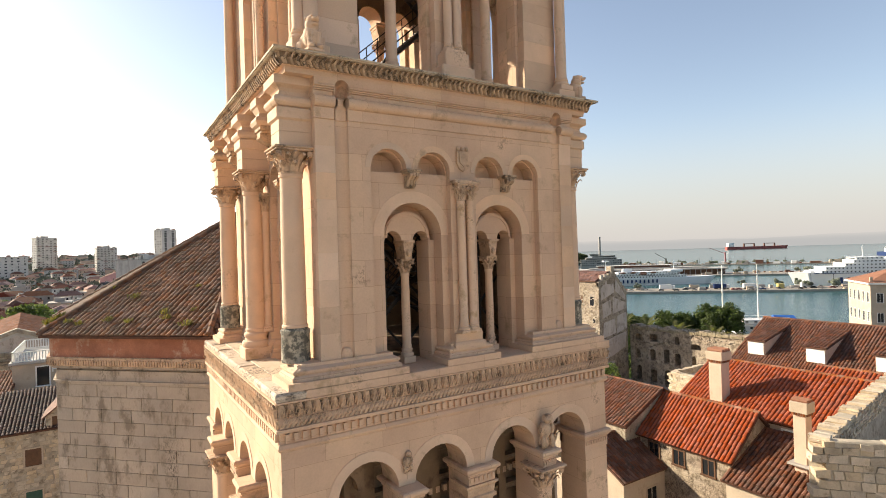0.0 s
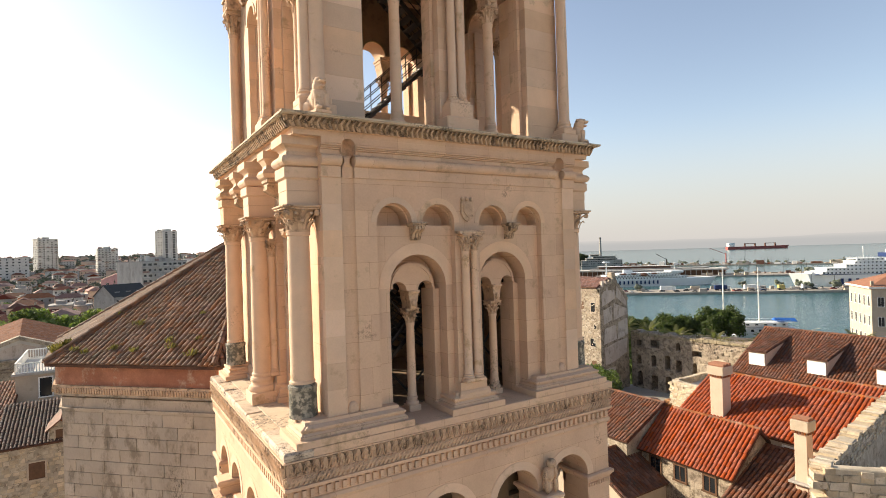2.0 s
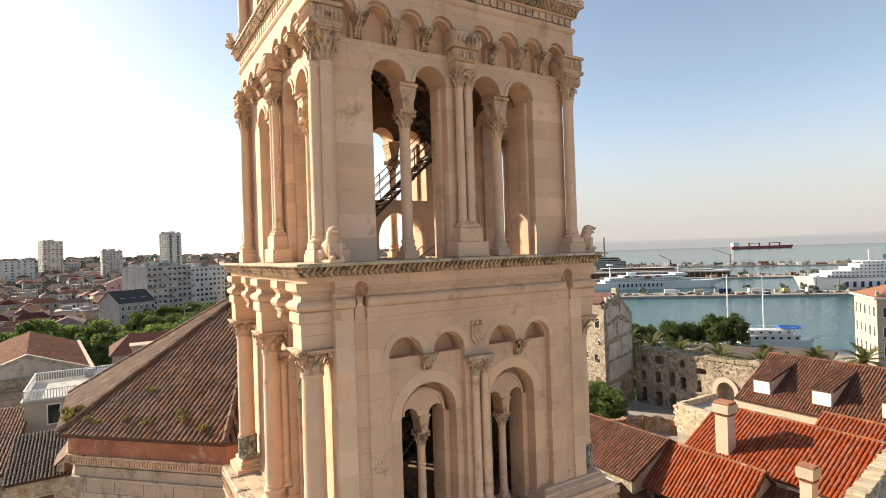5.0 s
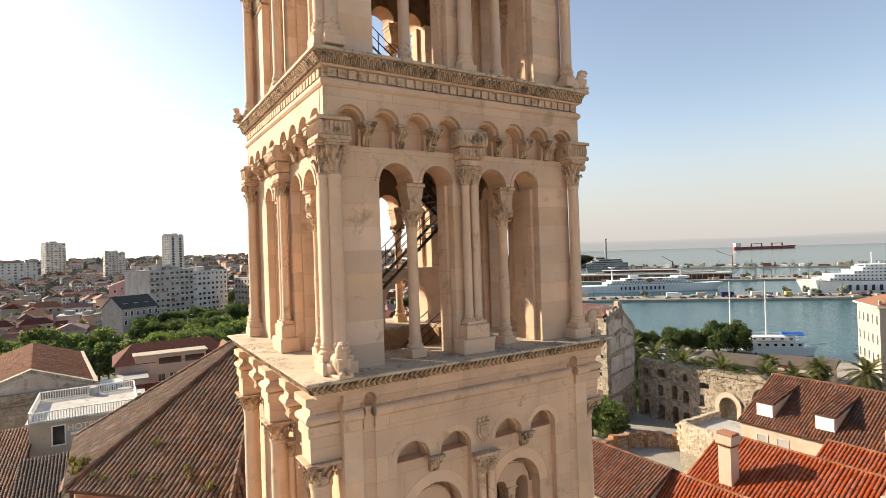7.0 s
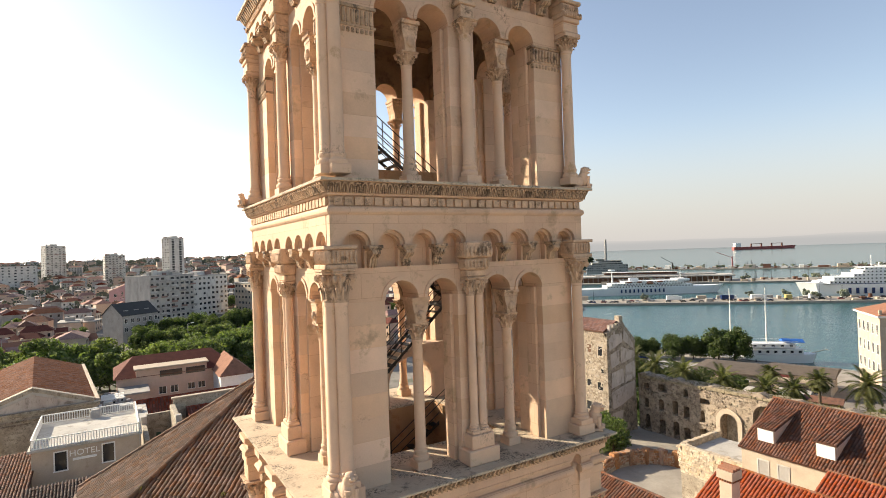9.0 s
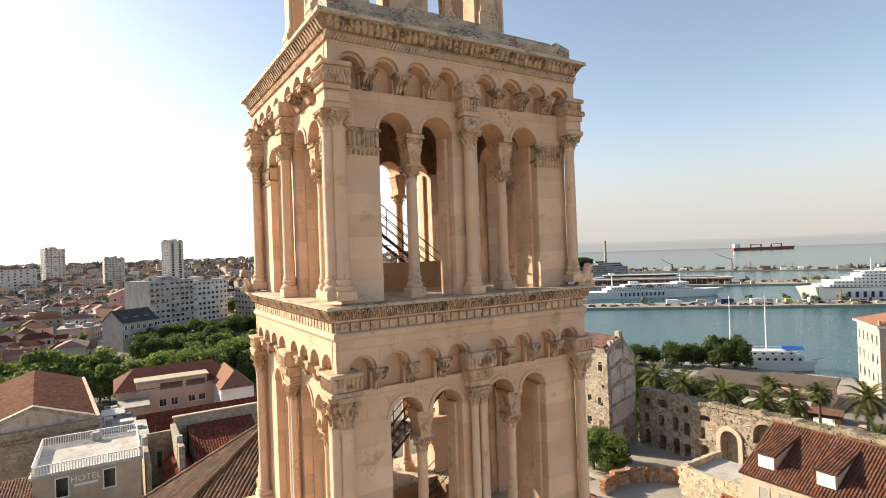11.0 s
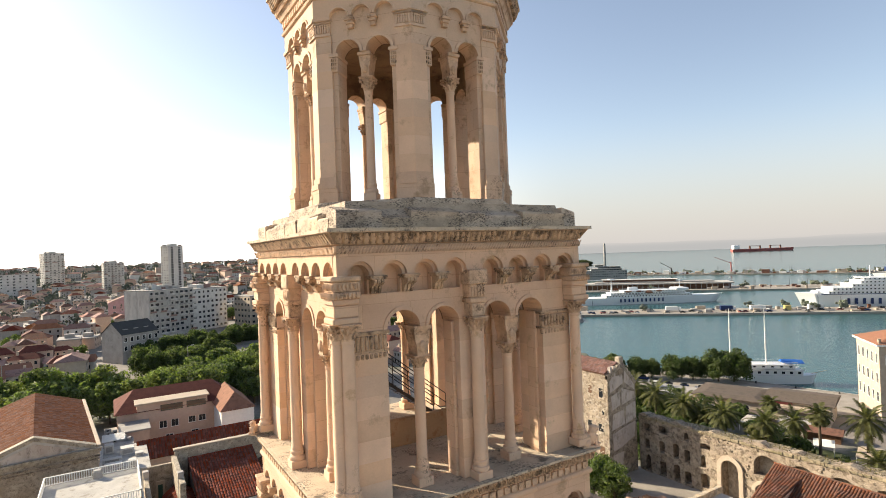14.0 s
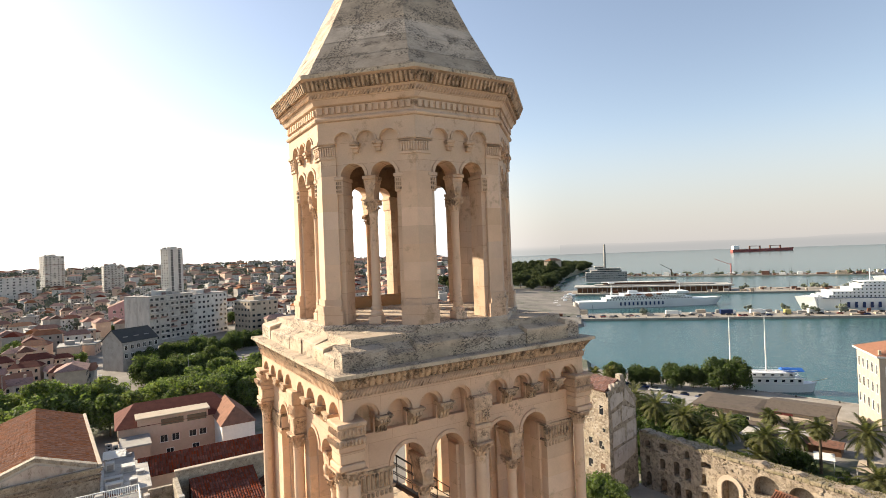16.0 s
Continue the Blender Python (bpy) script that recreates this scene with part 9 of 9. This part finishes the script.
    part("body", Mesh().box(-2.1, 2.1, -0.85, 0.85, 0.3, 0.95, 0.15), M[mat], c)
    part("cabin", Mesh().box(-1.2, 1.1, -0.75, 0.75, 0.95, 1.5, 0.2), M["glass"], c)
    for sx in (-1.3, 1.3):
        for sy in (-0.8, 0.8):
            part("wheel", Mesh().lathe([(0.33, -0.1), (0.33, 0.1)], n=10, m=Matrix.Translation((sx, sy, 0.33)) @ Matrix.Rotation(math.pi / 2, 4, "X")), M["iron"], c)
    return c


def lorry(mat):
    c = thing("lorry", "parked lorry on the quay", "lorry", group="parked lorries")
    part("box_body", Mesh().box(-5.5, 3, -1.25, 1.25, 0.9, 3.9, 0.08), M[mat], c)
    part("cab", Mesh().box(3.3, 5.4, -1.2, 1.2, 0.6, 3.3, 0.2), M["white"], c)
    for sx in (-4.4, -3.2, 4.2):
        for sy in (-1.1, 1.1):
            part("wheel", Mesh().lathe([(0.5, -0.15), (0.5, 0.15)], n=10, m=Matrix.Translation((sx, sy, 0.5)) @ Matrix.Rotation(math.pi / 2, 4, "X")), M["iron"], c)
    return c


cars = [car(m) for m in ("white", "navy", "red", "asphalt", "concrete")]
for i, c in enumerate(cars):
    c.matrix_basis = Q1 @ pose(30 + i * 9, 9, -7.2, 0, 0, 5 * i)
for i in range(46):
    copy_thing(rng.choice(cars), Q1 @ pose(12 + i * 6.2 + rng.uniform(-2, 2), rng.choice((8, 14, 22)) + rng.uniform(-1, 1), -7.2, 0, 0, rng.choice((0, 90, 180, 15))))
for i in range(14):
    copy_thing(rng.choice(cars), pose(164 - i * 0.8 + rng.uniform(-2, 2), 80 + i * 5.5, -6.4, 0, 0, rng.uniform(0, 180)))
for i, (dx, mt) in enumerate(((100, "white"), (138, "navy"), (158, "white"), (196, "white"))):
    l = lorry(mt)
    l.matrix_basis = Q1 @ pose(dx, 17, -7.2, 0, 0, 4 * i)
kiosk = thing("kiosk", "small yellow harbour kiosk", "kiosk")
part("body", Mesh().box(176, 180, 16, 20, -7.2, -3.8, 0.1, Q1), M["yellow"], kiosk)
for i in range(34):
    x, y = 150 + rng.uniform(-8, 14) + i * 3.2, 330 - i * 1.0 + rng.uniform(-40, 40)
    if x < coast_x(y) - 12:
        copy_thing(rng.choice(cars), pose(x, y, ground_z(x, y), 0, 0, rng.uniform(0, 180)))


# ---------- ships ----------
def hull_mesh(L, B, H, bow=0.28, flare=1.0, n=18):
    ms = Mesh()
    rows = []
    for i in range(n + 1):
        s = i / n
        w = B / 2 * (1 if s < 1 - bow else math.sqrt(max(0.0, 1 - ((s - 1 + bow) / bow) ** 2)) * 0.96 + 0.01)
        w *= min(1.0, 0.82 + s * 2)
        sheer = H * (1 + 0.12 * max(0, (s - 0.6) / 0.4) ** 2)
        x = s * L
        over = bow * L * 0.16 * max(0, (s - 1 + bow) / bow) ** 2
        rows.append([(x, -w * 0.86, 0), (x + over, -w * flare, sheer), (x + over, w * flare, sheer), (x, w * 0.86, 0)])
    for r in rows:
        ms.v += r
    for i in range(n):
        for j in range(4):
            ms.f.append((i * 4 + j, i * 4 + (j + 1) % 4, (i + 1) * 4 + (j + 1) % 4, (i + 1) * 4 + j))
    ms.f += [(3, 2, 1, 0), tuple(n * 4 + j for j in range(4))]
    return ms


def decks(ship, L, tiers, mat="hull"):
    """Deck houses one above another with a row of windows along both sides: (x0, x1, half width, z0, z1)."""
    for x0, x1, w, z0, z1 in tiers:
        d = part("deckhouse", Mesh().box(x0, x1, -w, w, z0, z1, 0.25), M[mat], ship)
        n = max(3, int((x1 - x0) / 2.6))
        for s in (-1, 1):
            ms = Mesh()
            for i in range(n):
                x = x0 + (i + 0.5) * (x1 - x0) / n
                ms.box(x - 0.5, x + 0.5, s * w - 0.05, s * w + 0.05, z0 + 0.34 * (z1 - z0), z0 + 0.74 * (z1 - z0))
            part("glazing_band", ms, M["glass"], d, "row of dark windows", kind="stuff")
        ms = Mesh()
        for s in (-1, 1):
            ms.box(x0 - 0.8, x1 + 0.6, s * (w + 0.35) - 0.05, s * (w + 0.35) + 0.05, z1 + 0.9, z1 + 1.0)
            ms.box(x0 - 0.8, x1 + 0.6, s * (w + 0.35) - 0.4, s * (w + 0.35) + 0.05, z1, z1 + 0.12)
        part("deck_rail", ms, M[mat], d)


SEA = -8.5
f1 = thing("ferry", "white car ferry moored behind the quay with dark hull letters", "ship", (352, 339, SEA), -33.5)
part("hull", hull_mesh(124, 18, 6.2, 0.3), M["hull"], f1)
decks(f1, 124, ((24, 100, 8.2, 6.2, 8.4), (28, 94, 7.8, 8.4, 10.4), (40, 92, 7.0, 10.4, 12.0)))
part("bridge", Mesh().box(86, 97, -8, 8, 11.3, 13.4, 0.4), M["hull"], f1)
part("bridge_glazing", Mesh().box(96.9, 97.1, -7, 7, 12.1, 13.0), M["glass"], f1)
part("funnel", Mesh().loft(46, 54, -2.2, 2.2, ((0.4, 11.3), (0.0, 12.2), (-0.3, 14.8))), M["hull"], f1)
part("radar_mast", Mesh().lathe([(0.9, 11.3), (0.5, 15), (0.25, 22)], 31, 0, 8), M["hull"], f1)
part("radar_dome", Mesh().loft(29, 33, -2.5, 2.5, ((0.0, 21.5), (0.5, 22), (0.0, 22.8))), M["hull"], f1)
part("mast", Mesh().lathe([(0.5, 13.4), (0.2, 21)], 92, 0, 8), M["hull"], f1)
part("lifeboat", Mesh().add(*lump(62, -8.6, 10.2, 3.6, 1.2, 1.0)), M["tile_orange"], f1, "orange lifeboat in its davits")
for i in range(11):
    part("letter_bar", Mesh().box(36 + i * 3.7, 37.2 + i * 3.7, -9.25, -8.4, 2.2, 5.2), M["navy"], f1, "dark blue hull letter as a plain bar")
# A dark box stands for the shade of the recessed open deck.
part("dark_promenade", Mesh().box(30, 90, -8.32, 8.32, 8.42, 8.75), M["asphalt"], f1, "dark strip painted in for the shade of the open deck")
for i in range(4):
    part("lifeboat", Mesh().add(*lump(44 + i * 9, -8.0, 11.4, 2.8, 0.9, 0.8)), M["tile_orange"], f1, "orange lifeboat in its davits")
part("stern_ramp", Mesh().box(-3, 1, -5, 5, 1.0, 5.4, 0.3), M["concrete"], f1)
f2 = thing("ferry", "large white ferry with an open bow and dark hull letters", "ship", (448, 196, SEA), -46)
f2h = hull_mesh(150, 23, 10, 0.2)
part("hull", Mesh().add(f2h.v, f2h.f, Matrix.Translation((150, 0, 0)) @ Matrix.Rotation(math.pi, 4, "Z")), M["hull"], f2)
decks(f2, 150, ((14, 140, 10.8, 10, 12.6), (17, 134, 10.4, 12.6, 15.1), (30, 120, 10, 15.1, 17.6), (36, 112, 9, 17.6, 20.0), (38, 56, 8, 20.0, 22.0)))
part("bow_visor", Mesh().box(-1, 9, -6, 6, 9, 12, 0.8, Matrix.Translation((4, 0, 2)) @ Matrix.Rotation(radians(28), 4, "Y")), M["hull"], f2, "raised white bow visor")
part("funnel", Mesh().box(95, 106, -4, 4, 20.6, 29, 1.0), M["hull"], f2)
for i in range(5):
    part("lifeboat", Mesh().add(*lump(66 + i * 10, -11.2, 16.4, 3.2, 1.0, 0.9)), M["tile_orange"], f2, "orange lifeboat in its davits")
part("bridge_glazing", Mesh().box(37.8, 38.0, -7.4, 7.4, 20.7, 21.5), M["glass"], f2)
part("mast", Mesh().tube((46, 0, 22), (46, 0, 31), 0.35), M["hull"], f2)
part("blue_band", Mesh().box(10, 147, -11.6, 11.6, 10.1, 10.5), M["navy"], f2)
for i in range(11):
    part("letter_bar", Mesh().box(26 + i * 5.0, 27.6 + i * 5.0, -11.75, -10.6, 3.0, 7.2), M["navy"], f2, "dark blue hull letter as a plain bar")
f3 = thing("ferry", "tall white ferry with a blue hull band behind the quay", "ship", (622, 206, SEA), -46)
f3h = hull_mesh(150, 25, 11, 0.2)
part("hull", Mesh().add(f3h.v, f3h.f, Matrix.Translation((150, 0, 0)) @ Matrix.Rotation(math.pi, 4, "Z")), M["hull"], f3)
decks(f3, 150, ((10, 140, 12, 11, 15), (12, 136, 11.6, 15, 18.4), (16, 130, 11, 18.4, 21.8), (20, 110, 10.5, 21.8, 25)))
part("funnel", Mesh().box(80, 92, -4, 4, 26.5, 36, 1.0), M["hull"], f3)
part("blue_band", Mesh().box(8, 140, -12.7, 12.7, 13.0, 16.0), M["navy"], f3, "navy blue band along the side")
part("mast", Mesh().tube((40, 0, 26), (40, 0, 42), 0.4), M["iron"], f3)
f3.scale = (1.4, 1.4, 1.4)
cg = thing("cargo_ship", "long red cargo ship with deck cranes at anchor", "ship", (2700, 1560, SEA), -36)
part("hull", hull_mesh(300, 38, 14, 0.14), M["red"], cg)
part("bridge", Mesh().box(6, 34, -14, 14, 14, 34, 1), M["hull"], cg)
for x in (90, 140, 190, 240):
    part("deck_crane", Mesh().box(x - 3, x + 3, -3, 3, 14, 30, 0.4), M["tile_old"], cg)
for x0, x1 in ((90, 140), (190, 240)):
    part("crane_boom", Mesh().box(x0, x1, -1.5, 1.5, 27, 29.5, 0.3), M["tile_old"], cg)
bt = thing("motor_sailer", "white two-masted excursion boat with a blue awning at the quay", "boat", (191, 99, SEA), -44)
part("hull", hull_mesh(24, 6.2, 3.0, 0.34), M["hull"], bt)
decks(bt, 24, ((1.5, 20, 2.6, 3.0, 5.1), (2.5, 17.5, 2.4, 5.2, 7.0)))
part("awning", Mesh().add([(13.5, -2.5, 7.6), (20.5, -2.5, 7.4), (20.5, 2.5, 7.4), (13.5, 2.5, 7.6), (13.5, 0, 8.6), (20.5, 0, 8.4)], [(0, 1, 5, 4), (4, 5, 2, 3), (0, 4, 3), (1, 2, 5), (3, 2, 1, 0)]), M["blue"], bt, "blue canvas awning")
sbt = thing("sailing_boat", "white sailing boat with a tall mast behind the trees", "boat", (181.0, 108.7, SEA), -44)
part("hull", hull_mesh(16, 4.6, 2.2, 0.36), M["hull"], sbt)
part("cabin", Mesh().box(4, 9, -1.5, 1.5, 2.2, 3.4, 0.2), M["hull"], sbt)
part("mast", Mesh().lathe([(0.3, 2), (0.25, 17), (0.13, 27.3)], 10.6, 0, 8), M["white"], sbt)
for x, hgt in ((8.7, 27.3),):
    mst = part("mast", Mesh().lathe([(0.3, 3), (0.25, hgt * 0.6), (0.13, hgt)], x, 0, 8), M["white"], bt)
    part("crosstree", Mesh().tube((x, -1.1, hgt * 0.72), (x, 1.1, hgt * 0.72), 0.06), M["cream"], mst)
    part("stay", Mesh().tube((x, 0, hgt - 1), (24 if x > 10 else -1, 0, 4.0), 0.025, 4), M["iron"], mst)
part("bowsprit", Mesh().tube((23.5, 0, 3.4), (28.5, 0, 4.6), 0.12), M["cream"], bt)
for x, y, a in ((222, 36, -40), (226, 28, -38)):
    b2 = thing("motor_boat", "small white motor boat", "boat", (x, y, SEA), a)
    part("hull", hull_mesh(11, 3.4, 1.6, 0.4), M["hull"], b2)
    part("cabin", Mesh().box(2.5, 6.5, -1.2, 1.2, 1.6, 3.0, 0.25), M["hull"], b2)
for i in range(16):
    copy_thing(b2, pose(300 + i * 9.5 + rng.uniform(-3, 3), 333 + i * 7.2 + rng.uniform(-6, 6), SEA, 0, 0, rng.uniform(-70, -20)))

# ---------- the wooded cape ----------
villa = thing("villa", "pale villa with a red roof among the trees of the cape", "house", (756, 800, 12), 20)
part("wall", Mesh().box(-22, 22, -8, 8, -12, 10), M["cream"], villa)
part("roof", Mesh().add([(-23, -9, 10), (23, -9, 10), (23, 9, 10), (-23, 9, 10), (-14, 0, 15), (14, 0, 15)], [(0, 1, 5, 4), (1, 2, 5), (2, 3, 4, 5), (3, 0, 4), (3, 2, 1, 0)]), M["tile_orange"], villa)
st = thing("factory_chimney", "slender tall chimney stack above the cape", "chimney", (1060, 935, -7))
part("shaft", Mesh().lathe([(3.2, 0), (2.4, 58)], n=14), M["concrete"], st)
part("rim", Mesh().lathe([(2.7, 56), (2.7, 59)], n=14), M["concrete"], st)
pine = [tree("cape_tree", "dark pine of the wooded cape", 80 + i, 7.5, 11, 4, "leaf_pine", "cape trees", 34, 50, 0.8, 0, 0.1) for i in range(3)]
hide_far(pine, [(600, 640, 6), (640, 680, 8), (700, 740, 10)])
for i in range(260):
    s = rng.random()
    y = 500 + s * 520
    cxv = coast_x(y)
    x = cxv - 9 - rng.random() ** 1.5 * 190
    hgt = 6 * math.sin(math.pi * min(1, max(0, s))) * min(1, (cxv - x) / 90)
    plant(pine, x, y, ground_z(x, y) + hgt, rng.uniform(0.75, 1.3), rng)
ms = Mesh()
for i in range(13):
    for j in range(9):
        s = i / 12
        y = 500 + s * 480
        cxv = coast_x(y)
        q = j / 8
        ms.v.append((cxv - 6 - q * 230, y, ground_z(cxv - 6 - q * 230, y) - 1.5 + 5 * math.sin(math.pi * s) * min(1, q * 2.4)))
ms.f = [(i * 9 + j, i * 9 + j + 1, (i + 1) * 9 + j + 1, (i + 1) * 9 + j) for i in range(12) for j in range(8)]
tagged(new("cape_hill", ms.data("cape_hill", M["woods"])), "low wooded hill of the cape", "hill", kind="structure")



def street_lamp(x, y, z):
    l = thing("street_lamp", "tall grey street lamp above the park trees", "lamp", (x, y, 0), group="street lamps")
    part("pole", Mesh().lathe([(0.14, -0.5), (0.08, z)], n=8), M["concrete"], l)
    part("arm", Mesh().tube((0, 0, z), (1.6, 0, z + 0.25), 0.05), M["concrete"], l)
    part("lantern", Mesh().box(1.0, 2.1, -0.2, 0.2, z + 0.2, z + 0.38, 0.05), M["white"], l)


street_lamp(15, 198, 13.6)
street_lamp(-13, 182, 13.0)
street_lamp(-38, 205, 13.0)

# haze over the sea horizon, painted as a glowing backdrop far beyond everything, thinning out upwards
bd = bpy.data.materials.new("hazy_distance")
bd.use_nodes = True
nt = bd.node_tree
em, clear, mx = nt.nodes.new("ShaderNodeEmission"), nt.nodes.new("ShaderNodeBsdfTransparent"), nt.nodes.new("ShaderNodeMixShader")
em.inputs[1].default_value = 1.0
geo, sep = nt.nodes.new("ShaderNodeNewGeometry"), nt.nodes.new("ShaderNodeSeparateXYZ")
nt.links.new(geo.outputs["Position"], sep.inputs[0])


def fade(src, lo, hi, a, b):
    r = nt.nodes.new("ShaderNodeMapRange")
    r.interpolation_type = "SMOOTHSTEP"
    for i, value in ((1, lo), (2, hi), (3, a), (4, b)):
        r.inputs[i].default_value = value
    nt.links.new(src, r.inputs[0])
    return r.outputs[0]


# The darker lower band stands for the hazy far sea.
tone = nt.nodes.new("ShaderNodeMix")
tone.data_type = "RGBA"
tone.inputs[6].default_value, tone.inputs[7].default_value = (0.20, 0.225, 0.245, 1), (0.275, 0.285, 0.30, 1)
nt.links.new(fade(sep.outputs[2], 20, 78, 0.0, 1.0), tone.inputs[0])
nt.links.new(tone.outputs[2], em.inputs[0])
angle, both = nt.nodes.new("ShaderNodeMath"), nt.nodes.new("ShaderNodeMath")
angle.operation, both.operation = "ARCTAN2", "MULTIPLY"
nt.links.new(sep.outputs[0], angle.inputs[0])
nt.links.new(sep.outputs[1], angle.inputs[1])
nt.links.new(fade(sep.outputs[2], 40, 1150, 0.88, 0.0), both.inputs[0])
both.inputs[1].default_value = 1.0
# The painted glow grows stronger towards the sun side.
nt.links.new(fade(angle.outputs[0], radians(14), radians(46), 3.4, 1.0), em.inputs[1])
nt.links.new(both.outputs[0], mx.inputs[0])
nt.links.new(clear.outputs[0], mx.inputs[1])
nt.links.new(em.outputs[0], mx.inputs[2])
nt.links.new(mx.outputs[0], nt.nodes["Material Output"].inputs[0])
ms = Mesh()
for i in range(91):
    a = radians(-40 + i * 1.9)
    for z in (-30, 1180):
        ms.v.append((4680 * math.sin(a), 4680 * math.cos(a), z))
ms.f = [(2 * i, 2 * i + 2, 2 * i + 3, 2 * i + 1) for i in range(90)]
tagged(new("backdrop", ms.data("backdrop", bd)), "pale morning haze over the sea horizon, painted as a glowing backdrop", "backdrop", kind="structure")

# low island coast beyond the sea; its fading in haze is painted as a glow
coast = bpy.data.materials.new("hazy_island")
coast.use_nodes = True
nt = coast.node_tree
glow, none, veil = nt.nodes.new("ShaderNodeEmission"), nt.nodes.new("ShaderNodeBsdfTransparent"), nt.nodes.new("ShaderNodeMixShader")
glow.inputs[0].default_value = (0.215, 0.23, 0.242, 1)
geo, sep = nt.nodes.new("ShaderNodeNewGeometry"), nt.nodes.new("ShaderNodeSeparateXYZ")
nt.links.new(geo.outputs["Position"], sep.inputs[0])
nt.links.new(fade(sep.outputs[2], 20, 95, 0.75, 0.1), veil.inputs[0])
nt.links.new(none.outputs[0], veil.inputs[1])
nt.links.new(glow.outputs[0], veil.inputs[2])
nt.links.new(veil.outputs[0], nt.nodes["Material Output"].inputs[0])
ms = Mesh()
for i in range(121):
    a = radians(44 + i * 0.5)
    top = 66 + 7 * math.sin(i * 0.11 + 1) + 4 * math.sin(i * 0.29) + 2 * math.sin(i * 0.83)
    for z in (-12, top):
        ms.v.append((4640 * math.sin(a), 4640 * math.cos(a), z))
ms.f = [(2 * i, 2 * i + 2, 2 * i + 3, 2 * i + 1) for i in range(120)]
tagged(new("island_backdrop", ms.data("island_backdrop", coast)), "faint grey-blue island coast on the sea horizon, its haze painted as glow", "backdrop", kind="structure")
